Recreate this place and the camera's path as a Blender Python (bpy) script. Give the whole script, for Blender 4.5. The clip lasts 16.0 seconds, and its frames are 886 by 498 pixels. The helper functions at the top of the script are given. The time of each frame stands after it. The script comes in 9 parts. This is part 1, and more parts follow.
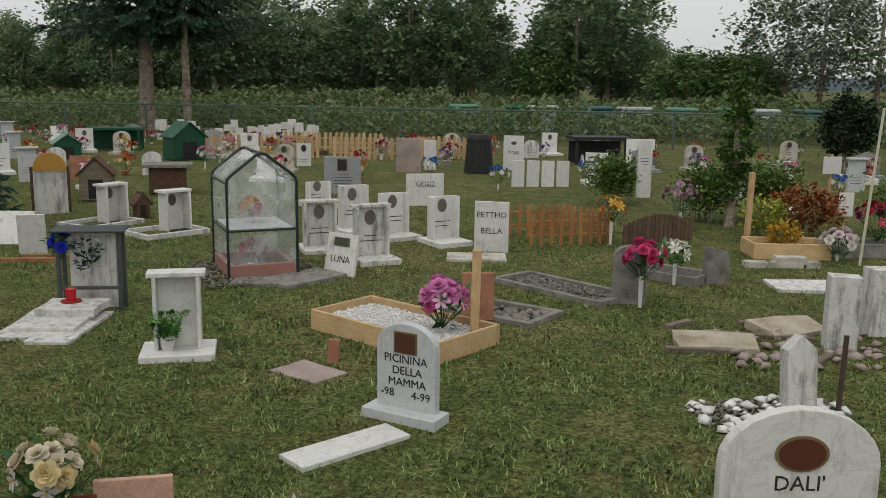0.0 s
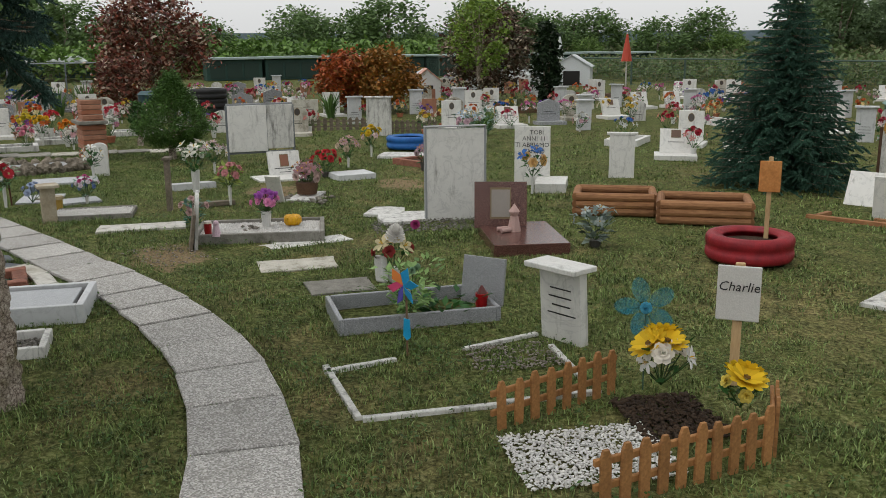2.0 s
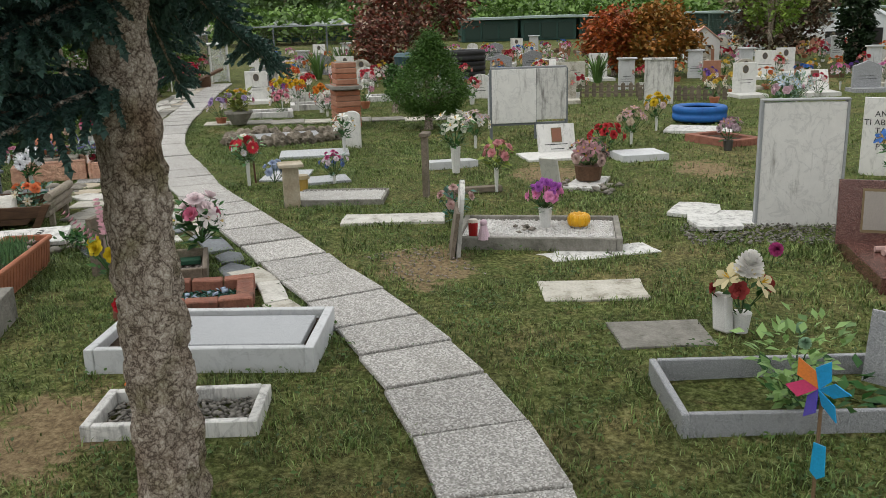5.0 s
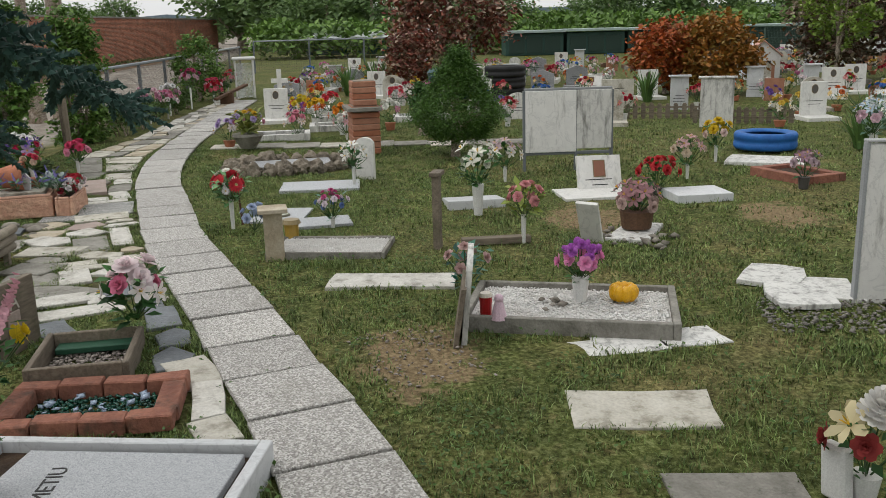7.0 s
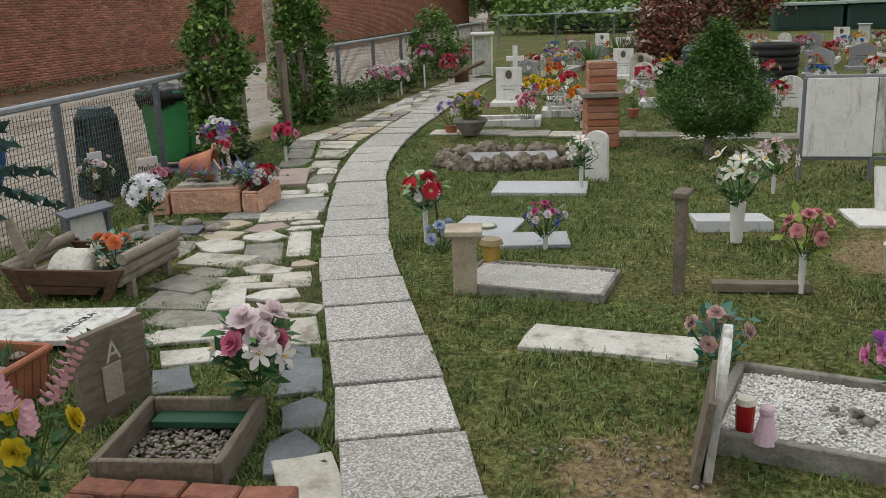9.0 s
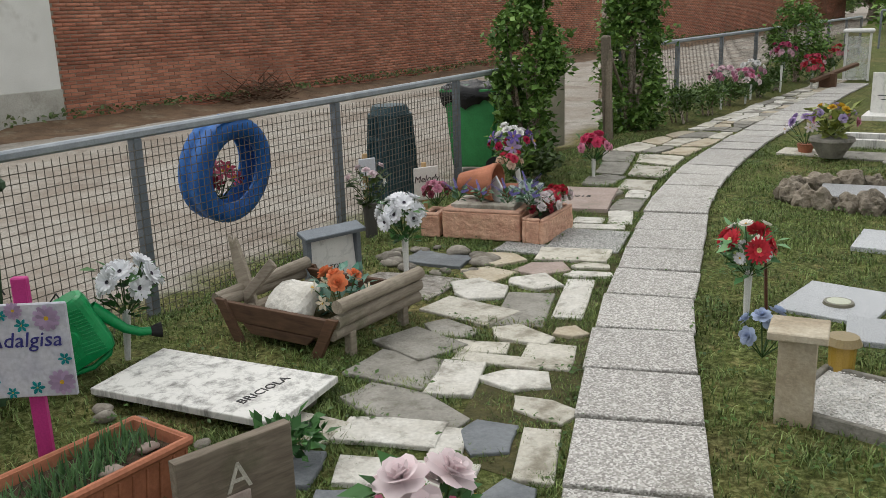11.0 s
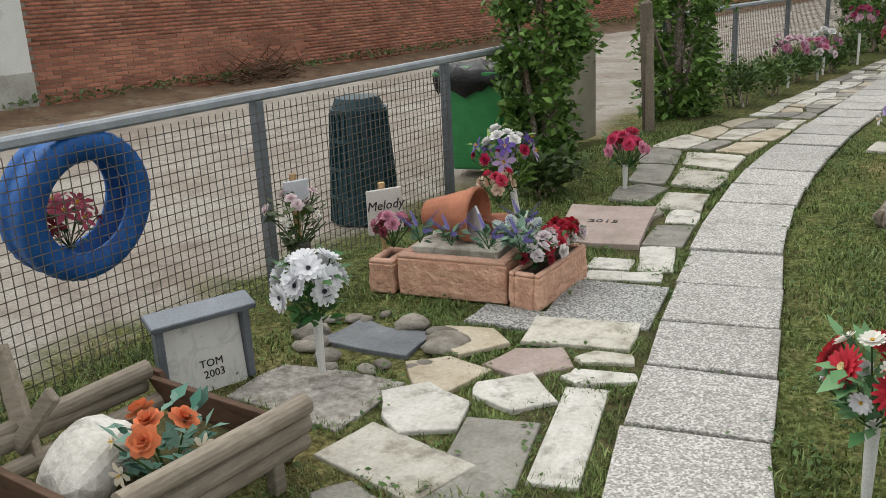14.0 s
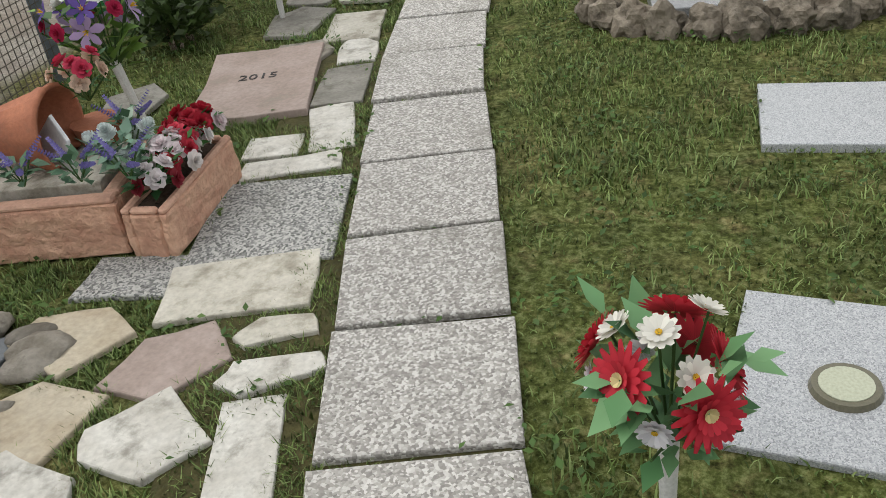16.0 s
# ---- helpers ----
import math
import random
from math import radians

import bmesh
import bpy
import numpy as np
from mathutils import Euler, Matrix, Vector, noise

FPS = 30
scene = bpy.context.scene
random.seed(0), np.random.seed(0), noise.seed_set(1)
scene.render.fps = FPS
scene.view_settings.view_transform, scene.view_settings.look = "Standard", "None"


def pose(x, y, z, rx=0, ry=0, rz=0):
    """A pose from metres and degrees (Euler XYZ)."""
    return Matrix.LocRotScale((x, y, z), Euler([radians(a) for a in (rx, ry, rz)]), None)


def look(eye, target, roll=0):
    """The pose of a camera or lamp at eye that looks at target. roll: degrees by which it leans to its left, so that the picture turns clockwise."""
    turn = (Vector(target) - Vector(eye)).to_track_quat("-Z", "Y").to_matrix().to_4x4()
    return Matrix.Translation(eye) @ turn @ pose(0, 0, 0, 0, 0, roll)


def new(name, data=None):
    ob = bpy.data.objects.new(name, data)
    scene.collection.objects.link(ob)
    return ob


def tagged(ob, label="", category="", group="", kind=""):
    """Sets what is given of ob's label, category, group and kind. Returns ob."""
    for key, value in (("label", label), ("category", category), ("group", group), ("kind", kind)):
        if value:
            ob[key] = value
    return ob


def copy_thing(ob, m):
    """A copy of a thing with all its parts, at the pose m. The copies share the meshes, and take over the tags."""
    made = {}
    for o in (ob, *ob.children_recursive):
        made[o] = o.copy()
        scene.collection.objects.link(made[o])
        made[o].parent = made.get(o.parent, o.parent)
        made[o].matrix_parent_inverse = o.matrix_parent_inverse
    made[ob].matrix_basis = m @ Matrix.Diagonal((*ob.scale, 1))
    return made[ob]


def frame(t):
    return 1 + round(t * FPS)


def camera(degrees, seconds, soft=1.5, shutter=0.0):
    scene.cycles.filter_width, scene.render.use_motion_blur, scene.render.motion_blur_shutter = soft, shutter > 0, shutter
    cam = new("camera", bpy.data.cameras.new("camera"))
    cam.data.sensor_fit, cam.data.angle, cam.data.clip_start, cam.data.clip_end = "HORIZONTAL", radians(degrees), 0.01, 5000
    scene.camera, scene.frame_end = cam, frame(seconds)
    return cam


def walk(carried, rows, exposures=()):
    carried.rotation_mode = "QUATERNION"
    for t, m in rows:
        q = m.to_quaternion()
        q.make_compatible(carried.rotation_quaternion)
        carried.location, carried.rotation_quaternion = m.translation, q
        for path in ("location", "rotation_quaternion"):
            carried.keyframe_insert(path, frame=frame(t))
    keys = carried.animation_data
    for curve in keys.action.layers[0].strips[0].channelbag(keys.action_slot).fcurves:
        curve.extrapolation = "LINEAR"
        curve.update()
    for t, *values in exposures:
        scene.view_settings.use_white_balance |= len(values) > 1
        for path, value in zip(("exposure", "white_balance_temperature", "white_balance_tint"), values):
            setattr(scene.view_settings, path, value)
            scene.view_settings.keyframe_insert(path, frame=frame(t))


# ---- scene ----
cam = camera(52.6, 16.0, soft=0.8)
METRES, EYE, TILT, LEAN, TURN = 10.3, 1.71, 0.0, 0.0, 20.9
ROWS = [
    (0.0, 0.0, 0.0, 0.0, 0.14, -10.38, -0.79),
    (0.5, -0.0133, 0.0003, -0.0007, 9.49, -10.77, -1.23),
    (1.0, -0.0274, -0.0019, -0.0022, 22.29, -11.86, -1.38),
    (1.5, -0.043, -0.0002, -0.0049, 36.18, -12.45, -0.47),
    (2.0, -0.0691, 0.0105, -0.0053, 47.91, -12.95, 0.55),
    (2.5, -0.0955, 0.0154, -0.0077, 53.92, -13.47, 1.05),
    (3.0, -0.1271, 0.0227, -0.0095, 57.42, -14.37, 1.56),
    (3.5, -0.1561, 0.0392, -0.0138, 62.93, -15.59, 1.25),
    (6.0, -0.3001, 0.119, -0.0143, 63.31, -14.8, 1.79),
    (6.5, -0.3282, 0.1417, -0.0162, 63.54, -14.25, 1.92),
    (7.0, -0.3554, 0.1645, -0.0147, 66.33, -14.22, 1.53),
    (7.5, -0.3893, 0.1803, -0.0152, 67.85, -14.09, 1.88),
    (8.0, -0.4196, 0.1982, -0.0172, 72.47, -14.6, 2.29),
    (10.5, -0.593, 0.2426, -0.0189, 96.83, -15.13, 1.5),
    (11.0, -0.6262, 0.2455, -0.0222, 103.8, -14.95, 1.81),
    (11.5, -0.6593, 0.2512, -0.0224, 111.95, -15.33, 1.44),
    (12.0, -0.6877, 0.2455, -0.026, 117.22, -15.52, 1.84),
    (12.5, -0.7192, 0.2455, -0.0254, 118.8, -15.14, 2.11),
    (13.0, -0.7533, 0.2469, -0.0256, 115.95, -15.6, 1.51),
    (13.5, -0.782, 0.2418, -0.0269, 110.11, -16.44, 1.42),
    (14.0, -0.8129, 0.2432, -0.0293, 106.78, -16.66, 2.82),
    (14.5, -0.8436, 0.248, -0.0275, 104.56, -17.81, 4.32),
    (15.0, -0.8701, 0.2476, -0.0312, 96.05, -21.5, 6.01),
    (15.5, -0.8987, 0.2481, -0.0333, 86.34, -28.05, 7.28),
    (16.0, -0.934, 0.2517, -0.0348, 85.86, -31.8, 7.15),
]
walk(cam, [(t, pose(0, 0, EYE, TILT, LEAN, TURN) @ pose(METRES * x, METRES * y, METRES * z, 90 + pitch, roll, yaw)) for t, x, y, z, yaw, pitch, roll in ROWS],
     exposures=[(0.0, 0.1), (1.0, 0.23), (2.0, 0.35), (3.5, 0.68), (6.0, 0.62), (8.0, 0.42), (9.5, 0.56), (11.5, 0.68), (14.5, 0.8), (16.0, 0.64)])

# ---- daylight: an overcast sky with a faint wide sun ----
world = bpy.data.worlds.new("overcast_sky")
scene.world = world
world.use_nodes = True
wn, wl = world.node_tree.nodes, world.node_tree.links
wn.clear()
sky = wn.new("ShaderNodeTexSky")
sky.sky_type = "NISHITA"
sky.sun_disc = False
sky.sun_elevation, sky.sun_rotation = radians(52), radians(150)
sky.air_density, sky.dust_density, sky.ozone_density = 1.0, 4.0, 1.0
grey = wn.new("ShaderNodeHueSaturation")
grey.inputs["Saturation"].default_value = 0.22
back = wn.new("ShaderNodeBackground")
back.inputs["Strength"].default_value = 0.14
wout = wn.new("ShaderNodeOutputWorld")
wl.new(sky.outputs[0], grey.inputs["Color"])
cloud = wn.new("ShaderNodeMix")
cloud.data_type = "RGBA"
cloud.inputs[0].default_value = 0.72
cloud.inputs[7].default_value = (5.15, 5.2, 5.2, 1)
wl.new(grey.outputs[0], cloud.inputs[6])
wl.new(cloud.outputs[2], back.inputs["Color"])
wl.new(back.outputs[0], wout.inputs["Surface"])
sun_lamp = bpy.data.lights.new("sun", "SUN")
sun_lamp.energy, sun_lamp.angle, sun_lamp.color = 0.6, radians(30), (1.0, 0.97, 0.92)
sun_ob = new("sun", sun_lamp)
sun_ob.matrix_world = look((0, 0, 30), (14, 20, -12))

# ---- materials ----


def rgb(h):
    """A linear colour from a hex sRGB string."""
    v = [int(h[i:i + 2], 16) / 255 for i in (0, 2, 4)]
    return tuple(c / 12.92 if c <= 0.04045 else ((c + 0.055) / 1.055) ** 2.4 for c in v) + (1.0,)


class Nodes:
    """A small hand for node trees."""

    def __init__(self, name):
        self.mat = bpy.data.materials.new(name)
        self.mat.use_nodes = True
        self.n, self.l = self.mat.node_tree.nodes, self.mat.node_tree.links
        self.bsdf = self.n["Principled BSDF"]
        self.geo = self.n.new("ShaderNodeNewGeometry")
        self.info = self.n.new("ShaderNodeObjectInfo")

    def put(self, value, socket):
        if hasattr(value, "is_output"):
            self.l.new(value, socket)
        else:
            socket.default_value = value

    def noise(self, scale, detail=4.0, rough=0.55, where=None, distort=0.0):
        t = self.n.new("ShaderNodeTexNoise")
        t.inputs["Scale"].default_value, t.inputs["Detail"].default_value = scale, detail
        t.inputs["Roughness"].default_value, t.inputs["Distortion"].default_value = rough, distort
        self.l.new(where or self.geo.outputs["Position"], t.inputs["Vector"])
        return t.outputs["Fac"]

    def cells(self, scale, what="Color", feature="F1"):
        t = self.n.new("ShaderNodeTexVoronoi")
        t.feature = feature
        t.inputs["Scale"].default_value = scale
        self.l.new(self.geo.outputs["Position"], t.inputs["Vector"])
        return t.outputs[what]

    def ramp(self, fac, *stops):
        t = self.n.new("ShaderNodeValToRGB")
        while len(t.color_ramp.elements) < len(stops):
            t.color_ramp.elements.new(0.5)
        for e, (p, c) in zip(t.color_ramp.elements, stops):
            e.position, e.color = p, c if len(c) == 4 else (*c, 1)
        self.put(fac, t.inputs["Fac"])
        return t.outputs["Color"]

    def mix(self, fac, a, b, kind="MIX"):
        t = self.n.new("ShaderNodeMix")
        t.data_type, t.blend_type = "RGBA", kind
        self.put(fac, t.inputs[0]), self.put(a, t.inputs[6]), self.put(b, t.inputs[7])
        return t.outputs[2]

    def math(self, kind, a, b=0.0):
        t = self.n.new("ShaderNodeMath")
        t.operation = kind
        self.put(a, t.inputs[0]), self.put(b, t.inputs[1])
        return t.outputs[0]

    def step(self, v, lo, hi):
        t = self.n.new("ShaderNodeMapRange")
        t.inputs["From Min"].default_value, t.inputs["From Max"].default_value = lo, hi
        self.put(v, t.inputs["Value"])
        return t.outputs["Result"]

    def axis(self, which):
        t = self.n.new("ShaderNodeSeparateXYZ")
        self.l.new(self.geo.outputs["Position"], t.inputs[0])
        return t.outputs[which]

    def vary(self):
        """One random number for each loose piece and each object."""
        return self.math("FRACT", self.math("ADD", self.geo.outputs["Random Per Island"], self.info.outputs["Random"]))

    def bump(self, height, strength, distance=0.01):
        t = self.n.new("ShaderNodeBump")
        t.inputs["Strength"].default_value, t.inputs["Distance"].default_value = strength, distance
        self.put(height, t.inputs["Height"])
        self.l.new(t.outputs[0], self.bsdf.inputs["Normal"])

    def end(self, colour, rough=0.7, metal=0.0, spec=0.4):
        self.put(colour, self.bsdf.inputs["Base Color"])
        self.put(rough, self.bsdf.inputs["Roughness"])
        self.bsdf.inputs["Metallic"].default_value = metal
        self.bsdf.inputs["Specular IOR Level"].default_value = spec
        return self.mat


def surface(name, a, b, scale=6, rough=0.7, bump=0.3, grain=90, stain=None, stain_scale=3, stain_from=0.55, metal=0.0, spread=0.12, spec=0.35):
    """A weathered surface: two colours at one scale, fine grain, stains, and a tone of its own for each piece."""
    k = Nodes(name)
    c = k.mix(k.step(k.noise(scale), 0.3, 0.7), rgb(a), rgb(b))
    fine = k.noise(grain, 3)
    c = k.mix(0.5, c, k.ramp(fine, (0.3, (0.55, 0.55, 0.55)), (0.7, (1, 1, 1))), "MULTIPLY")
    if stain:
        c = k.mix(k.math("MULTIPLY", k.step(k.noise(stain_scale, 8, 0.7), stain_from, stain_from + 0.14), 0.75), c, rgb(stain))
    if spread:
        c = k.mix(1.0, c, k.ramp(k.vary(), (0.0, (1 - spread,) * 3), (1.0, (1,) * 3)), "MULTIPLY")
    k.bump(k.math("ADD", fine, k.noise(scale * 3, 5)), bump)
    return k.end(c, rough, metal, spec)


def speckled(name, stops, scale, rough=0.6, bump=0.5, dirt="5d5a50", dirt_from=0.6, depth=0.004):
    """Stone of many small grains, as in granite or washed concrete."""
    k = Nodes(name)
    tone = k.n.new("ShaderNodeSeparateColor")
    k.l.new(k.cells(scale), tone.inputs[0])
    c = k.ramp(tone.outputs[0], *[(p, rgb(h)) for p, h in stops])
    c = k.mix(k.math("MULTIPLY", k.step(k.noise(2.3, 7, 0.65), dirt_from, dirt_from + 0.2), 0.6), c, rgb(dirt))
    c = k.mix(1.0, c, k.ramp(k.vary(), (0.0, (0.8, 0.8, 0.8)), (1.0, (1, 1, 1))), "MULTIPLY")
    k.bump(k.math("SUBTRACT", 1.0, k.cells(scale, "Distance")), bump, depth)
    return k.end(c, rough)


def marble(name, base, vein, dirt, dirt_from=0.55, rough=0.45):
    k = Nodes(name)
    v = k.math("ABSOLUTE", k.math("SUBTRACT", k.noise(5, 6, 0.6, distort=1.2), 0.5))
    c = k.mix(k.math("MULTIPLY", k.math("SUBTRACT", 1.0, k.step(v, 0.0, 0.03)), 0.55), rgb(base), rgb(vein))
    c = k.mix(0.3, c, k.ramp(k.noise(11, 7, 0.7), (0.35, (0.7, 0.7, 0.7)), (0.65, (1, 1, 1))), "MULTIPLY")
    spots = k.step(k.noise(48, 5, 0.75), 0.6, 0.72)
    c = k.mix(k.math("MULTIPLY", spots, 0.35), c, rgb(dirt))
    streak = k.n.new("ShaderNodeMapping")
    streak.inputs["Scale"].default_value = (14, 14, 2.5)
    k.l.new(k.geo.outputs["Position"], streak.inputs[0])
    d = k.step(k.noise(1.0, 8, 0.7, where=streak.outputs[0]), dirt_from, dirt_from + 0.18)
    c = k.mix(k.math("MULTIPLY", d, 0.8), c, rgb(dirt))
    c = k.mix(1.0, c, k.ramp(k.vary(), (0.0, (0.86, 0.86, 0.85)), (1.0, (1, 1, 1))), "MULTIPLY")
    k.bump(k.noise(140, 3), 0.12)
    return k.end(c, rough)


def wood(name, a, b, rough=0.7, moss=None, up=False):
    k = Nodes(name)
    co = k.n.new("ShaderNodeTexCoord")
    m = k.n.new("ShaderNodeMapping")
    m.inputs["Scale"].default_value = (60, 60, 9) if up else (9, 60, 60)
    k.l.new(co.outputs["Object"], m.inputs[0])
    g = k.noise(1.0, 5, 0.6, where=m.outputs[0], distort=0.5)
    c = k.mix(k.step(g, 0.3, 0.7), rgb(a), rgb(b))
    c = k.mix(0.5, c, k.ramp(k.noise(7, 5), (0.3, (0.6, 0.58, 0.55)), (0.65, (1, 1, 1))), "MULTIPLY")
    if moss:
        c = k.mix(k.math("MULTIPLY", k.step(k.noise(5, 6, 0.7), 0.55, 0.7), 0.7), c, rgb(moss))
    c = k.mix(1.0, c, k.ramp(k.vary(), (0.0, (0.72, 0.72, 0.72)), (1.0, (1, 1, 1))), "MULTIPLY")
    k.bump(g, 0.35, 0.004)
    return k.end(c, rough)


def leafy(name, *hexes, rough=0.55, gloss=0.3, see=0.15, patchy=0.5):
    """Foliage: each leaf takes one of the colours."""
    k = Nodes(name)
    n = len(hexes)
    c = k.ramp(k.vary(), *[(i / max(n - 1, 1), rgb(h)) for i, h in enumerate(hexes)])
    if patchy:
        c = k.mix(patchy, c, k.ramp(k.noise(1.6, 3), (0.35, (0.55, 0.6, 0.55)), (0.65, (1, 1, 1))), "MULTIPLY")
    k.bsdf.inputs["Transmission Weight"].default_value = 0.0
    k.bsdf.inputs["Subsurface Weight"].default_value = 0.0
    k.end(c, rough, 0.0, gloss)
    if see:
        thin = k.n.new("ShaderNodeBsdfTranslucent")
        k.l.new(c, thin.inputs[0])
        both = k.n.new("ShaderNodeMixShader")
        both.inputs[0].default_value = see
        k.l.new(k.bsdf.outputs[0], both.inputs[1]), k.l.new(thin.outputs[0], both.inputs[2])
        k.l.new(both.outputs[0], k.n["Material Output"].inputs[0])
    return k.mat


def plain(name, h, rough=0.5, metal=0.0, h2=None, spec=0.4):
    """A painted, plastic or metal surface, a little worn."""
    return surface(name, h, h2 or h, 9, rough, 0.08, 160, metal=metal, spread=0.06, spec=spec)


_PLAIN = {}


def tint(h, rough=0.6):
    """A plain coloured material, made once for each colour."""
    if (h, rough) not in _PLAIN:
        _PLAIN[h, rough] = plain("paint_" + h, h, rough)
    return _PLAIN[h, rough]


def petal(h):
    if (h, "petal") not in _PLAIN:
        dark = "".join(f"{int(int(h[i:i + 2], 16) * 0.84):02x}" for i in (0, 2, 4))
        _PLAIN[h, "petal"] = leafy("petal_" + h, h, dark, h, rough=0.65, gloss=0.2, see=0.3, patchy=0.0)
    return _PLAIN[h, "petal"]


def lawn_colour(k):
    """Green turf going over into dry patches, the same for soil and blades."""
    big = k.noise(0.45, 5, 0.6)
    mid = k.noise(2.2, 5, 0.65)
    dry = k.step(k.math("ADD", k.math("MULTIPLY", big, 0.6), k.math("MULTIPLY", mid, 0.4)), 0.48, 0.68)
    tufts = k.math("MULTIPLY", k.step(k.noise(7.5, 5, 0.75), 0.53, 0.7), 0.75)
    return k.math("MAXIMUM", dry, tufts)


BARE_SPOTS = [(-4.75, -1.0, 0.34, 0.22), (-8.1, 0.32, 0.48, 0.28), (-3.7, -0.95, 0.5, 0.3), (-10.95, 3.3, 0.45, 0.3), (-11.0, 1.75, 0.5, 0.35), (-6.0, -1.35, 0.4, 0.3)]  # worn earth: x, y, reach along x and y


def tuft_tone(k, c):
    """Darker and lighter tussocks at two sizes."""
    c = k.mix(0.6, c, k.ramp(k.noise(13, 4, 0.65), (0.36, (0.55, 0.56, 0.55)), (0.5, (0.95, 0.95, 0.95)), (0.64, (1.2, 1.2, 1.15))), "MULTIPLY")
    return k.mix(0.6, c, k.ramp(k.noise(3.6, 4, 0.6), (0.38, (0.74, 0.75, 0.74)), (0.62, (1.2, 1.17, 1.1))), "MULTIPLY")


def ground_material():
    k = Nodes("lawn_and_yard")
    dry = lawn_colour(k)
    fine = k.noise(38, 6, 0.75)
    green = k.ramp(fine, (0.34, rgb("23280f")), (0.5, rgb("4e562c")), (0.65, rgb("777e54")))
    straw = k.ramp(fine, (0.34, rgb("3d3323")), (0.5, rgb("7c6c4e")), (0.66, rgb("a8976f")))
    turf = k.mix(k.math("MULTIPLY", dry, 0.7), green, straw)
    turf = tuft_tone(k, turf)
    stone = k.ramp(k.noise(60, 5, 0.8), (0.3, rgb("6a665e")), (0.5, rgb("9a958c")), (0.7, rgb("c2bdb3")))
    yard = k.mix(k.step(k.noise(0.9, 6, 0.7), 0.42, 0.64), stone, rgb("877d72"))
    yard = k.mix(k.math("MULTIPLY", k.step(k.noise(1.9, 6, 0.75, distort=1.2), 0.5, 0.66), 0.5), yard, rgb("5f5248"))
    y = k.axis(1)
    edge = k.math("ADD", y, k.math("MULTIPLY", k.math("ADD", k.axis(0), 9.9), -0.108))
    edge = k.math("ADD", edge, k.math("MULTIPLY", k.math("SUBTRACT", k.noise(3.0, 4), 0.5), 0.9))
    worn = 0.0
    rag = k.math("MULTIPLY", k.math("SUBTRACT", k.noise(5.0, 6, 0.75), 0.5), 3.4)
    for px, py, rx, ry in BARE_SPOTS:
        dx = k.math("DIVIDE", k.math("SUBTRACT", k.axis(0), px), rx)
        dy = k.math("DIVIDE", k.math("SUBTRACT", k.axis(1), py), ry)
        d = k.math("SQRT", k.math("ADD", k.math("MULTIPLY", dx, dx), k.math("MULTIPLY", dy, dy)))
        worn = k.math("MAXIMUM", worn, k.step(k.math("ADD", d, rag), 1.15, 0.75))
    earth = k.ramp(fine, (0.3, rgb("4d4030")), (0.5, rgb("7d6b52")), (0.7, rgb("a18e70")))
    turf = k.mix(k.math("MULTIPLY", worn, 0.88), turf, earth)
    c = k.mix(k.step(edge, -4.25, -4.6), turf, yard)
    k.bump(k.math("ADD", fine, k.noise(9, 4)), 0.6, 0.02)
    return k.end(c, 0.95, 0.0, 0.1)


def blade_material():
    k = Nodes("grass_blades")
    dry = lawn_colour(k)
    r = k.vary()
    green = k.ramp(r, (0.0, rgb("37451d")), (0.35, rgb("526632")), (0.7, rgb("6c8046")), (1.0, rgb("8e9f66")))
    straw = k.ramp(r, (0.0, rgb("5b4e33")), (0.4, rgb("80704c")), (0.8, rgb("97875f")), (1.0, rgb("626b33")))
    pick = k.step(k.math("ADD", dry, k.math("MULTIPLY", k.math("SUBTRACT", k.math("FRACT", k.math("MULTIPLY", r, 7.31)), 0.5), 0.8)), 0.5, 1.1)
    return k.end(tuft_tone(k, k.mix(pick, green, straw)), 0.6, 0.0, 0.25)


def clear_film(name, tone="dfe4e4", see=0.62):
    k = Nodes(name)
    k.end(rgb(tone), 0.25, 0.0, 0.5)
    t = k.n.new("ShaderNodeBsdfTransparent")
    m = k.n.new("ShaderNodeMixShader")
    k.put(k.math("MULTIPLY", k.step(k.noise(5, 5, 0.6, distort=0.8), 0.25, 0.8), 1.0 - see), m.inputs[0])
    k.l.new(t.outputs[0], m.inputs[1]), k.l.new(k.bsdf.outputs[0], m.inputs[2])
    k.l.new(m.outputs[0], k.n["Material Output"].inputs[0])
    return k.mat


GROUND = ground_material()
BLADE = blade_material()
WASHED = speckled("washed_concrete", [(0.0, "83807b"), (0.3, "999690"), (0.6, "aeaba5"), (0.9, "cfcdc8")], 140, 0.8, 0.6, "7a776c", 0.55)
WASHED_DARK = speckled("washed_concrete_grey", [(0.0, "5a5a58"), (0.4, "878885"), (0.8, "b5b4af")], 140, 0.8, 0.6, "6b6a62", 0.5)
MARBLE = marble("white_marble", "dcdbd6", "bdbdba", "86847c", 0.56)
MARBLE_OLD = marble("stained_marble", "d6d5d0", "a9a9a6", "55534e", 0.49, 0.6)
MARBLE_GREY = marble("grey_marble", "c9cbcc", "b1b3b5", "6c6b68", 0.58)
CREAM = surface("cream_flagstone", "d2cec2", "b3ae9f", 6, 0.85, 0.6, 60, "787262", 6, 0.51, spread=0.2)
WHITE_STONE = surface("white_flagstone", "dad8d0", "bfbbb1", 7, 0.8, 0.5, 60, "7a766b", 8, 0.52, spread=0.14)
GREY_STONE = surface("grey_flagstone", "a19e95", "807d74", 7, 0.85, 0.6, 70, "605c50", 8, 0.52, spread=0.2)
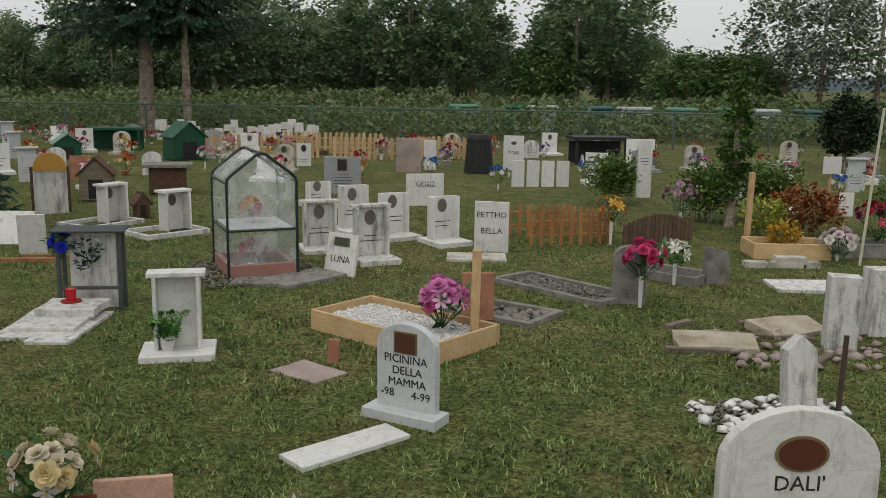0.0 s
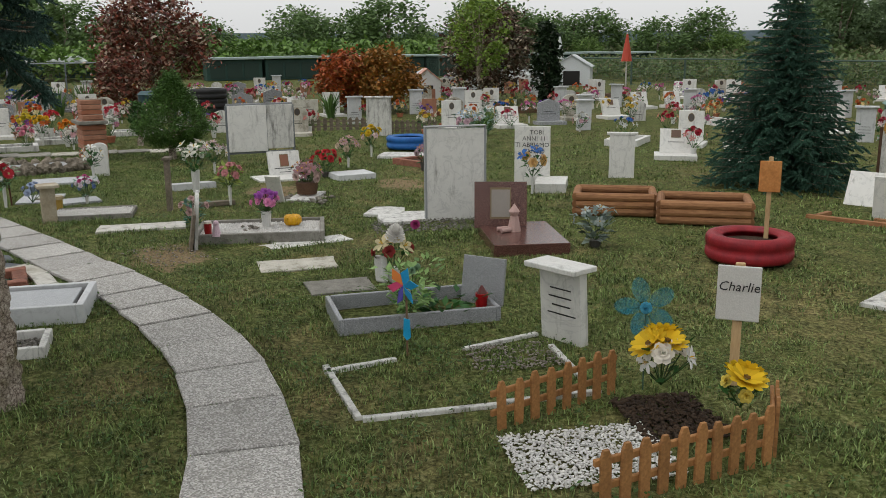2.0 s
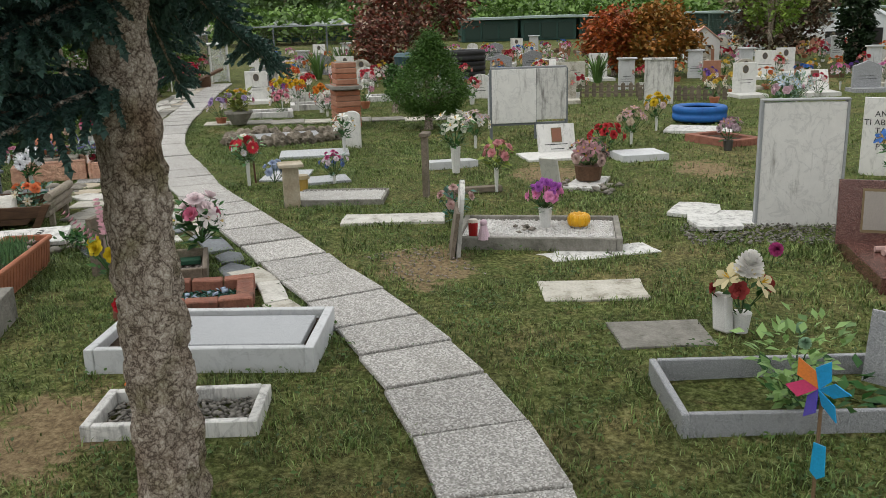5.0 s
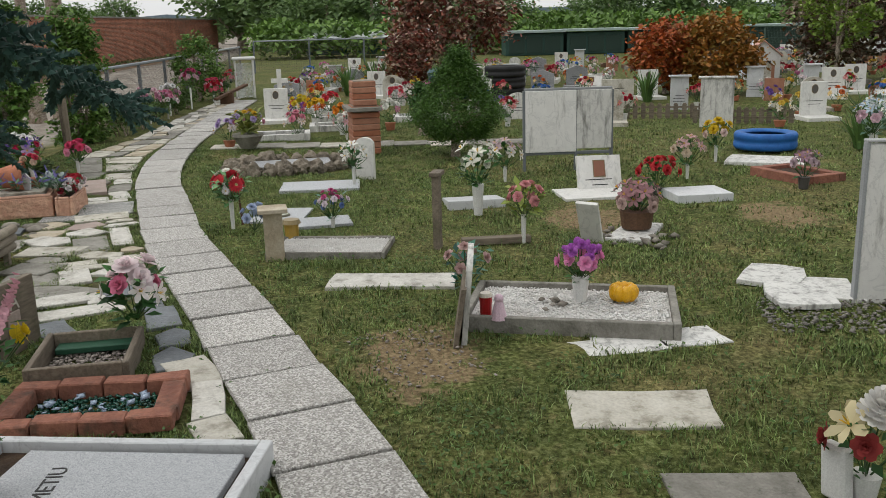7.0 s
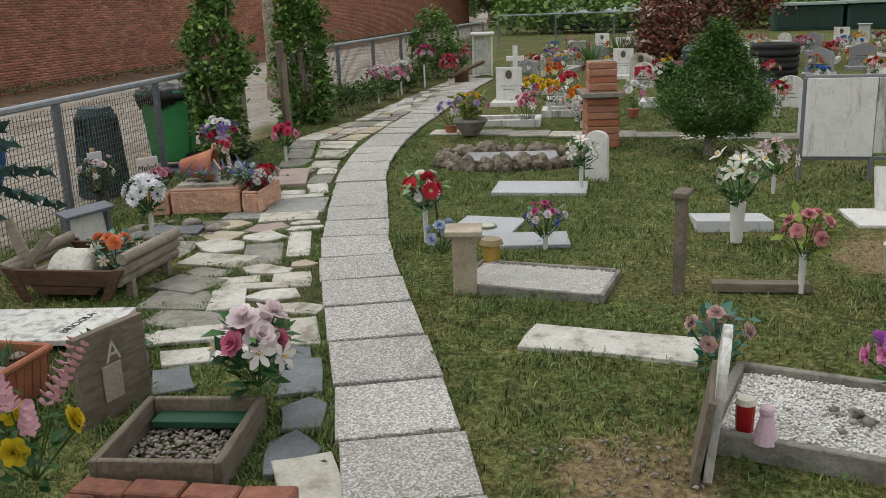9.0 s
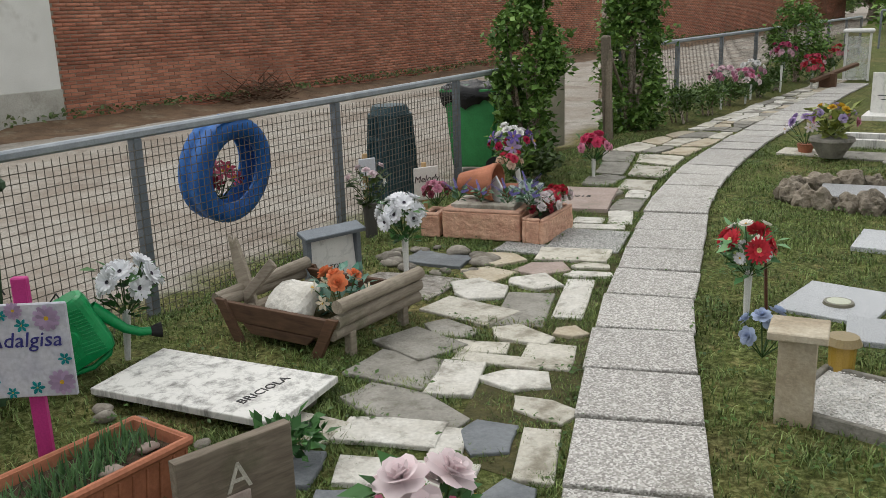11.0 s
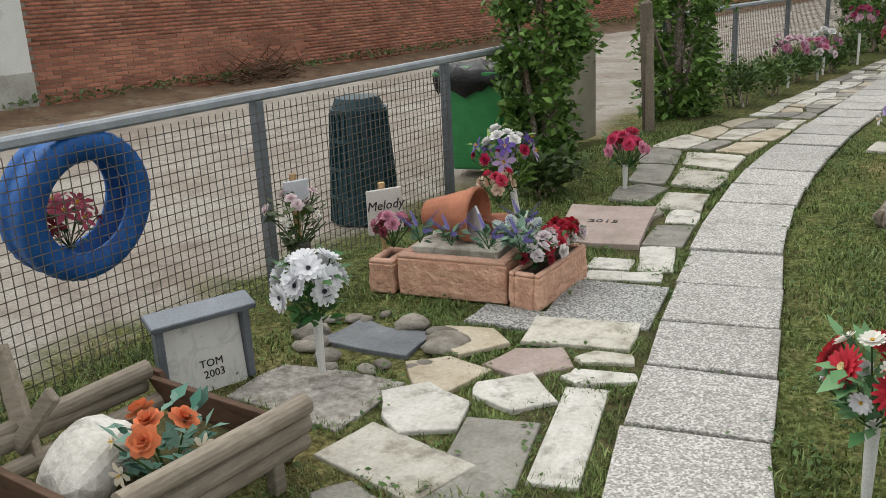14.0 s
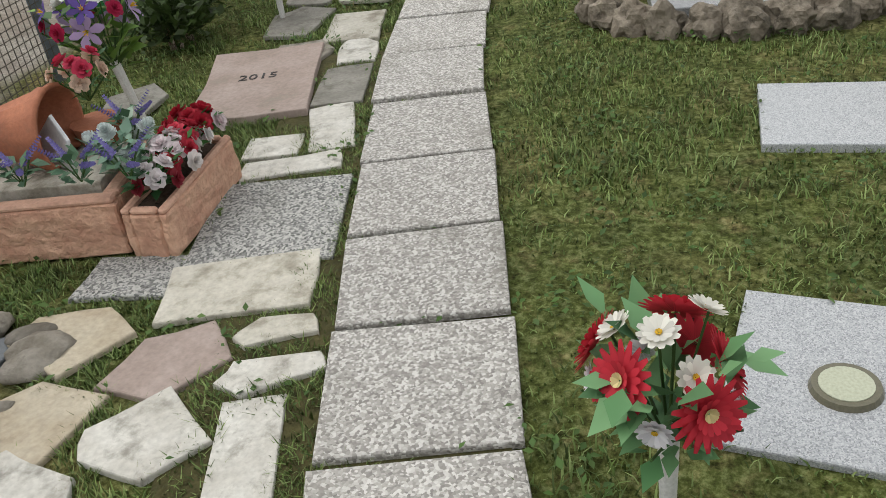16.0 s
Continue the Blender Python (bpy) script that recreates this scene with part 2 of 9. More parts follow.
SLATE = surface("slate", "7d8285", "62666a", 6, 0.7, 0.4, 60, "7d7a70", 4, 0.58, spread=0.2)
PINK_STONE = surface("pink_flagstone", "b0a199", "948379", 4, 0.8, 0.4, 60, "8a847a", 4, 0.55)
OCHRE_STONE = surface("ochre_flagstone", "c4bba8", "a3947a", 4, 0.8, 0.45, 60, "7d7466", 4, 0.55)
PEBBLE = surface("river_pebble", "a8a297", "7f786b", 14, 0.8, 0.5, 70, "5f584c", 12, 0.55, spread=0.45)
PINK_TUFA = surface("pink_hewn_tufa", "dcb398", "c0917a", 14, 0.9, 1.0, 45, "8a6b58", 6, 0.58, spread=0.05)
PINK_SMOOTH = surface("pink_tufa_rim", "d2aa93", "bb917c", 8, 0.85, 0.4, 70, "8d7a6c", 5, 0.55, spread=0.05)
RED_GRANITE = speckled("red_granite", [(0.0, "2f1d1b"), (0.35, "53332d"), (0.7, "6a463e"), (0.95, "87685e")], 260, 0.2, 0.05, "6b5a55", 0.7)
GREY_GRANITE = speckled("grey_granite", [(0.0, "66686a"), (0.35, "85878a"), (0.7, "9d9fa1"), (0.95, "b9babb")], 380, 0.4, 0.08, "6d6c66", 0.6)
PALE_GRANITE = speckled("pale_speckled_marble", [(0.0, "84878a"), (0.3, "a0a3a6"), (0.7, "b0b3b5"), (0.95, "c0c2c3")], 300, 0.4, 0.06, "85867f", 0.6)
CONCRETE = surface("weathered_concrete", "9a978e", "77746b", 7, 0.9, 0.6, 70, "55534a", 9, 0.52)
TERRACOTTA = surface("terracotta", "b9785a", "9c6248", 8, 0.75, 0.2, 80, "8c6a55", 4, 0.6)
TERRA_TILE = surface("terracotta_tile", "b5836a", "9c6b54", 8, 0.8, 0.2, 80, "77584a", 4, 0.6)
BRICK = surface("old_brick", "c98a70", "ae6f58", 1.1, 0.9, 0.5, 60, "94705c", 0.7, 0.56, spread=0.45)
MORTAR = surface("lime_mortar", "a39a8c", "847a6c", 6, 0.95, 0.5, 70, "5d564a", 3, 0.55)
PLASTER = surface("pale_plaster", "ecede8", "d8d9d3", 1.3, 0.9, 0.2, 60, "aaa9a0", 0.9, 0.56)
PLASTER_LOW = surface("grey_plinth_plaster", "c3c2b9", "a8a69c", 2.2, 0.95, 0.35, 60, "7d7a6e", 1.8, 0.55)
PINE_WOOD = wood("fresh_pine", "d9bd90", "c6a473")
FENCE_WOOD = wood("honey_picket_wood", "b98650", "93653a", up=True)
POST_WOOD = wood("pine_post", "d2b487", "b9966a", up=True)
LOG_WOOD = wood("weathered_log", "a39a8a", "7f7466", 0.85, "5f6046")
OLD_WOOD = wood("old_grey_wood", "8a7f70", "655b4e", 0.85, "55563f")
BROWN_WOOD = wood("dark_brown_wood", "6d513c", "4e3828", 0.8)
RED_LOG = wood("reddish_half_logs", "a87b52", "83583a", 0.8)
def bark_material():
    k = Nodes("spruce_bark")
    ridge = k.math("ABSOLUTE", k.math("SUBTRACT", k.noise(26, 5, 0.6), 0.5))
    flake = k.math("ABSOLUTE", k.math("SUBTRACT", k.noise(70, 4, 0.6), 0.5))
    crack = k.math("MINIMUM", k.math("MULTIPLY", ridge, 1.0), k.math("ADD", k.math("MULTIPLY", flake, 0.8), 0.02))
    c = k.ramp(crack, (0.0, rgb("463d35")), (0.025, rgb("8a7e72")), (0.07, rgb("b3a89b")), (0.16, rgb("cec7bc")))
    c = k.mix(k.step(k.noise(7, 4), 0.5, 0.68), c, rgb("c3c4ae"), "MULTIPLY")
    c = k.mix(k.step(k.noise(4, 3), 0.5, 0.7), c, rgb("cbbfb2"), "MULTIPLY")
    k.bump(crack, 0.7, 0.03)
    return k.end(c, 0.95, 0.0, 0.1)


BARK = bark_material()
STEEL = surface("galvanised_steel", "7b8289", "666d74", 8, 0.5, 0.1, 120, "5c5148", 5, 0.66, metal=0.35, spread=0.05)
RAIL = surface("galvanised_rail", "a3a9ae", "8a9197", 8, 0.5, 0.1, 120, "6a625a", 5, 0.64, metal=0.3, spread=0.05)
WIRE = plain("wire", "6a655d", 0.6, 0.2)
GREEN_WIRE = plain("green_coated_wire", "4d6157", 0.6)
BLUE_RUBBER = surface("blue_painted_rubber", "246ab4", "1b5499", 12, 0.55, 0.2, 90, "2a3f5c", 8, 0.66)
RED_RUBBER = surface("red_painted_rubber", "a3232c", "7f1a24", 12, 0.55, 0.2, 90, "56222a", 8, 0.64)
BLACK_RUBBER = surface("black_rubber", "2b2b2c", "1c1c1d", 12, 0.7, 0.2, 90)
SOIL = surface("dark_soil", "4b3b2c", "33281e", 12, 1.0, 0.9, 60)
WHITE_GRAVEL = surface("white_gravel", "f4f3ef", "dedbd5", 12, 0.8, 0.05, 90, spread=0.16)
OLD_BRICK = surface("kerb_brick", "a36f5b", "825547", 11, 0.9, 0.7, 50, "57463c", 7, 0.54, spread=0.3)
MOSS = surface("mossy_joint_soil", "54502f", "3b3a20", 16, 1.0, 0.8, 60, "6d6440", 9, 0.55, spread=0)
GREY_GRAVEL = surface("grey_gravel", "96928a", "7a766d", 12, 0.85, 0.1, 90, spread=0.5)
MIX_GRAVEL = surface("mixed_gravel", "b3aaa2", "8d837b", 12, 0.85, 0.1, 90, spread=0.45)
GLASSY = surface("green_glass_pebbles", "2f6b52", "1f4a44", 12, 0.25, 0.1, 90, spread=0.5)
WHITE_PLASTIC = plain("white_plastic", "d6d6d2", 0.45)
LETTER = plain("dark_lettering", "2c2b2a", 0.6)
GOLD_LETTER = plain("worn_lettering", "6b655c", 0.6)
STEM = leafy("stems", "3c5a26", "2d4720", see=0)
SPRIG = leafy("bouquet_leaves", "2f5a2c", "47753a", "1f4023")
PALE_SPRIG = leafy("pale_bouquet_leaves", "7f9a86", "5f8570", "a9bba8")
NEEDLES = leafy("spruce_needles", "2c4233", "3b5543", "496a55", see=0.15)
NEEDLES_BLUE = leafy("blue_spruce_needles", "2f4740", "43605a", "5a7d74", see=0.12)

# ---- building blocks ----
KEEP_OUT = []  # plan rectangles on which no grass grows: x, y, half length, half width, angle


def bare(x, y, length, width, a, grow=0.0):
    KEEP_OUT.append((x, y, length / 2 + grow, width / 2 + grow, radians(a)))


def level(x, y):
    """The height of the ground: flat lawn that drops a little at the yard fence."""
    f = y - 0.108 * (x + 9.9)
    return -0.15 * min(max((-3.55 - f) / 0.55, 0.0), 1.0)


def part(name, shape, material, parent=None, label="", m=None):
    """Link a bmesh or mesh as one object, under a thing or a part."""
    if isinstance(shape, bmesh.types.BMesh):
        me = bpy.data.meshes.new(name)
        shape.to_mesh(me)
        shape.free()
    else:
        me = shape
    if material and not me.materials:
        for x in material if isinstance(material, (list, tuple)) else (material,):
            me.materials.append(x)
    ob = new(name, me)
    if parent:
        ob.parent = parent
    if m is not None:
        ob.matrix_basis = m
    return tagged(ob, label)


def thing(name, x, y, a=0.0, label="", category="", group="", z=None):
    e = new(name)
    e.empty_display_size = 0.1
    e.matrix_basis = pose(x, y, level(x, y) if z is None else z, 0, 0, a)
    return tagged(e, label, category, group)


def raw(name, v, f, smooth=False):
    """A mesh from arrays of vertices and triangles or quads."""
    v, f = np.asarray(v, np.float32), np.asarray(f, np.int32)
    me = bpy.data.meshes.new(name)
    k = f.shape[1]
    me.vertices.add(len(v)), me.loops.add(f.size), me.polygons.add(len(f))
    me.vertices.foreach_set("co", v.ravel())
    me.loops.foreach_set("vertex_index", f.ravel())
    me.polygons.foreach_set("loop_start", np.arange(len(f), dtype=np.int32) * k)
    if smooth:
        me.polygons.foreach_set("use_smooth", np.ones(len(f), bool))
    me.update(calc_edges=True)
    return me


def turns(rx, ry, rz):
    """Rotation matrices from arrays of radians."""
    n = len(rz)
    cx, sx, cy, sy, cz, sz = np.cos(rx), np.sin(rx), np.cos(ry), np.sin(ry), np.cos(rz), np.sin(rz)
    o, i = np.zeros(n), np.ones(n)
    a = np.stack([np.stack([i, o, o], 1), np.stack([o, cx, -sx], 1), np.stack([o, sx, cx], 1)], 1)
    b = np.stack([np.stack([cy, o, sy], 1), np.stack([o, i, o], 1), np.stack([-sy, o, cy], 1)], 1)
    c = np.stack([np.stack([cz, -sz, o], 1), np.stack([sz, cz, o], 1), np.stack([o, o, i], 1)], 1)
    return c @ b @ a


def scatter(tv, tf, at, rot, size):
    """Many small copies of a template joined into arrays."""
    tv, tf = np.asarray(tv, float), np.asarray(tf)
    size = np.asarray(size, float)
    size = size[:, None, None] if size.ndim == 1 else size[:, None, :]
    v = np.einsum("nij,nkj->nki", rot, tv[None] * size) + np.asarray(at)[:, None, :]
    f = tf[None] + (np.arange(len(v)) * len(tv))[:, None, None]
    return v.reshape(-1, 3), f.reshape(-1, tf.shape[1])


LEAF_V = [(0, 0, 0), (0.45, -0.28, 0.06), (1, 0, -0.04), (0.45, 0.28, 0.06)]
LEAF_F = [(0, 1, 2), (0, 2, 3)]
STONE_V = [(-1, 0, 0), (1, 0, 0), (0, -1, 0), (0, 1, 0), (0, 0, 0.8), (0, 0, -0.6)]
STONE_F = [(0, 2, 4), (2, 1, 4), (1, 3, 4), (3, 0, 4), (2, 0, 5), (1, 2, 5), (3, 1, 5), (0, 3, 5)]


def box(bm, sx, sy, sz, at=(0, 0, 0), rz=0.0, rx=0.0, ry=0.0, bevel=0.004):
    """A box standing on at, bevelled, added to bm."""
    made = bmesh.ops.create_cube(bm, size=1, matrix=pose(*at, rx, ry, rz) @ Matrix.Translation((0, 0, sz / 2)) @ Matrix.Diagonal((sx, sy, sz, 1)))
    if bevel:
        edges = {e for v in made["verts"] for e in v.link_edges}
        bmesh.ops.bevel(bm, geom=list(edges), offset=min(bevel, sx / 3, sy / 3, sz / 3), segments=1, profile=0.6, affect="EDGES")


def one_box(sx, sy, sz, at=(0, 0, 0), rz=0.0, rx=0.0, ry=0.0, bevel=0.004):
    bm = bmesh.new()
    box(bm, sx, sy, sz, at, rz, rx, ry, bevel)
    return bm


def cone(bm, r1, r2, h, at=(0, 0, 0), rx=0.0, ry=0.0, rz=0.0, n=12):
    bmesh.ops.create_cone(bm, cap_ends=True, segments=n, radius1=r1, radius2=r2, depth=h, matrix=pose(*at, rx, ry, rz) @ Matrix.Translation((0, 0, h / 2)))


def one_cone(*a, **k):
    bm = bmesh.new()
    cone(bm, *a, **k)
    return bm


def outline(points, h, bevel=0.006, lift=0.0, rough=0.0):
    """A flat stone: an outline drawn upwards, with rounded upper edges."""
    bm = bmesh.new()
    low = [bm.verts.new((x, y, lift)) for x, y in points]
    top = [bm.verts.new((x * (1 - 0.0), y, lift + h + random.uniform(-rough, rough))) for x, y in points]
    n = len(points)
    f = bm.faces.new(top)
    for i in range(n):
        bm.faces.new((low[i], low[(i + 1) % n], top[(i + 1) % n], top[i]))
    bm.faces.new(low[::-1])
    bmesh.ops.recalc_face_normals(bm, faces=bm.faces)
    if bevel:
        bmesh.ops.bevel(bm, geom=list(f.edges), offset=bevel, segments=2, profile=0.5, affect="EDGES")
    return bm


def lump(r, rugged=0.5, flat=0.62):
    """One uneven field stone."""
    bm = bmesh.new()
    bmesh.ops.create_icosphere(bm, subdivisions=2, radius=r)
    o = Vector((random.uniform(0, 50), random.uniform(0, 50), 0))
    for v in bm.verts:
        v.co *= 1 + rugged * noise.noise(v.co * (0.75 / r) + o) + 0.3 * rugged * noise.noise(v.co * (2.2 / r) + o)
        v.co.x *= 1.3
        v.co.z *= flat
    for f in bm.faces:
        f.smooth = True
    return bm


def tube(path, radii, n=8):
    """A round rod along points."""
    path = [Vector(p) for p in path]
    v, f = [], []
    for i, p in enumerate(path):
        d = (path[min(i + 1, len(path) - 1)] - path[max(i - 1, 0)]).normalized()
        q = d.to_track_quat("Z", "Y").to_matrix()
        r = radii[i] if isinstance(radii, (list, tuple)) else radii
        v += [tuple(p + q @ Vector((r * math.cos(j * math.tau / n), r * math.sin(j * math.tau / n), 0))) for j in range(n)]
    for i in range(len(path) - 1):
        f += [(i * n + j, i * n + (j + 1) % n, (i + 1) * n + (j + 1) % n, (i + 1) * n + j) for j in range(n)]
    me = raw("rod", v, f, True)
    return me


def lettering(words, size, material, parent, m, label="", spacing=1.0, shear=0.0):
    """Words in the built-in font as a thin mesh, facing the front of the thing."""
    cu = bpy.data.curves.new("lettering", "FONT")
    cu.body, cu.size, cu.extrude, cu.align_x, cu.resolution_u = words, size, 0.0015, "CENTER", 2
    cu.space_line, cu.space_character, cu.shear = 1.0, spacing, shear
    tmp = bpy.data.objects.new("lettering", cu)
    scene.collection.objects.link(tmp)
    me = bpy.data.meshes.new_from_object(tmp.evaluated_get(bpy.context.evaluated_depsgraph_get()))
    bpy.data.objects.remove(tmp)
    me.materials.clear()
    return part("lettering", me, material, parent, label, m)


def bars(width, lines, step, parent, material, y, z, thick=0.006):
    """Writing too small to read, as plain bars."""
    bm = bmesh.new()
    for i in range(lines):
        w = width * random.uniform(0.55, 1.0)
        box(bm, w, 0.002, thick, (0, y, z - i * step), bevel=0)
    return part("inscription", bm, material, parent, "dark inscription too small to read")


# ---- plants ----
def petal_ring(n, length, width, cup, lift, start=0.0, inner=0.12, curl=0.0):
    """Petals round a centre, each a bent strip of two quads."""
    v, f = [], []
    for i in range(n):
        a = start + i * math.tau / n
        c, s = math.cos(a), math.sin(a)
        for u, w in ((inner, 0.35), (0.62, 1.0), (1.0, 0.4)):
            r = u * length * math.cos(cup)
            z = lift + u * length * math.sin(cup) - curl * u * u * length
            for side in (-1, 1):
                o = side * w * width / 2
                v.append((r * c - o * s, r * s + o * c, z))
        b = i * 6
        f += [(b, b + 2, b + 3, b + 1), (b + 2, b + 4, b + 5, b + 3)]
    return v, f


_BLOOM = {}


def bloom_mesh(kind, colour, heart="e3b93a"):
    """Flower heads of unit radius looking up; one mesh for each kind and colour."""
    key = kind, colour, heart
    if key in _BLOOM:
        return _BLOOM[key]
    v, f, m = [], [], []

    def add(ring, slot):
        o = len(v)
        v.extend(ring[0]), f.extend(tuple(i + o for i in q) for q in ring[1]), m.extend([slot] * len(ring[1]))

    if kind == "daisy":
        add(petal_ring(12, 1.0, 0.5, 0.25, 0.0), 0), add(petal_ring(12, 0.82, 0.42, 0.5, 0.03, 0.26), 0)
        add(petal_ring(7, 0.19, 0.18, 0.5, 0.1), 1)
    elif kind == "gerbera":
        for i, (n, r, c) in enumerate(((18, 1.0, 0.12), (18, 0.82, 0.3), (14, 0.55, 0.6))):
            add(petal_ring(n, r, 0.26, c, 0.02 * i, 0.17 * i), 0)
        add(petal_ring(9, 0.24, 0.2, 0.7, 0.08), 1)
    elif kind == "rose":
        for i, (n, r, c) in enumerate(((6, 1.0, 0.3), (5, 0.9, 0.75), (5, 0.72, 1.05), (4, 0.5, 1.3))):
            add(petal_ring(n, r, 0.95 - 0.15 * i, c, 0.06 * i, 0.5 * i, 0.05, 0.15), 0)
    elif kind == "lily":
        add(petal_ring(3, 1.1, 0.5, 0.55, 0, 0, 0.1, 0.35), 0), add(petal_ring(3, 1.1, 0.42, 0.65, 0.02, 1.05, 0.1, 0.35), 0)
        add(petal_ring(5, 0.45, 0.08, 1.2, 0.05), 1)
    elif kind == "spike":
        for i in range(9):
            add(petal_ring(5, 0.3 - 0.018 * i, 0.2, 0.5, 0.22 * i, 0.7 * i), 0)
    else:  # pompom
        for i in range(7):
            e = i / 6 * 1.35
            add(petal_ring(max(4, int(13 * math.cos(e))), 0.62, 0.34, 0.2 + e * 0.95, 0.42 * math.sin(e), 0.37 * i), 0)
    me = raw("bloom", v, f)
    me.materials.append(petal(colour)), me.materials.append(petal(heart))
    me.polygons.foreach_set("material_index", m)
    _BLOOM[key] = me
    return me


def sprig(n, radius, z0, z1, size, mat, parent, name="foliage", flat=0.5, label=""):
    """A clump of leaves round an upright axis."""
    a = np.random.uniform(0, math.tau, n)
    h = np.random.uniform(0, 1, n)
    r = radius * np.sqrt(np.random.uniform(0.02, 1, n)) * (0.35 + 0.65 * h)
    at = np.stack([r * np.cos(a), r * np.sin(a), z0 + (z1 - z0) * h], 1)
    rot = turns(np.random.uniform(-0.5, 0.5, n), np.random.uniform(-1.2, 0.4, n) * flat * 1.6, a + np.random.normal(0, 0.6, n))
    v, f = scatter(LEAF_V, LEAF_F, at, rot, size * np.random.uniform(0.6, 1.3, n))
    return tagged(part(name, raw(name, v, f), mat, parent, label), kind="stuff")


def bouquet(x, y, h, r, blooms, label, foot="pipe", leaves=60, leaf=0.05, mat=None, lean=0.0, a=0.0, z=None, spread=1.0, face=0.8, group="grave flowers", name="flower_bouquet", joined=False):
    """Artificial flowers in a holder. blooms: (kind, colour, radius, count)."""
    e = thing(name, x, y, a, label, "flowers", group, z)
    e.matrix_basis = e.matrix_basis @ pose(0, 0, 0, 0, lean, 0)
    low = max(h - 2 * r, 0.04)
    if foot == "pipe":
        part("holder", one_cone(0.014, 0.02, low + 0.03, n=10), WHITE_PLASTIC, e, "white plastic spike holder")
    elif foot == "jar":
        part("vase", one_cone(0.035, 0.05, low + 0.02, n=14), WHITE_PLASTIC, e, "small white vase")
    elif foot == "pot":
        part("pot", one_cone(0.06, 0.085, max(low, 0.09), n=16), TERRACOTTA, e, "terracotta pot")
    elif foot == "dark":
        part("vase", one_cone(0.04, 0.055, low + 0.02, n=12), tint("4c4a46"), e, "dark grave vase")
    if leaves:
        sprig(leaves, r * 1.05, low, h - r * 0.3, leaf, mat or SPRIG, e)
    total = sum(b[3] for b in blooms)
    i, bm_stem, heads = 0, bmesh.new(), bmesh.new()
    for kind, colour, size, count in blooms:
        me = bloom_mesh(kind, colour, "e8d9a0" if kind == "gerbera" else "4a4450" if colour in ("f3f5f8", "f5f6f9") else "e3b93a" if colour != "e8c32c" else "7a5a24")
        for _ in range(count):
            u = (i + 0.5) / total
            az = i * 2.39996 + random.uniform(-0.3, 0.3)
            tilt = math.acos(1 - u * (1.0 if face < 1 else 1.25)) * spread
            d = Vector((math.sin(tilt) * math.cos(az), math.sin(tilt) * math.sin(az), math.cos(tilt)))
            p = Vector((0, 0, h - r)) + Vector((d.x * r, d.y * r, d.z * r * 0.95)) * random.uniform(0.72, 1.15)
            q = d.to_track_quat("Z", "Y").to_matrix().to_4x4()
            m = Matrix.Translation(p) @ q @ Matrix.Diagonal((size,) * 3 + (1,))
            if joined:
                one = me.copy()
                one.transform(m)
                was = len(heads.faces)
                heads.from_mesh(one)
                heads.faces.ensure_lookup_table()
                for bf in heads.faces[was:]:
                    bf.material_index = blooms.index((kind, colour, size, count)) if bf.material_index == 0 else len(blooms)
                bpy.data.meshes.remove(one)
            else:
                part("bloom", me, None, e, "", m)
            cone(bm_stem, 0.003, 0.003, (p - Vector((0, 0, low))).length, (0, 0, low), 0, math.degrees(tilt) * 0.6, math.degrees(az), 4)
            i += 1
    if joined:
        tagged(part("bloom_cluster", heads, [petal(b[1]) for b in blooms] + [petal("e3b93a")], e), kind="stuff")
    else:
        heads.free()
    tagged(part("stem_bundle", bm_stem, STEM, e), kind="stuff")
    return e


def trunk_mesh(h, r0, r1, wob=0.04, n=12, segs=10, flare=0.35, plates=0.0):
    path, rad = [], []
    px, py = random.uniform(0, 9), random.uniform(0, 9)
    for i in range(segs + 1):
        u = i / segs
        path.append((wob * math.sin(px + 3 * u), wob * math.sin(py + 2.3 * u), -0.08 + (h + 0.08) * u))
        rad.append(r0 + (r1 - r0) * u + r0 * flare * max(0, 1 - u * segs / 1.5) ** 2)
    me = tube(path, rad, n)
    if plates:
        for v in me.vertices:
            q = Vector((v.co.x * 30, v.co.y * 30, v.co.z * 13))
            k = 1 + plates * (noise.noise(q) + 0.6 * noise.noise(q * 2.3))
            v.co.x, v.co.y = v.co.x * k, v.co.y * k
    return me


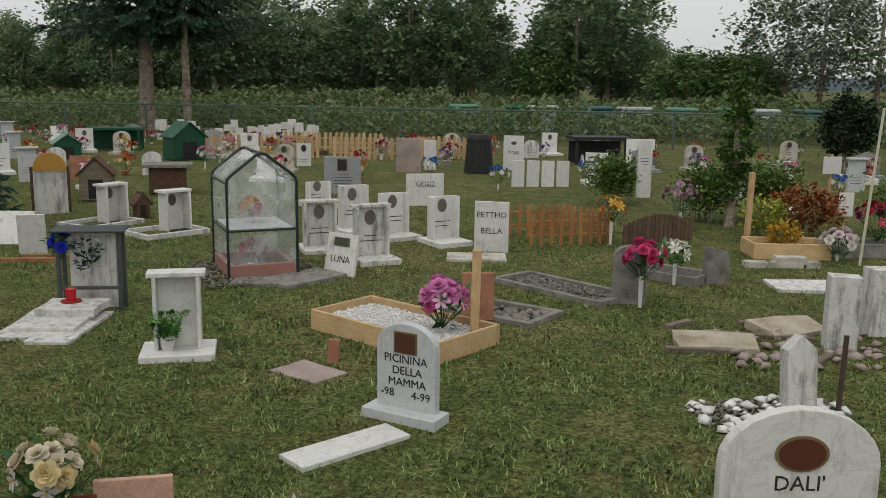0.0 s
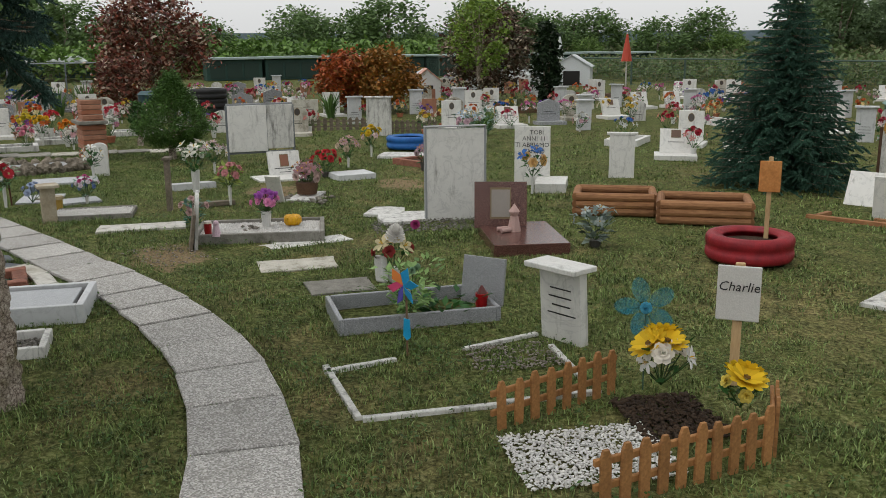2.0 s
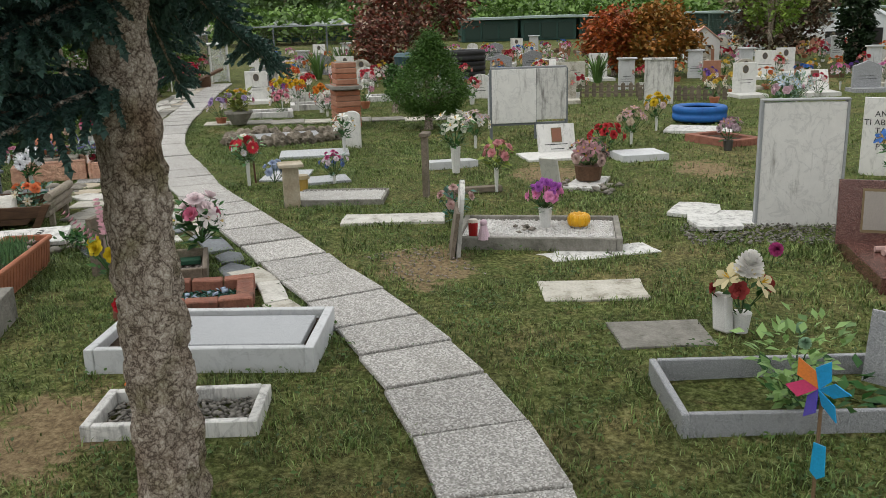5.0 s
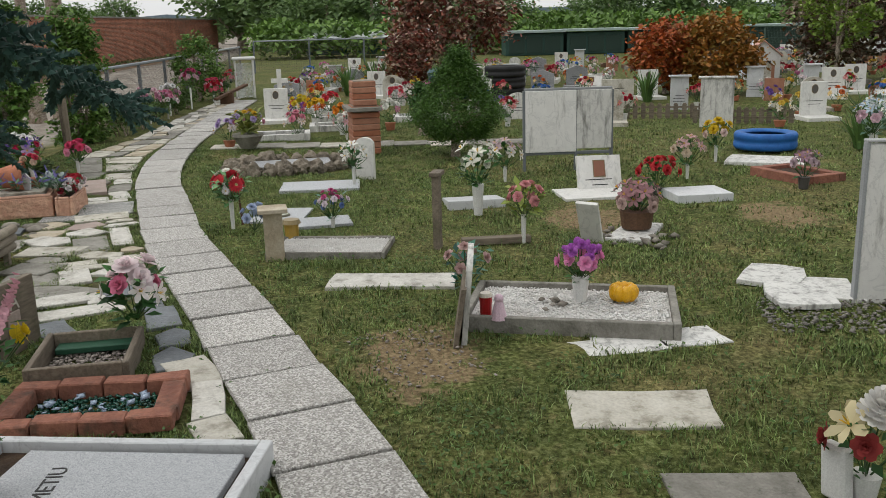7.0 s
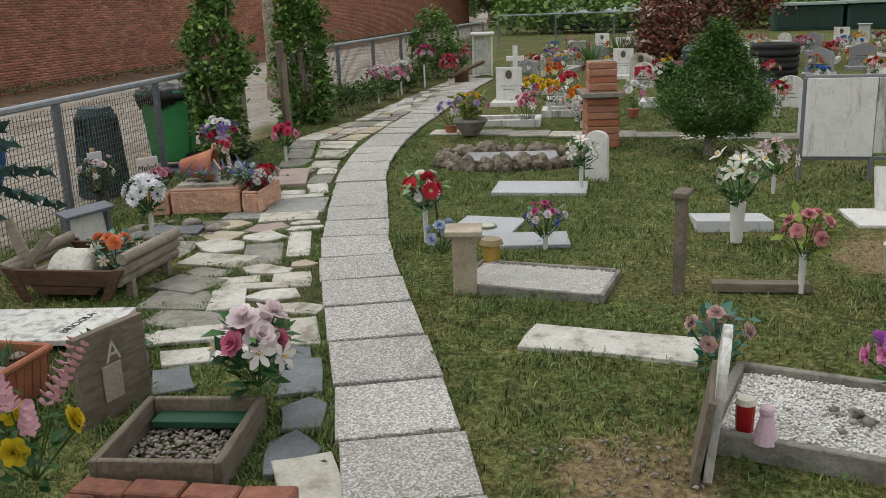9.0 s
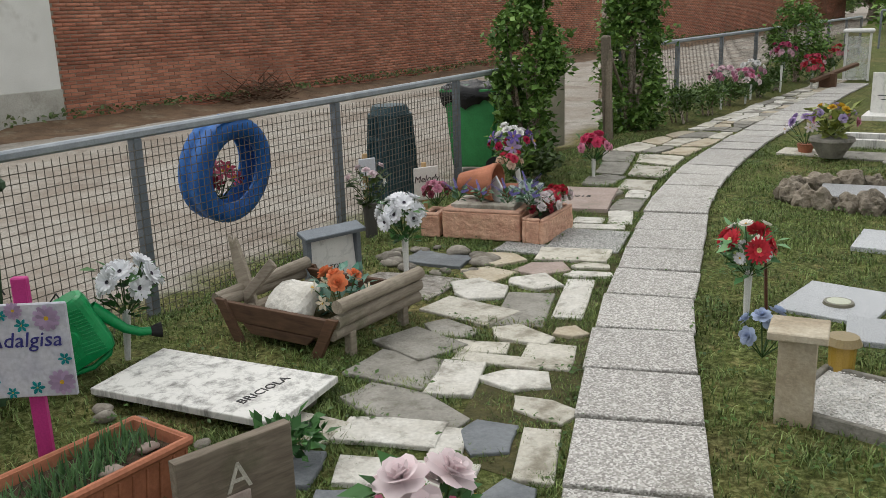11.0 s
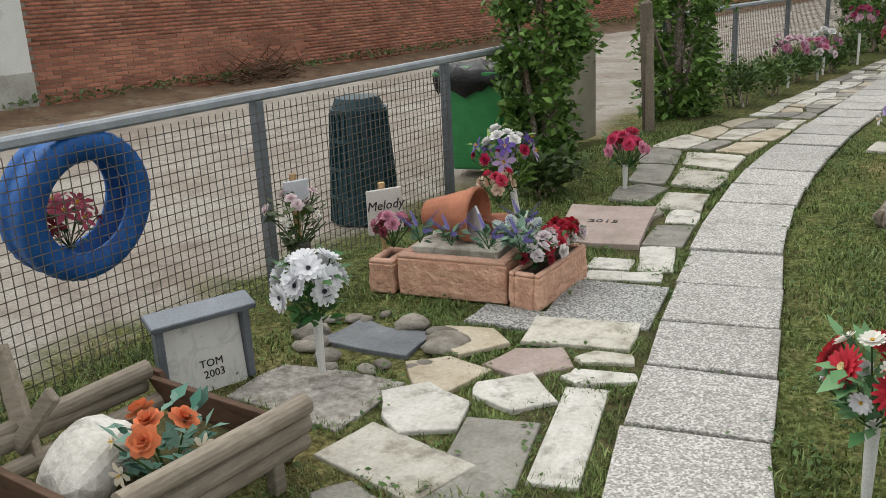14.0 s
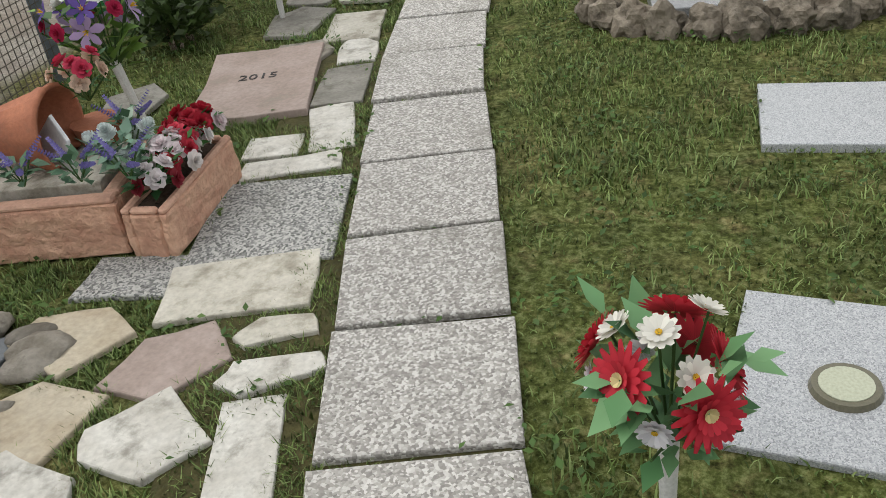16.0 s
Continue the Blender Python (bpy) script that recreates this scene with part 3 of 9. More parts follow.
def tree(name, x, y, h, trunk_h, radius, label, leaf_mat, bark=None, clumps=60, per=45, leaf=0.12, shape=1.0, low=0.0, category="tree", limbs=7, trunk_r=0.06, group="", flame=False):
    """A broadleaf: tapered trunk, limbs and a crown of many leaves in uneven clumps."""
    e = thing(name, x, y, random.uniform(0, 360), label, category, group)
    part("trunk", trunk_mesh(h * 0.8, trunk_r, trunk_r * 0.25), bark or BARK, e)
    mid = trunk_h + (h - trunk_h) / 2
    half = (h - trunk_h) / 2
    ends = []
    for _ in range(clumps):
        d = Vector((random.gauss(0, 1), random.gauss(0, 1), random.gauss(0, 1))).normalized()
        u = random.uniform(0.35, 1.0) ** 0.6
        zz = d.z * u
        taper = 1 - max(zz, 0) ** 2 * 0.25 * shape - max(-zz, 0) * low
        if flame:
            q = random.uniform(0, math.tau)
            zz = random.uniform(-1, 1)
            d.x, d.y = math.cos(q), math.sin(q)
            u = random.uniform(0.5, 1.0) ** 0.5
            taper = min(1.0, 0.45 + 1.1 * (zz + 1)) * (1 - max(zz + 0.55, 0) / 1.6) ** 0.95
        ends.append((d.x * u * radius * taper, d.y * u * radius * taper, mid + zz * half))
    for c in ends[:limbs]:
        s = Vector((0, 0, trunk_h * 0.8 + random.uniform(0, 0.3) * half))
        part("limb", tube([s, s.lerp(Vector(c), 0.5) + Vector((0, 0, 0.06 * half)), Vector(c)], [trunk_r * 0.5, trunk_r * 0.32, trunk_r * 0.12], 6), bark or BARK, e)
    c = np.repeat(np.array(ends), per, 0)
    n = len(c)
    size = radius * (0.17 if flame else 0.26) * np.random.uniform(0.6, 1.3, len(ends)).repeat(per)
    at = c + np.random.normal(0, 0.55, (n, 3)) * size[:, None] * np.array([1, 1, 0.8])
    rot = turns(np.random.uniform(-1, 1, n), np.random.uniform(-0.9, 0.9, n), np.random.uniform(0, math.tau, n))
    v, f = scatter(LEAF_V, LEAF_F, at, rot, leaf * np.random.uniform(0.6, 1.4, n))
    part("crown", raw("crown", v, f), leaf_mat, e)
    return e


def twig_template(n, length, needle, fat=0.12):
    """A conifer twig along +x with needles all round."""
    v, f = [], []
    for i in range(n):
        u = i / n
        a = i * 2.4
        c, s = math.cos(a), math.sin(a)
        x, d = u * length, needle * (1.0 - 0.45 * u)
        w = needle * fat
        v += [(x, -w * s, w * c), (x, w * s, -w * c), (x + d * 0.75, d * 0.7 * c, d * 0.7 * s)]
        f.append((3 * i, 3 * i + 1, 3 * i + 2))
    o = len(v)
    v += [(0, -0.004, 0), (0, 0.004, 0), (length, 0, 0)]
    f.append((o, o + 1, o + 2))
    return np.array(v), np.array(f)


def spruce(name, x, y, h, z0, radius, label, mat, trunk_r=0.1, whorls=16, arms=7, needles=34, needle=0.03, twig=0.22, droop=0.35, step=0.1, reach=None, top_r=0.02, fat=0.12, sparse=99.0):
    """A conifer: straight trunk and drooping branches set with needled twigs. reach(azimuth, z): a limit to a branch's length."""
    e = thing(name, x, y, 0, label, "tree")
    part("trunk", trunk_mesh(h, trunk_r, top_r, 0.03, 40 if reach else 16, 200 if reach else 24, 0.3, 0.24 if reach else 0.0), BARK, e)
    tv, tf = twig_template(needles, 1.0, needle / twig, fat)
    at, yaw, pitch, size = [], [], [], []
    for w in range(whorls):
        u = w / (whorls - 1)
        z = z0 + (h - z0) * u ** 0.95
        for k in range(arms):
            az = w * 1.1 + k * math.tau / arms + random.uniform(-0.25, 0.25)
            zz = z + random.uniform(-0.1, 0.1) * (h - z0) / whorls
            length = (radius * (1 - u) ** 0.85 + 0.06) * random.uniform(0.75, 1.08)
            if reach:
                length = min(length, reach(az, zz))
                if length <= 0.1:
                    continue
            pts = []
            for j in range(6):
                s = j / 5
                pts.append((length * s * math.cos(az), length * s * math.sin(az), zz - droop * (1 + (0.7 * max(0.4 - math.sin(az), 0) + 2.0 * max(-math.cos(az) - 0.5, 0) if reach and zz < 2.2 else 0)) * length * s ** 1.4 + 0.12 * length * s ** 3))
            part("branch", tube(pts, [trunk_r * 0.1 * (1 - 0.8 * j / 5) + 0.003 for j in range(6)], 5), BARK, e)
            count = max(3, int(length / (step if zz < sparse else step * 3.5)))
            for j in range(count):
                s = (j + 0.6) / count
                i = min(int(s * 5), 4)
                p, q = Vector(pts[i]), Vector(pts[i + 1])
                c = p.lerp(q, s * 5 - i)
                for side in (-1, 1, 0):
                    if side == 0 and random.random() < 0.5:
                        continue
                    at.append(c)
                    yaw.append(az + side * random.uniform(0.5, 1.15) * (1 if s < 0.92 else 0.3))
                    pitch.append(random.uniform(0.0, 0.55) + (0.15 if side else -0.3))
                    size.append(twig * random.uniform(0.7, 1.2) * (1.15 - 0.5 * s) * (0.5 + 0.5 * min(1, length)))
    n = len(at)
    v, f = scatter(tv, tf, np.array([tuple(p) for p in at]), turns(np.random.uniform(0, 6, n), np.array(pitch), np.array(yaw)), np.array(size))
    part("crown", raw("crown", v, f), mat, e)
    return e


def shrub(name, x, y, rx, ry, h, label, mat, n=1500, leaf=0.05, solid=0.55, category="shrub", top=1.0, group="", z=None, a=0.0):
    """A bush: a few stems and leaves through an uneven body."""
    e = thing(name, x, y, a, label, category, group, z)
    bm = bmesh.new()
    for _ in range(5):
        cone(bm, 0.012, 0.004, h * 0.7, (random.uniform(-rx, rx) * 0.3, random.uniform(-ry, ry) * 0.3, -0.03), random.uniform(-20, 20), random.uniform(-20, 20), 0, 5)
    tagged(part("stems", bm, BARK, e), kind="stuff")
    d = np.random.normal(0, 1, (n, 3))
    d /= np.linalg.norm(d, axis=1)[:, None]
    d *= np.random.uniform(solid, 1.0, n)[:, None]
    d *= (0.85 + 0.3 * np.sin(d[:, 0] * 5 + x * 7) * np.cos(d[:, 1] * 6 + y * 5))[:, None]
    at = np.stack([d[:, 0] * rx, d[:, 1] * ry, (d[:, 2] * 0.5 + 0.5) * h * top + 0.02], 1)
    rot = turns(np.random.uniform(-1, 1, n), np.random.uniform(-1.2, 0.5, n), np.arctan2(d[:, 1], d[:, 0]) + np.random.normal(0, 0.8, n))
    v, f = scatter(LEAF_V, LEAF_F, at, rot, leaf * np.random.uniform(0.6, 1.4, n))
    part("leaves", raw("leaves", v, f), mat, e)
    return e


def blades(name, x, y, h, n, label, mat, spread=0.12, width=0.03):
    """A tuft of long sword leaves."""
    e = thing(name, x, y, 0, label, "plant")
    v, f = [], []
    for i in range(n):
        a, l = random.uniform(0, math.tau), h * random.uniform(0.7, 1.25)
        c, s, b = math.cos(a), math.sin(a), len(v)
        out = random.uniform(0.2, 0.8) * h
        for u, w in ((0, 1), (0.5, 0.9), (1, 0.08)):
            r, z = spread * random.random() * 0.3 + out * u ** 1.8, l * u * (1 - 0.15 * u)
            for side in (-1, 1):
                v.append((r * c - side * w * width / 2 * s, r * s + side * w * width / 2 * c, z))
        f += [(b, b + 2, b + 3, b + 1), (b + 2, b + 4, b + 5, b + 3)]
    part("leaves", raw("leaves", v, f), mat, e)
    return e

# ---- the setting ----
def ground():
    xs = np.concatenate([[-2500, -600, -200, -100], np.arange(-64, -18, 2.0), np.arange(-18, 6, 0.3), np.arange(6, 40, 3.0), [60, 120, 300, 900, 2500]])
    ys = np.concatenate([[-2500, -600, -150, -60, -25], np.arange(-16, -6, 1.0), np.arange(-6, -2.8, 0.16), np.arange(-2.8, 10, 0.3), np.arange(10, 60, 2.5), [80, 150, 400, 1000, 2500]])
    v = [(x, y, level(x, y) + (noise.noise((x * 0.8, y * 0.8, 0)) * 0.018 - 0.012 if abs(x) < 50 and abs(y) < 40 else -0.012)) for y in ys for x in xs]
    w = len(xs)
    f = [(j * w + i, j * w + i + 1, (j + 1) * w + i + 1, (j + 1) * w + i) for j in range(len(ys) - 1) for i in range(w - 1)]
    return tagged(part("ground", raw("ground", v, f, True), GROUND), "mown lawn with dry patches and a gravel yard", "ground", kind="structure")


ground()

# the curved footpath: centre line of the slabs
PATH = [(2.4, 0.9), (0.6, 0.0), (-1.2, -0.35), (-2.4, -0.15), (-3.4, 0.15), (-4.3, 0.33), (-5.0, 0.36), (-5.7, 0.33), (-6.5, 0.14), (-7.1, -0.03), (-8.0, -0.385), (-9.3, -0.895), (-10.1, -1.235),
        (-11.1, -1.61), (-11.6, -1.745), (-12.4, -1.99), (-13.5, -2.33), (-14.9, -2.6), (-16.5, -2.77), (-18.5, -2.88), (-21.0, -3.02), (-24.5, -3.1)]


def along(points, s):
    for (x0, y0), (x1, y1) in zip(points, points[1:]):
        d = math.hypot(x1 - x0, y1 - y0)
        if s <= d:
            return x0 + (x1 - x0) * s / d, y0 + (y1 - y0) * s / d
        s -= d
    return points[-1]


def smooth(points, times=3):
    for _ in range(times):
        out = [points[0]]
        for a, b in zip(points, points[1:]):
            out += [(a[0] * 0.75 + b[0] * 0.25, a[1] * 0.75 + b[1] * 0.25), (a[0] * 0.25 + b[0] * 0.75, a[1] * 0.25 + b[1] * 0.75)]
        points = out + [points[-1]]
    return points


LINE = smooth(PATH)
LINE_LEN = sum(math.dist(a, b) for a, b in zip(LINE, LINE[1:]))


def footpath():
    half = 0.229
    joints = [0.41 + 0.5 * i for i in range(13)] + [6.91, 7.445, 7.945, 8.435, 8.91, 9.335, 9.75, 10.235, 10.72, 11.18, 11.67, 12.185, 12.69, 13.165, 13.67] + [14.19, 14.66, 15.11, 15.61, 16.15, 16.68] + [17.18 + 0.5 * i for i in range(40)]
    pts = [along(LINE, i * 0.25) for i in range(int(LINE_LEN / 0.25))]
    v, f = [], []
    for i, p in enumerate(pts[:-1]):
        q = pts[i + 1]
        a = math.atan2(q[1] - p[1], q[0] - p[0])
        v += [(p[0] + math.sin(a) * 0.2, p[1] - math.cos(a) * 0.2, -0.001), (p[0] - math.sin(a) * 0.2, p[1] + math.cos(a) * 0.2, -0.001)]
    f = [(2 * i, 2 * i + 2, 2 * i + 3, 2 * i + 1) for i in range(len(pts) - 2)]
    bed = tagged(part("footpath", raw("footpath", v, f), MOSS), "curved footpath of square washed-concrete slabs in the lawn", "path", kind="structure")
    for s, s2 in zip(joints, joints[1:]):
        if s2 > LINE_LEN - 0.3:
            break
        pitch = s2 - s
        (ax, ay), (bx, by) = along(LINE, s), along(LINE, s + pitch)
        a0 = math.atan2(by - ay, bx - ax)
        cs = []
        gap = random.uniform(0.009, 0.015)
        for (px, py), back, side in (((ax, ay), 1, -1), ((bx, by), -1, -1), ((bx, by), -1, 1), ((ax, ay), 1, 1)):
            t = s if back == 1 else s + pitch
            (ux, uy), (wx, wy) = along(LINE, max(t - 0.25, 0)), along(LINE, min(t + 0.25, LINE_LEN - 0.01))
            a = math.atan2(wy - uy, wx - ux)
            j = random.uniform(-0.008, 0.008)
            cs.append((px - math.sin(a) * side * (half + j) + math.cos(a) * gap * back, py + math.cos(a) * side * (half + j) + math.sin(a) * gap * back))
        mx, my = (ax + bx) / 2, (ay + by) / 2
        bm = outline([(x - mx, y - my) for x, y in cs], 0.022, 0.007, -0.03 + 0.03)
        part("concrete_slab", bm, WASHED, bed, "", pose(mx, my, -0.002 + random.uniform(0, 0.008), random.uniform(-0.7, 0.7), random.uniform(-0.7, 0.7), random.uniform(-0.8, 0.8)))
        bare(mx, my, pitch - 0.02, half * 2 - 0.045, math.degrees(a0))



footpath()


def crazy_paving():
    """Irregular flagstones between the footpath and the fence plots."""
    bed = tagged(part("pavement", outline([(-9.2, -1.6), (-13.6, -3.0), (-13.6, -2.5), (-9.2, -1.2)], 0.003, 0, -0.008), MOSS), "irregular flagstones of many colours laid in the grass", "paving", kind="structure")

    def flag(x, y, length, width, a, mat, sides=5, h=0.02, grow=1.1):
        pts = []
        if sides == 4:
            for u, w in ((-1, -1), (1, -1), (1, 1), (-1, 1)):
                pts.append((u * length * grow / 2 * random.uniform(0.9, 1.03), w * width * grow / 2 * random.uniform(0.88, 1.04)))
        elif sides == 0:
            pts = [(u * length / 2, w * width / 2) for u, w in ((-1, -1), (1, -1), (1, 1), (-1, 1))]
        else:
            for i in range(sides):
                t = (i + 0.5 + random.uniform(-0.22, 0.22)) * math.tau / sides
                c, s = math.cos(t), math.sin(t)
                k = 1 / max(abs(c), abs(s)) ** 0.65
                pts.append((c * k * length * grow * 0.5 * random.uniform(0.88, 1.0), s * k * width * grow * 0.5 * random.uniform(0.88, 1.0)))
        # break the long edges a little
        out = []
        for p, q in zip(pts, pts[1:] + pts[:1]):
            out.append(p)
            if sides:
                t = random.uniform(0.35, 0.65)
                out.append((p[0] + (q[0] - p[0]) * t + random.uniform(-0.008, 0.008), p[1] + (q[1] - p[1]) * t + random.uniform(-0.008, 0.008)))
        part("flagstone", outline(out, h, 0.006, -0.012, 0.002), mat, bed, "", pose(x, y, random.uniform(-0.002, 0.006), random.uniform(-1, 1), random.uniform(-1, 1), a))
        bare(x, y, length * 0.82, width * 0.78, a)

    C, W, G, S, P, O = CREAM, WHITE_STONE, GREY_STONE, SLATE, PINK_STONE, OCHRE_STONE
    flag(-10.85, -2.46, 0.36, 0.31, 50, W, 6)
    flag(-11.11, -2.27, 0.29, 0.27, 145, W, 5)
    flag(-10.97, -1.955, 0.66, 0.155, 20, W, 0)
    flag(-11.36, -2.37, 0.33, 0.29, 130, P, 5)
    flag(-11.11, -2.60, 0.34, 0.27, 92, O, 5)
    flag(-11.42, -2.70, 0.34, 0.28, 60, O, 5)
    flag(-11.71, -2.34, 0.42, 0.28, 110, C, 4)
    flag(-12.08, -2.41, 0.52, 0.46, 15, WASHED_DARK, 0)
    flag(-11.53, -2.13, 0.23, 0.12, 108, C, 5)
    flag(-11.37, -2.07, 0.27, 0.14, 118, W, 5)
    flag(-11.72, -2.71, 0.27, 0.2, 99, WASHED_DARK, 4)
    flag(-12.78, -2.50, 0.40, 0.18, 22, W, 4)
    flag(-12.60, -2.66, 0.2, 0.17, 104, W, 4)
    flag(-12.45, -2.52, 0.34, 0.13, 111, W, 4)
    flag(-13.20, -2.62, 0.40, 0.2, 14, G, 4)
    flag(-13.62, -2.72, 0.42, 0.18, 18, W, 5)
    flag(-13.55, -2.98, 0.38, 0.3, 20, PEBBLE, 6)
    flag(-10.68, -2.09, 0.50, 0.25, 21, G, 0)
    flag(-10.53, -2.33, 0.42, 0.26, 84, C, 4)
    flag(-10.02, -2.27, 0.34, 0.25, 74, G, 4)
    flag(-10.26, -2.26, 0.3, 0.22, 91, G, 5)
    flag(-9.75, -2.17, 0.36, 0.29, 97, G, 4)
    flag(-10.12, -2.01, 0.25, 0.15, 112, C, 4)
    flag(-10.03, -1.86, 0.37, 0.11, 104, C, 4)
    flag(-10.18, -1.69, 0.27, 0.21, 20, C, 4)
    flag(-9.77, -1.90, 0.32, 0.19, 20, W, 4)
    flag(-9.88, -1.68, 0.3, 0.22, 125, W, 5)
    flag(-10.35, -1.92, 0.33, 0.22, 83, C, 5)
    flag(-10.49, -1.74, 0.17, 0.14, 145, O, 5)
    flag(-9.70, -1.46, 0.31, 0.16, 78, C, 5)
    flag(-9.44, -1.92, 0.55, 0.27, 86, G, 6)
    flag(-9.11, -2.13, 0.28, 0.18, 95, C, 4)
    flag(-9.24, -1.83, 0.37, 0.19, 112, W, 4)
    flag(-9.28, -1.60, 0.23, 0.12, 26, W, 4)
    flag(-9.40, -1.50, 0.27, 0.22, 40, S, 5)
    flag(-9.37, -1.29, 0.35, 0.13, 24, C, 4)
    flag(-8.86, -1.93, 0.22, 0.14, 26, S, 4)
    flag(-9.08, -1.23, 0.24, 0.19, 47, S, 5)
    flag(-8.84, -1.10, 0.33, 0.17, 19, S, 4)
    flag(-8.72, -1.64, 0.26, 0.16, 32, S, 4)
    flag(-9.03, -1.60, 0.46, 0.17, 114, W, 4)
    flag(-8.20, -0.88, 0.34, 0.2, 14, S, 5)
    flag(-8.50, -0.96, 0.3, 0.18, 18, S, 5)
    flag(-8.0, -0.74, 0.34, 0.2, 30, C, 4)
    flag(-7.66, -0.61, 0.36, 0.13, 12, W, 4)
    flag(-7.36, -0.52, 0.22, 0.16, 25, C, 4)
    # larger pale slabs by the gate, then small stones along the far verge
    flag(-14.05, -3.22, 0.5, 0.34, 14, G, 5)
    flag(-13.0, -3.55, 0.4, 0.28, 10, G, 5)
    flag(-13.95, -2.86, 0.42, 0.26, 14, C, 4)

    def patch(x0, x1, low, high, columns, rows, mats):
        """Flags fitted edge to edge between two verges, with narrow open joints."""
        corner = {}
        for i in range(columns + 1):
            for j in range(rows + 1):
                u, w = i / columns, j / rows
                inner = 0.28 if 0 < j < rows else 0.1
                x = x0 + (x1 - x0) * (u + random.uniform(-0.25, 0.25) / columns * (0 < i < columns))
                y0, y1 = low[0] + (low[1] - low[0]) * u, high[0] + (high[1] - high[0]) * u
                corner[i, j] = (x, y0 + (y1 - y0) * (w + random.uniform(-inner, inner) / rows))
        for i in range(columns):
            for j in range(rows):
                ring = [corner[i, j], corner[i, j + 1], corner[i + 1, j + 1], corner[i + 1, j]]
                cx, cy = sum(p[0] for p in ring) / 4, sum(p[1] for p in ring) / 4
                k = random.uniform(0.86, 0.95)
                ring = [((p[0] - cx) * k, (p[1] - cy) * k) for p in ring]
                out = []
                for p, q in zip(ring, ring[1:] + ring[:1]):
                    out.append((p[0] * 0.93 + q[0] * 0.07, p[1] * 0.93 + q[1] * 0.07))
                    out.append(((p[0] + q[0]) / 2 + random.uniform(-0.02, 0.02), (p[1] + q[1]) / 2 + random.uniform(-0.02, 0.02)))
                    out.append((p[0] * 0.08 + q[0] * 0.92, p[1] * 0.08 + q[1] * 0.92))
                if sum(p[0] * q[1] - q[0] * p[1] for p, q in zip(out, out[1:] + out[:1])) < 0:
                    out.reverse()
                part("flagstone", outline(out, random.uniform(0.017, 0.023), 0.005, -0.012, 0.002), random.choice(mats), bed, "", pose(cx, cy, random.uniform(-0.002, 0.004), random.uniform(-1, 1), random.uniform(-1, 1), 0))
                bare(cx, cy, abs(x1 - x0) / columns * 0.78, abs(high[0] - low[0]) / rows * 0.78, 0)

    patch(-14.3, -15.5, (-3.42, -3.9), (-2.76, -2.98), 2, 2, (G, G, C))
    patch(-15.55, -17.3, (-3.88, -3.72), (-2.99, -3.08), 3, 3, (G, C, O))
    patch(-17.4, -21.5, (-3.7, -3.75), (-3.1, -3.24), 13, 3, (C, W, G, O, G))
    patch(-21.6, -25.0, (-3.72, -3.78), (-3.26, -3.36), 12, 2, (C, W, G, O))
    # stepping slabs of the side path across the lawn
    for i in range(9):
        flag(-16.2 + i * 0.05 + random.uniform(-0.03, 0.03), -2.05 + i * 0.49, 0.46, 0.4, 92, G if i % 3 else C, 4)


crazy_paving()


def wire_bay(width, height, cell, thick):
    """One bay of welded mesh as crossing wires."""
    v, f = [], []

    def rod(x0, z0, x1, z1):
        b = len(v)
        dx, dz = (thick, 0) if x0 == x1 else (0, thick)
        for x, z in ((x0, z0), (x1, z1)):
            v.extend([(x - dx / 2, 0, z - dz / 2), (x + dx / 2, 0, z + dz / 2), (x, thick, z)])
        f.extend([(b, b + 1, b + 4, b + 3), (b + 1, b + 2, b + 5, b + 4), (b + 2, b, b + 3, b + 5)])

    for i in range(1, int(width / cell) + 1):
        rod(i * cell, 0.0, i * cell, height)
    for j in range(int(height / cell) + 1):
        rod(0, j * cell, width, j * cell)
    return raw("mesh_panel", v, f)


def mesh_fence(name, x0, y0, x1, y1, height, pitch, label, z, wire=WIRE, steel=STEEL, cell=0.047, thick=0.0046, rail=True, rake=0.0, first=0.0):
    a = math.degrees(math.atan2(y1 - y0, x1 - x0))
    e = thing(name, x0, y0, a, label, "fence", z=z)
    length = math.hypot(x1 - x0, y1 - y0)
    n = int((length - first) / pitch)
    panel = wire_bay(pitch, height - 0.05, cell, thick)
    post = one_box(0.055, 0.055, height + 0.15, (0, 0, -0.15), bevel=0.004)
    pm = bpy.data.meshes.new("post")
    post.to_mesh(pm), post.free()
    for i in range(n + 1):
        part("post", pm, steel, e, "", pose(first + i * pitch, 0, 0, 0, random.uniform(-0.6, 0.6), 0))
        if i < n:
            part("mesh_panel", panel, wire, e, "", pose(first + i * pitch, -0.03, 0.03, 0, 0, 0))
    if rail:
        part("top_rail", one_box(length, 0.06, 0.05, (length / 2, 0, height), bevel=0.012), RAIL if steel is STEEL else steel, e, "painted steel top rail")
    return e


mesh_fence("yard_fence", -2.5, -3.23, -15.4, -4.66, 1.03, 1.865, "grey steel fence with square welded mesh and top rail", -0.165, first=0.0)
mesh_fence("yard_fence", -17.4, -4.55, -33.2, -4.75, 1.05, 1.975, "grey steel fence with square welded mesh and top rail", -0.12, cell=0.06)
mesh_fence("end_fence", -36.0, -4.75, -36.5, 3.0, 1.05, 1.9, "low wire fence closing the far end", 0, cell=0.08)
mesh_fence("back_fence", -46.0, 15.6, 14.0, 30.2, 0.98, 2.6, "green coated wire fence along the back of the lawn", 0, GREEN_WIRE, GREEN_WIRE, 0.1, 0.006)


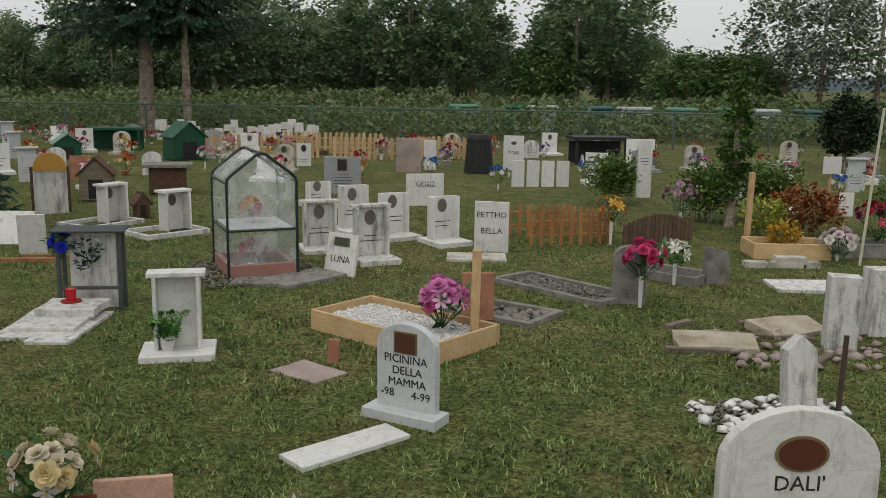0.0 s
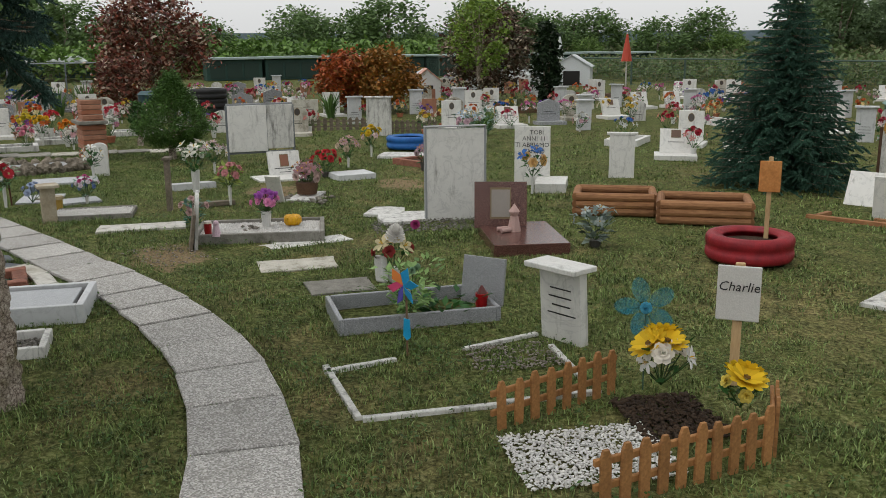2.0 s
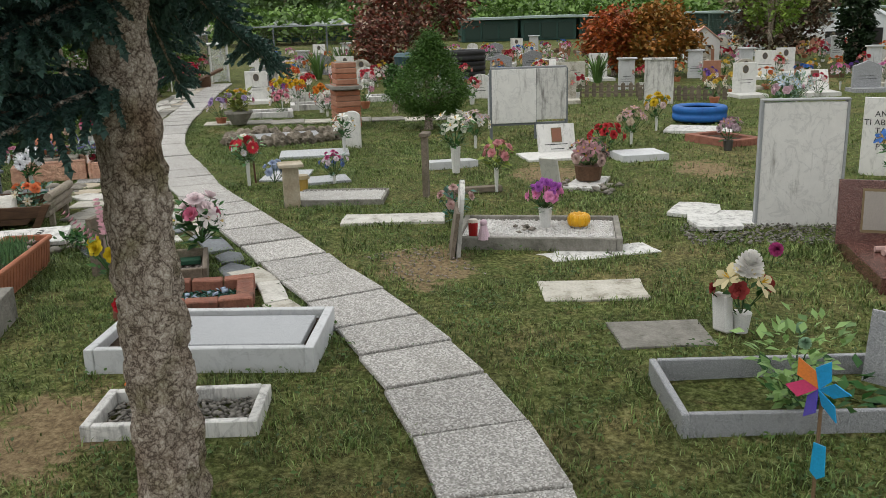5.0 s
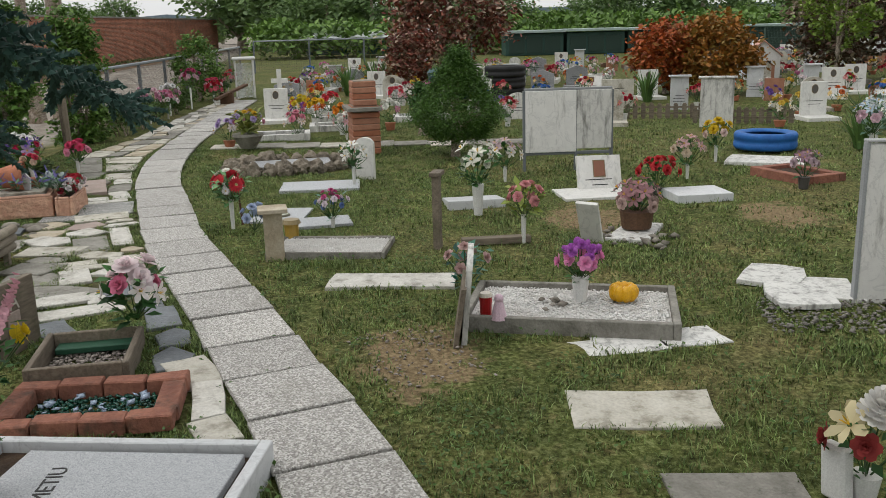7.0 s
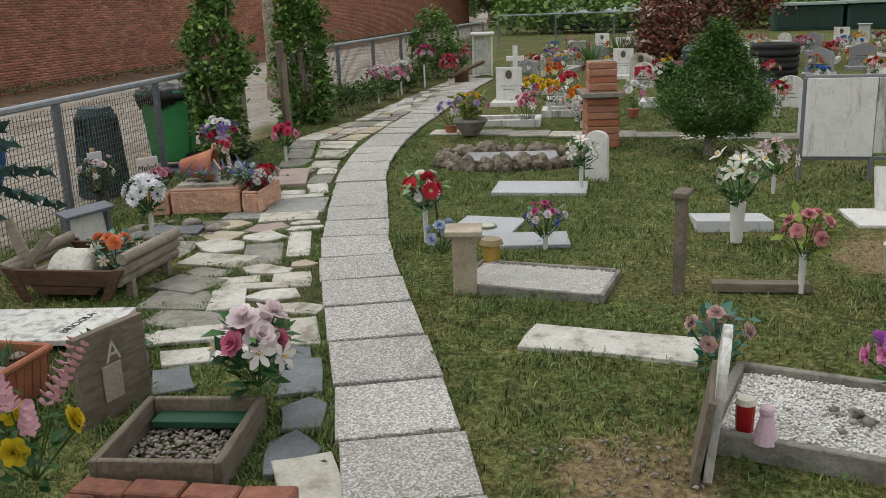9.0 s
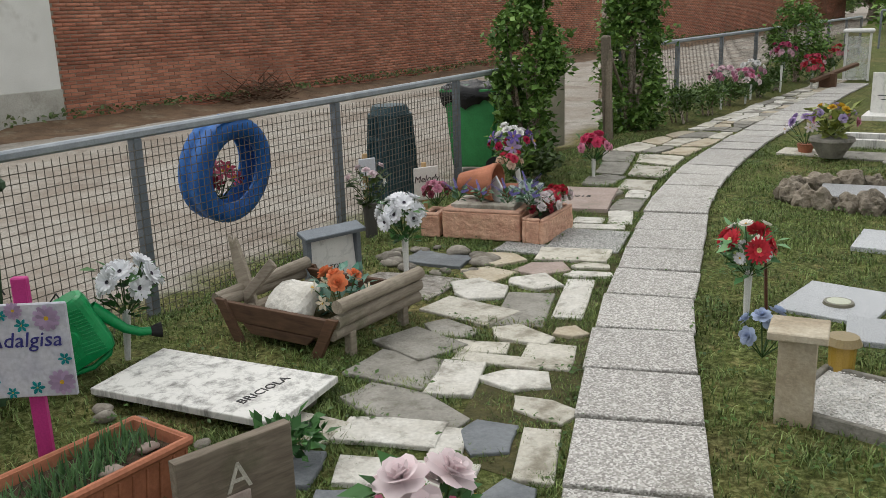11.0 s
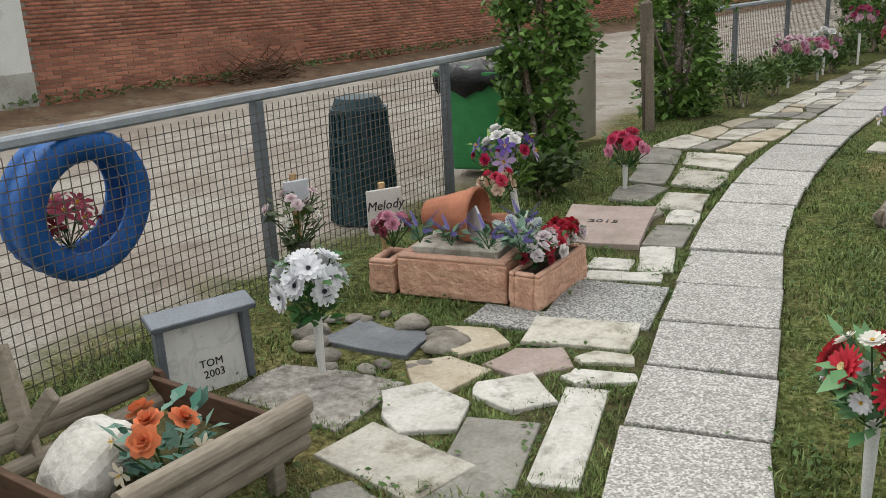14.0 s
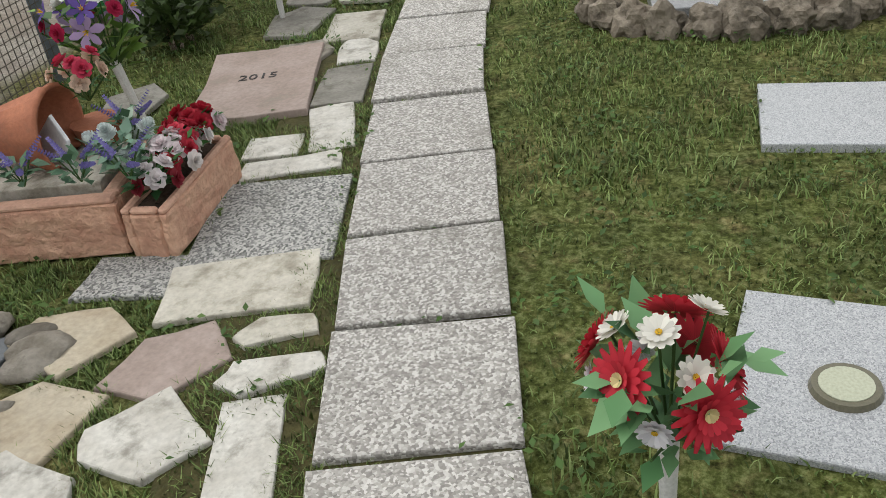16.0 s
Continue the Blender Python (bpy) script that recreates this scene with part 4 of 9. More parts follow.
def brick_wall():
    """Old brick boundary wall beyond the yard; single bricks proud of the mortar."""
    x0, x1, y, top = -15.42, -75.0, -13.5, 2.2
    w = tagged(part("wall_brick", one_box(x0 - x1, 0.4, top + 0.3, ((x0 + x1) / 2, y - 0.2, -0.35), bevel=0), MORTAR), "long weathered red brick boundary wall", "wall", kind="structure")
    bl, bh, d = 0.25, 0.062, 0.012
    me_bm = one_box(bl - 0.012, d * 2, bh - 0.012, (0, 0, 0), bevel=0.003)
    me = bpy.data.meshes.new("brick")
    me_bm.to_mesh(me), me_bm.free()
    at, k = [], 0
    rows, cols = int((top + 0.2) / bh), int((x0 - x1) / bl)
    for r in range(rows):
        for c in range(cols):
            x = x0 - 0.14 - c * bl - (r % 2) * bl / 2
            z = -0.2 + r * bh
            near = c < 22 and 2 <= r < 16
            if near and k < 300:
                part("brick", me, BRICK, w, "", pose(x, y + random.uniform(-0.004, 0.002), z))
                k += 1
            else:
                at.append((x, y + random.uniform(-0.006, 0.003), z))
    hx, hz = (bl - 0.012) / 2, bh - 0.012
    bv = [(-hx, d, 0), (hx, d, 0), (hx, d, hz), (-hx, d, hz), (-hx, 0, 0), (hx, 0, 0), (hx, 0, hz), (-hx, 0, hz)]
    bf = [(1, 0, 3, 2), (0, 4, 7, 3), (5, 1, 2, 6), (3, 7, 6, 2), (5, 4, 0, 1)]
    n = len(at)
    v, f = scatter(bv, bf, at, turns(np.zeros(n), np.zeros(n), np.zeros(n)), np.ones(n))
    tagged(part("brickwork", raw("brickwork", v, f), BRICK, w), kind="stuff")
    part("coping", one_box(x0 - x1, 0.5, 0.08, ((x0 + x1) / 2, y - 0.2, top - 0.05)), CONCRETE, w)
    return w


tagged(part("wall_plaster", one_box(11.0, 0.4, 3.9, (-9.9, -13.5, -0.35), bevel=0.01), PLASTER), "pale grey rendered building wall with stained plinth", "wall", kind="structure")
tagged(part("plinth", one_box(11.0, 0.03, 0.75, (-9.9, -13.285, -0.3), bevel=0.01), PLASTER_LOW), "darker cement plinth of the rendered wall", "plinth", kind="structure")


def dirt_bank():
    """Brown rubble and soil heaped along the foot of the walls."""
    v, f, n = [], [], 140
    for i in range(n + 1):
        x = -4.5 - 70 * i / n
        for j, (dy, h) in enumerate(((0.0, 0.2), (0.35, 0.14), (0.8, 0.05), (1.25, -0.03))):
            k = 0.6 + 0.8 * noise.noise((x * 0.9, j * 2.0, 0))
            v.append((x, -13.46 + 0.16 + dy + 0.25 * noise.noise((x * 0.7, j, 5)), -0.16 + h * k))
    f = [(i * 4 + j, i * 4 + j + 1, i * 4 + j + 5, i * 4 + j + 4) for i in range(n) for j in range(3)]
    return tagged(part("dirt_verge", raw("dirt_verge", v, f, True), surface("dirt_verge_soil", "7d6650", "5d4b3a", 3, 1.0, 0.9, 40, "8f8672", 2, 0.55, spread=0)), "brown dirt bank along the foot of the walls", "ground", kind="structure")


dirt_bank()

# ---- graves: kinds ----
def plaque(name, x, y, length, width, a, h, mat, label, category="grave slab", z=0.0, words=None, size=0.05, turn=0.0, rough=0.0, tilt=0.0, off=0.0, group="flat grave slabs"):
    """A flat stone lying on the ground, perhaps lettered."""
    if z == 0 and h < 0.045:
        z = -0.013
    pts = [(u * length / 2 + random.uniform(-rough, rough), w * width / 2 + random.uniform(-rough, rough)) for u, w in ((-1, -1), (0, -1), (1, -1), (1, 0), (1, 1), (0, 1), (-1, 1), (-1, 0))]
    if not rough:
        pts = pts[::2]
    ob = part(name, outline(pts, h + 0.02, 0.005, -0.02), mat)
    ob.matrix_basis = pose(x, y, level(x, y) + z, tilt, 0, a)
    tagged(ob, label, category, group)
    if z < 0.05:
        bare(x, y, length, width, a, -0.01)
    if words:
        lettering(words, size, LETTER, ob, pose(off, 0, h + 0.001, 0, 0, turn))
    return ob


def pebbles(name, length, width, count, size, mat, parent, z=0.0, flat=0.7, lump=0.0):
    at = np.stack([np.random.uniform(-length / 2, length / 2, count), np.random.uniform(-width / 2, width / 2, count), z + np.random.uniform(0, 0.012, count) + lump * np.random.uniform(0, 1, count)], 1)
    rot = turns(np.random.uniform(-0.5, 0.5, count), np.random.uniform(-0.5, 0.5, count), np.random.uniform(0, 6.3, count))
    s = size * np.random.uniform(0.5, 1.3, (count, 1)) * np.stack([np.random.uniform(0.8, 1.3, count), np.ones(count), np.full(count, flat)], 1)
    v, f = scatter(STONE_V, STONE_F, at, rot, s)
    return tagged(part(name, raw(name, v, f), mat, parent), kind="stuff")


def edged_grave(name, x, y, length, width, a, h, t, mat, label, fill=None, fill_mat=None, count=900, size=0.012, bed=None, open_end=False, rim=0.004, group="edged graves", z=None):
    """A grave framed by four edging pieces, filled with soil or gravel."""
    e = thing(name, x, y, a, label, "grave", group, z)
    for i, (sx, sy, px, py) in enumerate(((length, t, 0, -width / 2 + t / 2), (length, t, 0, width / 2 - t / 2), (t, width - 2 * t, -length / 2 + t / 2, 0), (t, width - 2 * t, length / 2 - t / 2, 0))):
        if open_end and i == 3:
            continue
        part("edging", one_box(sx - 0.003, sy, h + 0.03, (px, py, -0.03 + random.uniform(0, 0.004)), random.uniform(-0.5, 0.5), bevel=rim), mat, e)
    if bed:
        part("bed", one_box(length - 2 * t, width - 2 * t, h * 0.55 + 0.02, (0, 0, -0.02), bevel=0), bed, e)
    if fill_mat:
        pebbles("gravel", length - 2 * t - 0.02, width - 2 * t - 0.02, count, size, fill_mat, e, h * 0.55 if bed else 0.0)
    bare(x, y, length, width, a)
    return e


def headstone(x, y, w, h, a, label, mat=MARBLE, t=0.04, top="flat", lean=0.0, cap=0.0, base=None, photo=None, words=None, size=0.05, words_z=0.5, lines=0, sides=0.0, name="headstone", group="headstones", z=None, ink=LETTER, photo_z=0.78):
    """An upright stone. lean: degrees backwards; base: (length, width, height) of a foot slab; sides: depth of cheeks that frame it."""
    e = thing(name, x, y, a, label, "gravestone", group, z)
    b = base[2] if base else 0.0
    if base:
        part("base", one_box(base[0], base[1], b + 0.02, (0, -base[1] * 0.18, -0.02)), mat, e)
    if top == "arch":
        pts = [(-w / 2, -0.03), (w / 2, -0.03)] + [(w / 2 * math.cos(i * math.pi / 14), h - w / 2 * 0.72 + w / 2 * 0.72 * math.sin(i * math.pi / 14)) for i in range(15)]
    elif top == "slant":
        pts = [(-w / 2, -0.03), (w / 2, -0.03), (w / 2, h * 0.82), (-w / 2, h)]
    elif top == "gable":
        pts = [(-w / 2, -0.03), (w / 2, -0.03), (w / 2, h * 0.8), (0, h), (-w / 2, h * 0.8)]
    else:
        pts = [(-w / 2, -0.03), (w / 2, -0.03), (w / 2, h - random.uniform(0, 0.006)), (-w / 2, h)]
    stone = part("stone", outline(pts, t, 0.004, 0), mat, e, "", pose(0, t / 2, b, 90 - lean, 0, 0))
    front = pose(0, 0, b, -lean, 0, 0)
    if cap:
        part("cap", one_box(w + 0.07, t + cap, 0.03, (0, -cap / 2 + 0.02, b + h)), mat, e)
    if sides:
        for sgn in (-1, 1):
            part("side_panel", one_box(0.025, sides, h, (sgn * (w / 2 - 0.012), -sides / 2 - t / 2, b)), mat, e)
    if photo:
        shape, pw, ph, col = photo
        n = 4 if shape == "square" else 20
        k = 2 ** 0.5 if n == 4 else 1
        for name2, grow, out, m2 in (("photo_frame", 1.15, 0.006, tint("7d6a4a", 0.4)), ("photo", 1.0, 0.009, tint(col, 0.35))):
            bm = bmesh.new()
            bmesh.ops.create_cone(bm, cap_ends=True, segments=n, radius1=0.5, radius2=0.5, depth=1, matrix=pose(0, 0, 0, 0, 0, 45 if n == 4 else 0))
            part(name2, bm, m2, stone, "" if grow > 1 else "faded portrait photograph", pose(0, h * photo_z, t + out / 2) @ Matrix.Diagonal((pw * grow * k, ph * grow * k, out, 1)))
    if words:
        lettering(words, size, ink, stone, pose(0, h * words_z, t + 0.001))
    if lines:
        bm = bmesh.new()
        for i in range(lines):
            box(bm, w * random.uniform(0.35, 0.7), 0.008, 0.002, (random.uniform(-0.01, 0.01), h * (words_z - 0.02) - i * 0.05, t), bevel=0)
        part("inscription", bm, ink, stone, "inscription too small to read")
    bare(x, y, max(w, base[0] if base else 0), max(t, base[1] if base else 0), a)
    return e


def pickets(x0, y0, x1, y1, n, h, parent, ox, oy, mat=FENCE_WOOD, w=0.046, both=True):
    """A run of picket fence inside a thing at ox, oy (no turn)."""
    a = math.degrees(math.atan2(y1 - y0, x1 - x0))
    l = math.hypot(x1 - x0, y1 - y0)
    m = pose(x0 - ox, y0 - oy, 0, 0, 0, a)
    for z in (h * 0.25, h * 0.7):
        part("rail", one_box(l, 0.018, 0.03, (l / 2, 0.012, z)), mat, parent, "", m)
    for i in range(n):
        px = (i + 0.5) * l / n
        bm = outline([(-w / 2, -0.05), (w / 2, -0.05), (w / 2, h - 0.02), (w / 4, h + 0.01), (-w / 4, h + 0.01), (-w / 2, h - 0.02)], 0.014, 0.003)
        part("picket", bm, mat, parent, "", m @ pose(px, 0.0, random.uniform(-0.01, 0.01), 90, 0, 0) @ pose(0, 0, 0, 0, 0, random.uniform(-2, 2)))


def tyre_mesh(r, tube_r, width, n=40):
    """A car tyre lying in the xy plane with tread blocks and side ribs."""
    prof = [(0.62, -0.8), (0.82, -1.0), (0.95, -0.95), (1.0, -0.7), (1.0, -0.25), (0.985, -0.2), (0.985, 0.2), (1.0, 0.25), (1.0, 0.7), (0.95, 0.95), (0.82, 1.0), (0.62, 0.8), (0.62, 0.6), (0.85, 0.7), (0.9, 0.0), (0.85, -0.7), (0.62, -0.6)]
    m = len(prof)
    v, f = [], []
    for i in range(n * 2):
        a = i * math.tau / (n * 2)
        for j, (u, w) in enumerate(prof):
            rr = r * u * (0.985 if (i % 2 and 3 <= j <= 8) else 1.0)
            v.append((rr * math.cos(a), rr * math.sin(a), w * width / 2))
    for i in range(n * 2):
        for j in range(m):
            f.append((i * m + j, ((i + 1) % (n * 2)) * m + j, ((i + 1) % (n * 2)) * m + (j + 1) % m, i * m + (j + 1) % m))
    return raw("tyre", v, f)


def stake_sign(x, y, h, a, w, sh, label, board, post=None, words=None, size=0.06, ink=None, name="sign_on_stake", lean=0.0, post_w=0.035, bottom=None):
    e = thing(name, x, y, a, label, "sign", "signs on stakes")
    e.matrix_basis = e.matrix_basis @ pose(0, 0, 0, 0, lean, 0)
    part("stake", one_box(post_w, post_w * 0.6, h, (0, 0.02, 0)), post or POST_WOOD, e)
    zb = h - sh - 0.03 if bottom is None else bottom
    b = part("board", one_box(w, 0.014, sh, (0, -0.008, zb)), board, e)
    if words:
        lettering(words, size, ink or LETTER, b, pose(0, -0.017, zb + sh * 0.55, 90, 0, 0), shear=0.2)
    return e


# ---- the lawn in front ----
e = headstone(-3.58, 4.62, 0.29, 0.47, 33, "white marble box headstone with a cap slab and a potted plant", MARBLE, 0.03, cap=0.12, base=(0.46, 0.36, 0.03), words="   INO", size=0.05, words_z=0.42, sides=0.1, ink=GOLD_LETTER)
bouquet(-3.58, 4.50, 0.27, 0.1, [("pompom", "4d7a3a", 0.03, 3)], "green leafy plant in a small white pot", "jar", 170, 0.05, leafy("bright_pot_leaves", "4f7f38", "66984a", "35602a"), z=0.03, name="potted_plant", group="potted plants")
e = headstone(-1.75, 4.10, 0.35, 0.455, -8, "arched white marble headstone with a small square portrait", MARBLE_GREY, 0.05, "arch", base=(0.44, 0.16, 0.05), photo=("square", 0.12, 0.1, "5a3a30"), words="PICININA\n DELLA\n MAMMA\n-98      4-99", size=0.062, words_z=0.54)
plaque("grave_slab", -1.86, 3.62, 0.62, 0.2, 62, 0.03, MARBLE, "narrow white marble slab lying in the grass")
plaque("grave_slab", -2.60, 4.57, 0.38, 0.27, 162, 0.012, PINK_STONE, "pale pink stone slab beside a small stake", rough=0.01)
part("stake", one_box(0.07, 0.03, 0.17, (0, 0, -0.03)), TERRA_TILE, None, "", pose(-2.56, 4.80, 0, 0, 4, 24))
tagged(bpy.context.scene.objects["stake"], "short reddish wooden stake in the grass", "stake")
headstone(0.12, 3.28, 0.575, 0.605, 22, "large arched white marble headstone with an oval portrait", MARBLE, 0.05, "arch", photo=("oval", 0.17, 0.118, "5b3327"), words="DALI'", size=0.08, words_z=0.5, photo_z=0.73)

# pine planter with white gravel, stake and tile
e = edged_grave("planter_grave", -2.40, 5.52, 1.22, 0.62, 160, 0.13, 0.025, PINE_WOOD, "low pine-board bed filled with white gravel", True, WHITE_GRAVEL, 2600, 0.014, bed=WHITE_GRAVEL)
part("stake", one_box(0.06, 0.05, 0.68, (0, 0, -0.03)), POST_WOOD, None, "", pose(-1.86, 5.47, 0, 0, 1, 20))
part("terracotta_board", one_box(0.24, 0.03, 0.36, (0, 0, 0)), TERRA_TILE, None, "", pose(-2.05, 6.10, 0, 0, 0, 24))
for o in scene.objects:
    if o.parent is None and o.name.startswith("stake.") and not o.get("label"):
        tagged(o, "square pine stake driven in beside the planter", "stake")
    if o.name == "terracotta_board":
        tagged(o, "plain reddish board standing on its edge", "board")
bouquet(-2.08, 5.46, 0.37, 0.16, [("rose", "e58fc6", 0.075, 9), ("lily", "f0b9dd", 0.07, 5), ("rose", "c7588f", 0.05, 4)], "large bunch of pink artificial flowers", "none", 40, 0.08, z=0.05)

# mid-lawn headstone group
e = headstone(-4.87, 5.30, 0.34, 0.56, 27, "white marble headstone in a dark timber frame hung with blue flowers", MARBLE_OLD, 0.03)
for sx in (-0.22, 0.22):
    for sy in (0.02, -0.12):
        part("frame_post", one_box(0.028, 0.028, 0.6, (sx, sy, 0)), tint("4a4d4f"), e, "dark grey post")
part("frame_top", one_box(0.54, 0.22, 0.016, (0, -0.05, 0.6), 0, 3), tint("3c3f41"), e, "dark roof board")
part("frame_rail", one_box(0.44, 0.02, 0.025, (0, -0.12, 0.16)), tint("4a4d4f"), e)
for i, (sx, sy, dx, dy, da) in enumerate(((0.8, 0.3, -0.16, 0, 2), (0.82, 0.3, 0.14, 0.02, -1), (0.6, 0.44, -0.03, 0.06, 1), (0.36, 0.42, -0.05, 0.24, 0))):
    plaque("grave_slab", -4.74 + dx, 4.74 + dy, sx, sy, 112 + da, 0.012 if i < 3 else 0.035, MARBLE_OLD, "stacked thin white marble slabs before the framed stone", z=(0.002, 0.004, 0.034, 0.066)[i], rough=0.012)
bouquet(-5.05, 5.16, 0.58, 0.1, [("rose", "2436b8", 0.05, 6)], "deep blue artificial flowers on the frame", "none", 40, 0.06, z=0.0, name="hanging_flowers")
bouquet(-4.83, 5.2, 0.56, 0.12, [("lily", "dfe8e0", 0.03, 2)], "dark trailing leaves hung on the frame", "none", 80, 0.06, leafy("dusk_leaves", "28403a", "1d2f30", "466b4c"), name="hanging_leaves")
e = thing("grave_candle", -4.84, 5.02, 0, "red plastic grave candle on a saucer", "candle", "grave candles", z=0.1)
part("cup", one_cone(0.035, 0.04, 0.1, n=16), plain("red_candle_plastic", "b3161c", 0.3), e)
part("saucer", one_cone(0.07, 0.075, 0.012, n=16), tint("9c2a22"), e)


def canopy_grave(x, y, a, w, d, h, ridge):
    """A little plastic greenhouse over a grave: tube frame and clear film."""
    e = thing("plastic_greenhouse", x, y, a, "small tube-framed greenhouse of clear plastic film over a grave", "greenhouse")
    steel = tint("20302c", 0.5)
    for sx in (-1, 1):
        for sy in (-1, 1):
            part("frame_tube", tube([(sx * w / 2, sy * d / 2, -0.02), (sx * w / 2, sy * d / 2, h), (sx * w * 0.485, sy * d / 2, h + 0.04), (sx * w * 0.43, sy * d / 2, h + 0.075), (sx * w * 0.06, sy * d / 2, ridge - 0.008), (0, sy * d / 2, ridge)], 0.014, 8), steel, e)
        for z in (0.42, h):
            part("frame_tube", tube([(sx * w / 2, -d / 2, z), (sx * w / 2, d / 2, z)], 0.011, 6), steel, e)
    for sy in (-1, 1):
        part("frame_tube", tube([(-w / 2, sy * d / 2, 0.42), (w / 2, sy * d / 2, 0.42)], 0.011, 6), steel, e)
    part("frame_tube", tube([(0, -d / 2, ridge), (0, d / 2, ridge)], 0.011, 6), steel, e)
    film = clear_film("greenhouse_film", "e6eaea", 0.45)
    g = -0.013
    for sx in (-1, 1):
        x1 = sx * (w / 2 + g)
        bend = [(x1, 0.05), (x1, 0.25), (x1, 0.45), (x1, 0.65), (x1, h), (sx * (w * 0.485 + g), h + 0.04), (sx * (w * 0.43 + g), h + 0.075 + g), (sx * w * 0.25, h + 0.075 + (ridge - h - 0.075) * 0.49 + g), (sx * w * 0.06, ridge + g - 0.008), (0, ridge + g)]
        v, m = [], 12
        for bx, bz in bend:
            for i in range(m + 1):
                by = -d / 2 + d * i / m
                fold = 0.009 * noise.noise((by * 9, bz * 4, sx * 3.0)) + 0.005 * noise.noise((by * 22, bz * 9, sx))
                v.append((bx + sx * fold, by, bz + abs(fold)))
        f = [(j * (m + 1) + i, j * (m + 1) + i + 1, (j + 1) * (m + 1) + i + 1, (j + 1) * (m + 1) + i) for j in range(len(bend) - 1) for i in range(m)]
        part("film", raw("film", v, f, True), film, e, "clear wrinkled plastic film")
    for sy in (-1, 1):
        y1 = sy * (d / 2 + g)
        v = [(-w / 2, y1, 0.05), (w / 2, y1, 0.05), (w / 2, y1, h), (-w / 2, y1, h), (-w * 0.43, y1, h + 0.075), (w * 0.43, y1, h + 0.075), (0, y1, ridge)]
        part("film", raw("film", v, [(0, 1, 2), (0, 2, 3), (3, 2, 5), (3, 5, 4), (4, 5, 6)]), film, e, "clear wrinkled plastic film")
    for sx, sy, lx, ly in ((0, -d / 2 + 0.03, w, 0.05), (0, d / 2 - 0.03, w, 0.05), (-w / 2 + 0.03, 0, 0.05, d), (w / 2 - 0.03, 0, 0.05, d)):
        part("brick_edging", one_box(lx, ly, 0.13, (sx, sy, -0.02)), tint("a37468"), e, "reddish brick edging")
    part("shelf", one_box(w - 0.06, d - 0.06, 0.015, (0, 0, 0.42)), tint("b9bdbb"), e)
    bare(x, y, w, d, a, 0.05)
    return e


canopy_grave(-4.55, 7.02, 45, 0.62, 0.72, 0.84, 1.1)
bouquet(-4.6, 7.05, 0.22, 0.1, [("rose", "d8a03a", 0.06, 3), ("rose", "c9808c", 0.06, 3)], "faded flowers inside the plastic greenhouse", "none", 20, 0.06, z=0.43)
bouquet(-4.5, 6.9, 0.3, 0.12, [("rose", "c95f74", 0.06, 5)], "pink flowers inside the plastic greenhouse", "jar", 30, 0.06)
pb = thing("pebble_bed", -4.5, 6.95, 45, "grey pebbles round the greenhouse", "gravel")
tagged(pebbles("gravel", 1.1, 1.2, 900, 0.02, GREY_GRAVEL, pb))
headstone(-3.76, 7.19, 0.36, 0.36, -14, "low white marble headstone leaning back, with dark photo panels", MARBLE, 0.03, lean=12, words="LUNA", size=0.09, words_z=0.25, photo=("square", 0.16, 0.07, "4d5348"))
plaque("grave_slab", -3.95, 6.86, 0.7, 0.42, 71, 0.03, CONCRETE, "grey cement slab before the leaning headstone", rough=0.01)
plaque("grave_slab", -4.15, 6.62, 0.62, 0.3, 20, 0.024, CONCRETE, "grey cement slab beside the greenhouse", rough=0.01)
for x, y, a, h in ((-4.52, 8.19, 40, 0.45), (-4.76, 9.42, 52, 0.5), (-3.81, 7.93, 46, 0.48), (-4.17, 9.26, 54, 0.46), (-3.52, 9.15, 52, 0.47), (-6.2, 11.18, 55, 0.3)):
    headstone(x, y, 0.34, h, a, "white marble box headstone with an oval portrait and cross", MARBLE if a > 46 else MARBLE_OLD, 0.03, photo=("oval", 0.1, 0.13, "6a6460"), sides=0.1, cap=0.08 if a < 50 else 0.0, lines=2, words_z=0.42, base=(0.42, 0.5, 0.04))
headstone(-6.52, 12.60, 0.58, 0.58, 18, "grey granite headstone with a dark portrait", GREY_GRANITE, 0.06, photo=("square", 0.14, 0.17, "2c2d30"), lines=5, words_z=0.55)
headstone(-4.85, 11.94, 0.55, 0.45, 35, "white marble headstone with dark lettering", MARBLE, 0.04, words="GEGO", size=0.1, words_z=0.6, lines=1)
headstone(-2.84, 8.86, 0.36, 0.52, 12, "white marble headstone with lettering, on a cement slab", MARBLE, 0.04, words="PETTHO\n\nBELLA", size=0.085, words_z=0.68)
plaque("grave_slab", -2.86, 8.42, 0.6, 0.4, 20, 0.03, CREAM, "pale cement slab in the grass", rough=0.01)
pf = thing("picket_grave", -2.6, 9.6, 0, "plot fenced with honey-coloured wooden pickets", "grave fence")
for x0, y0, x1, y1, n in ((-3.3, 9.75, -2.45, 10.3, 9), (-2.45, 10.3, -1.75, 9.95, 9), (-2.6, 9.35, -1.75, 9.95, 9)):
    pickets(x0, y0, x1, y1, n, 0.34, pf, -2.6, 9.6)

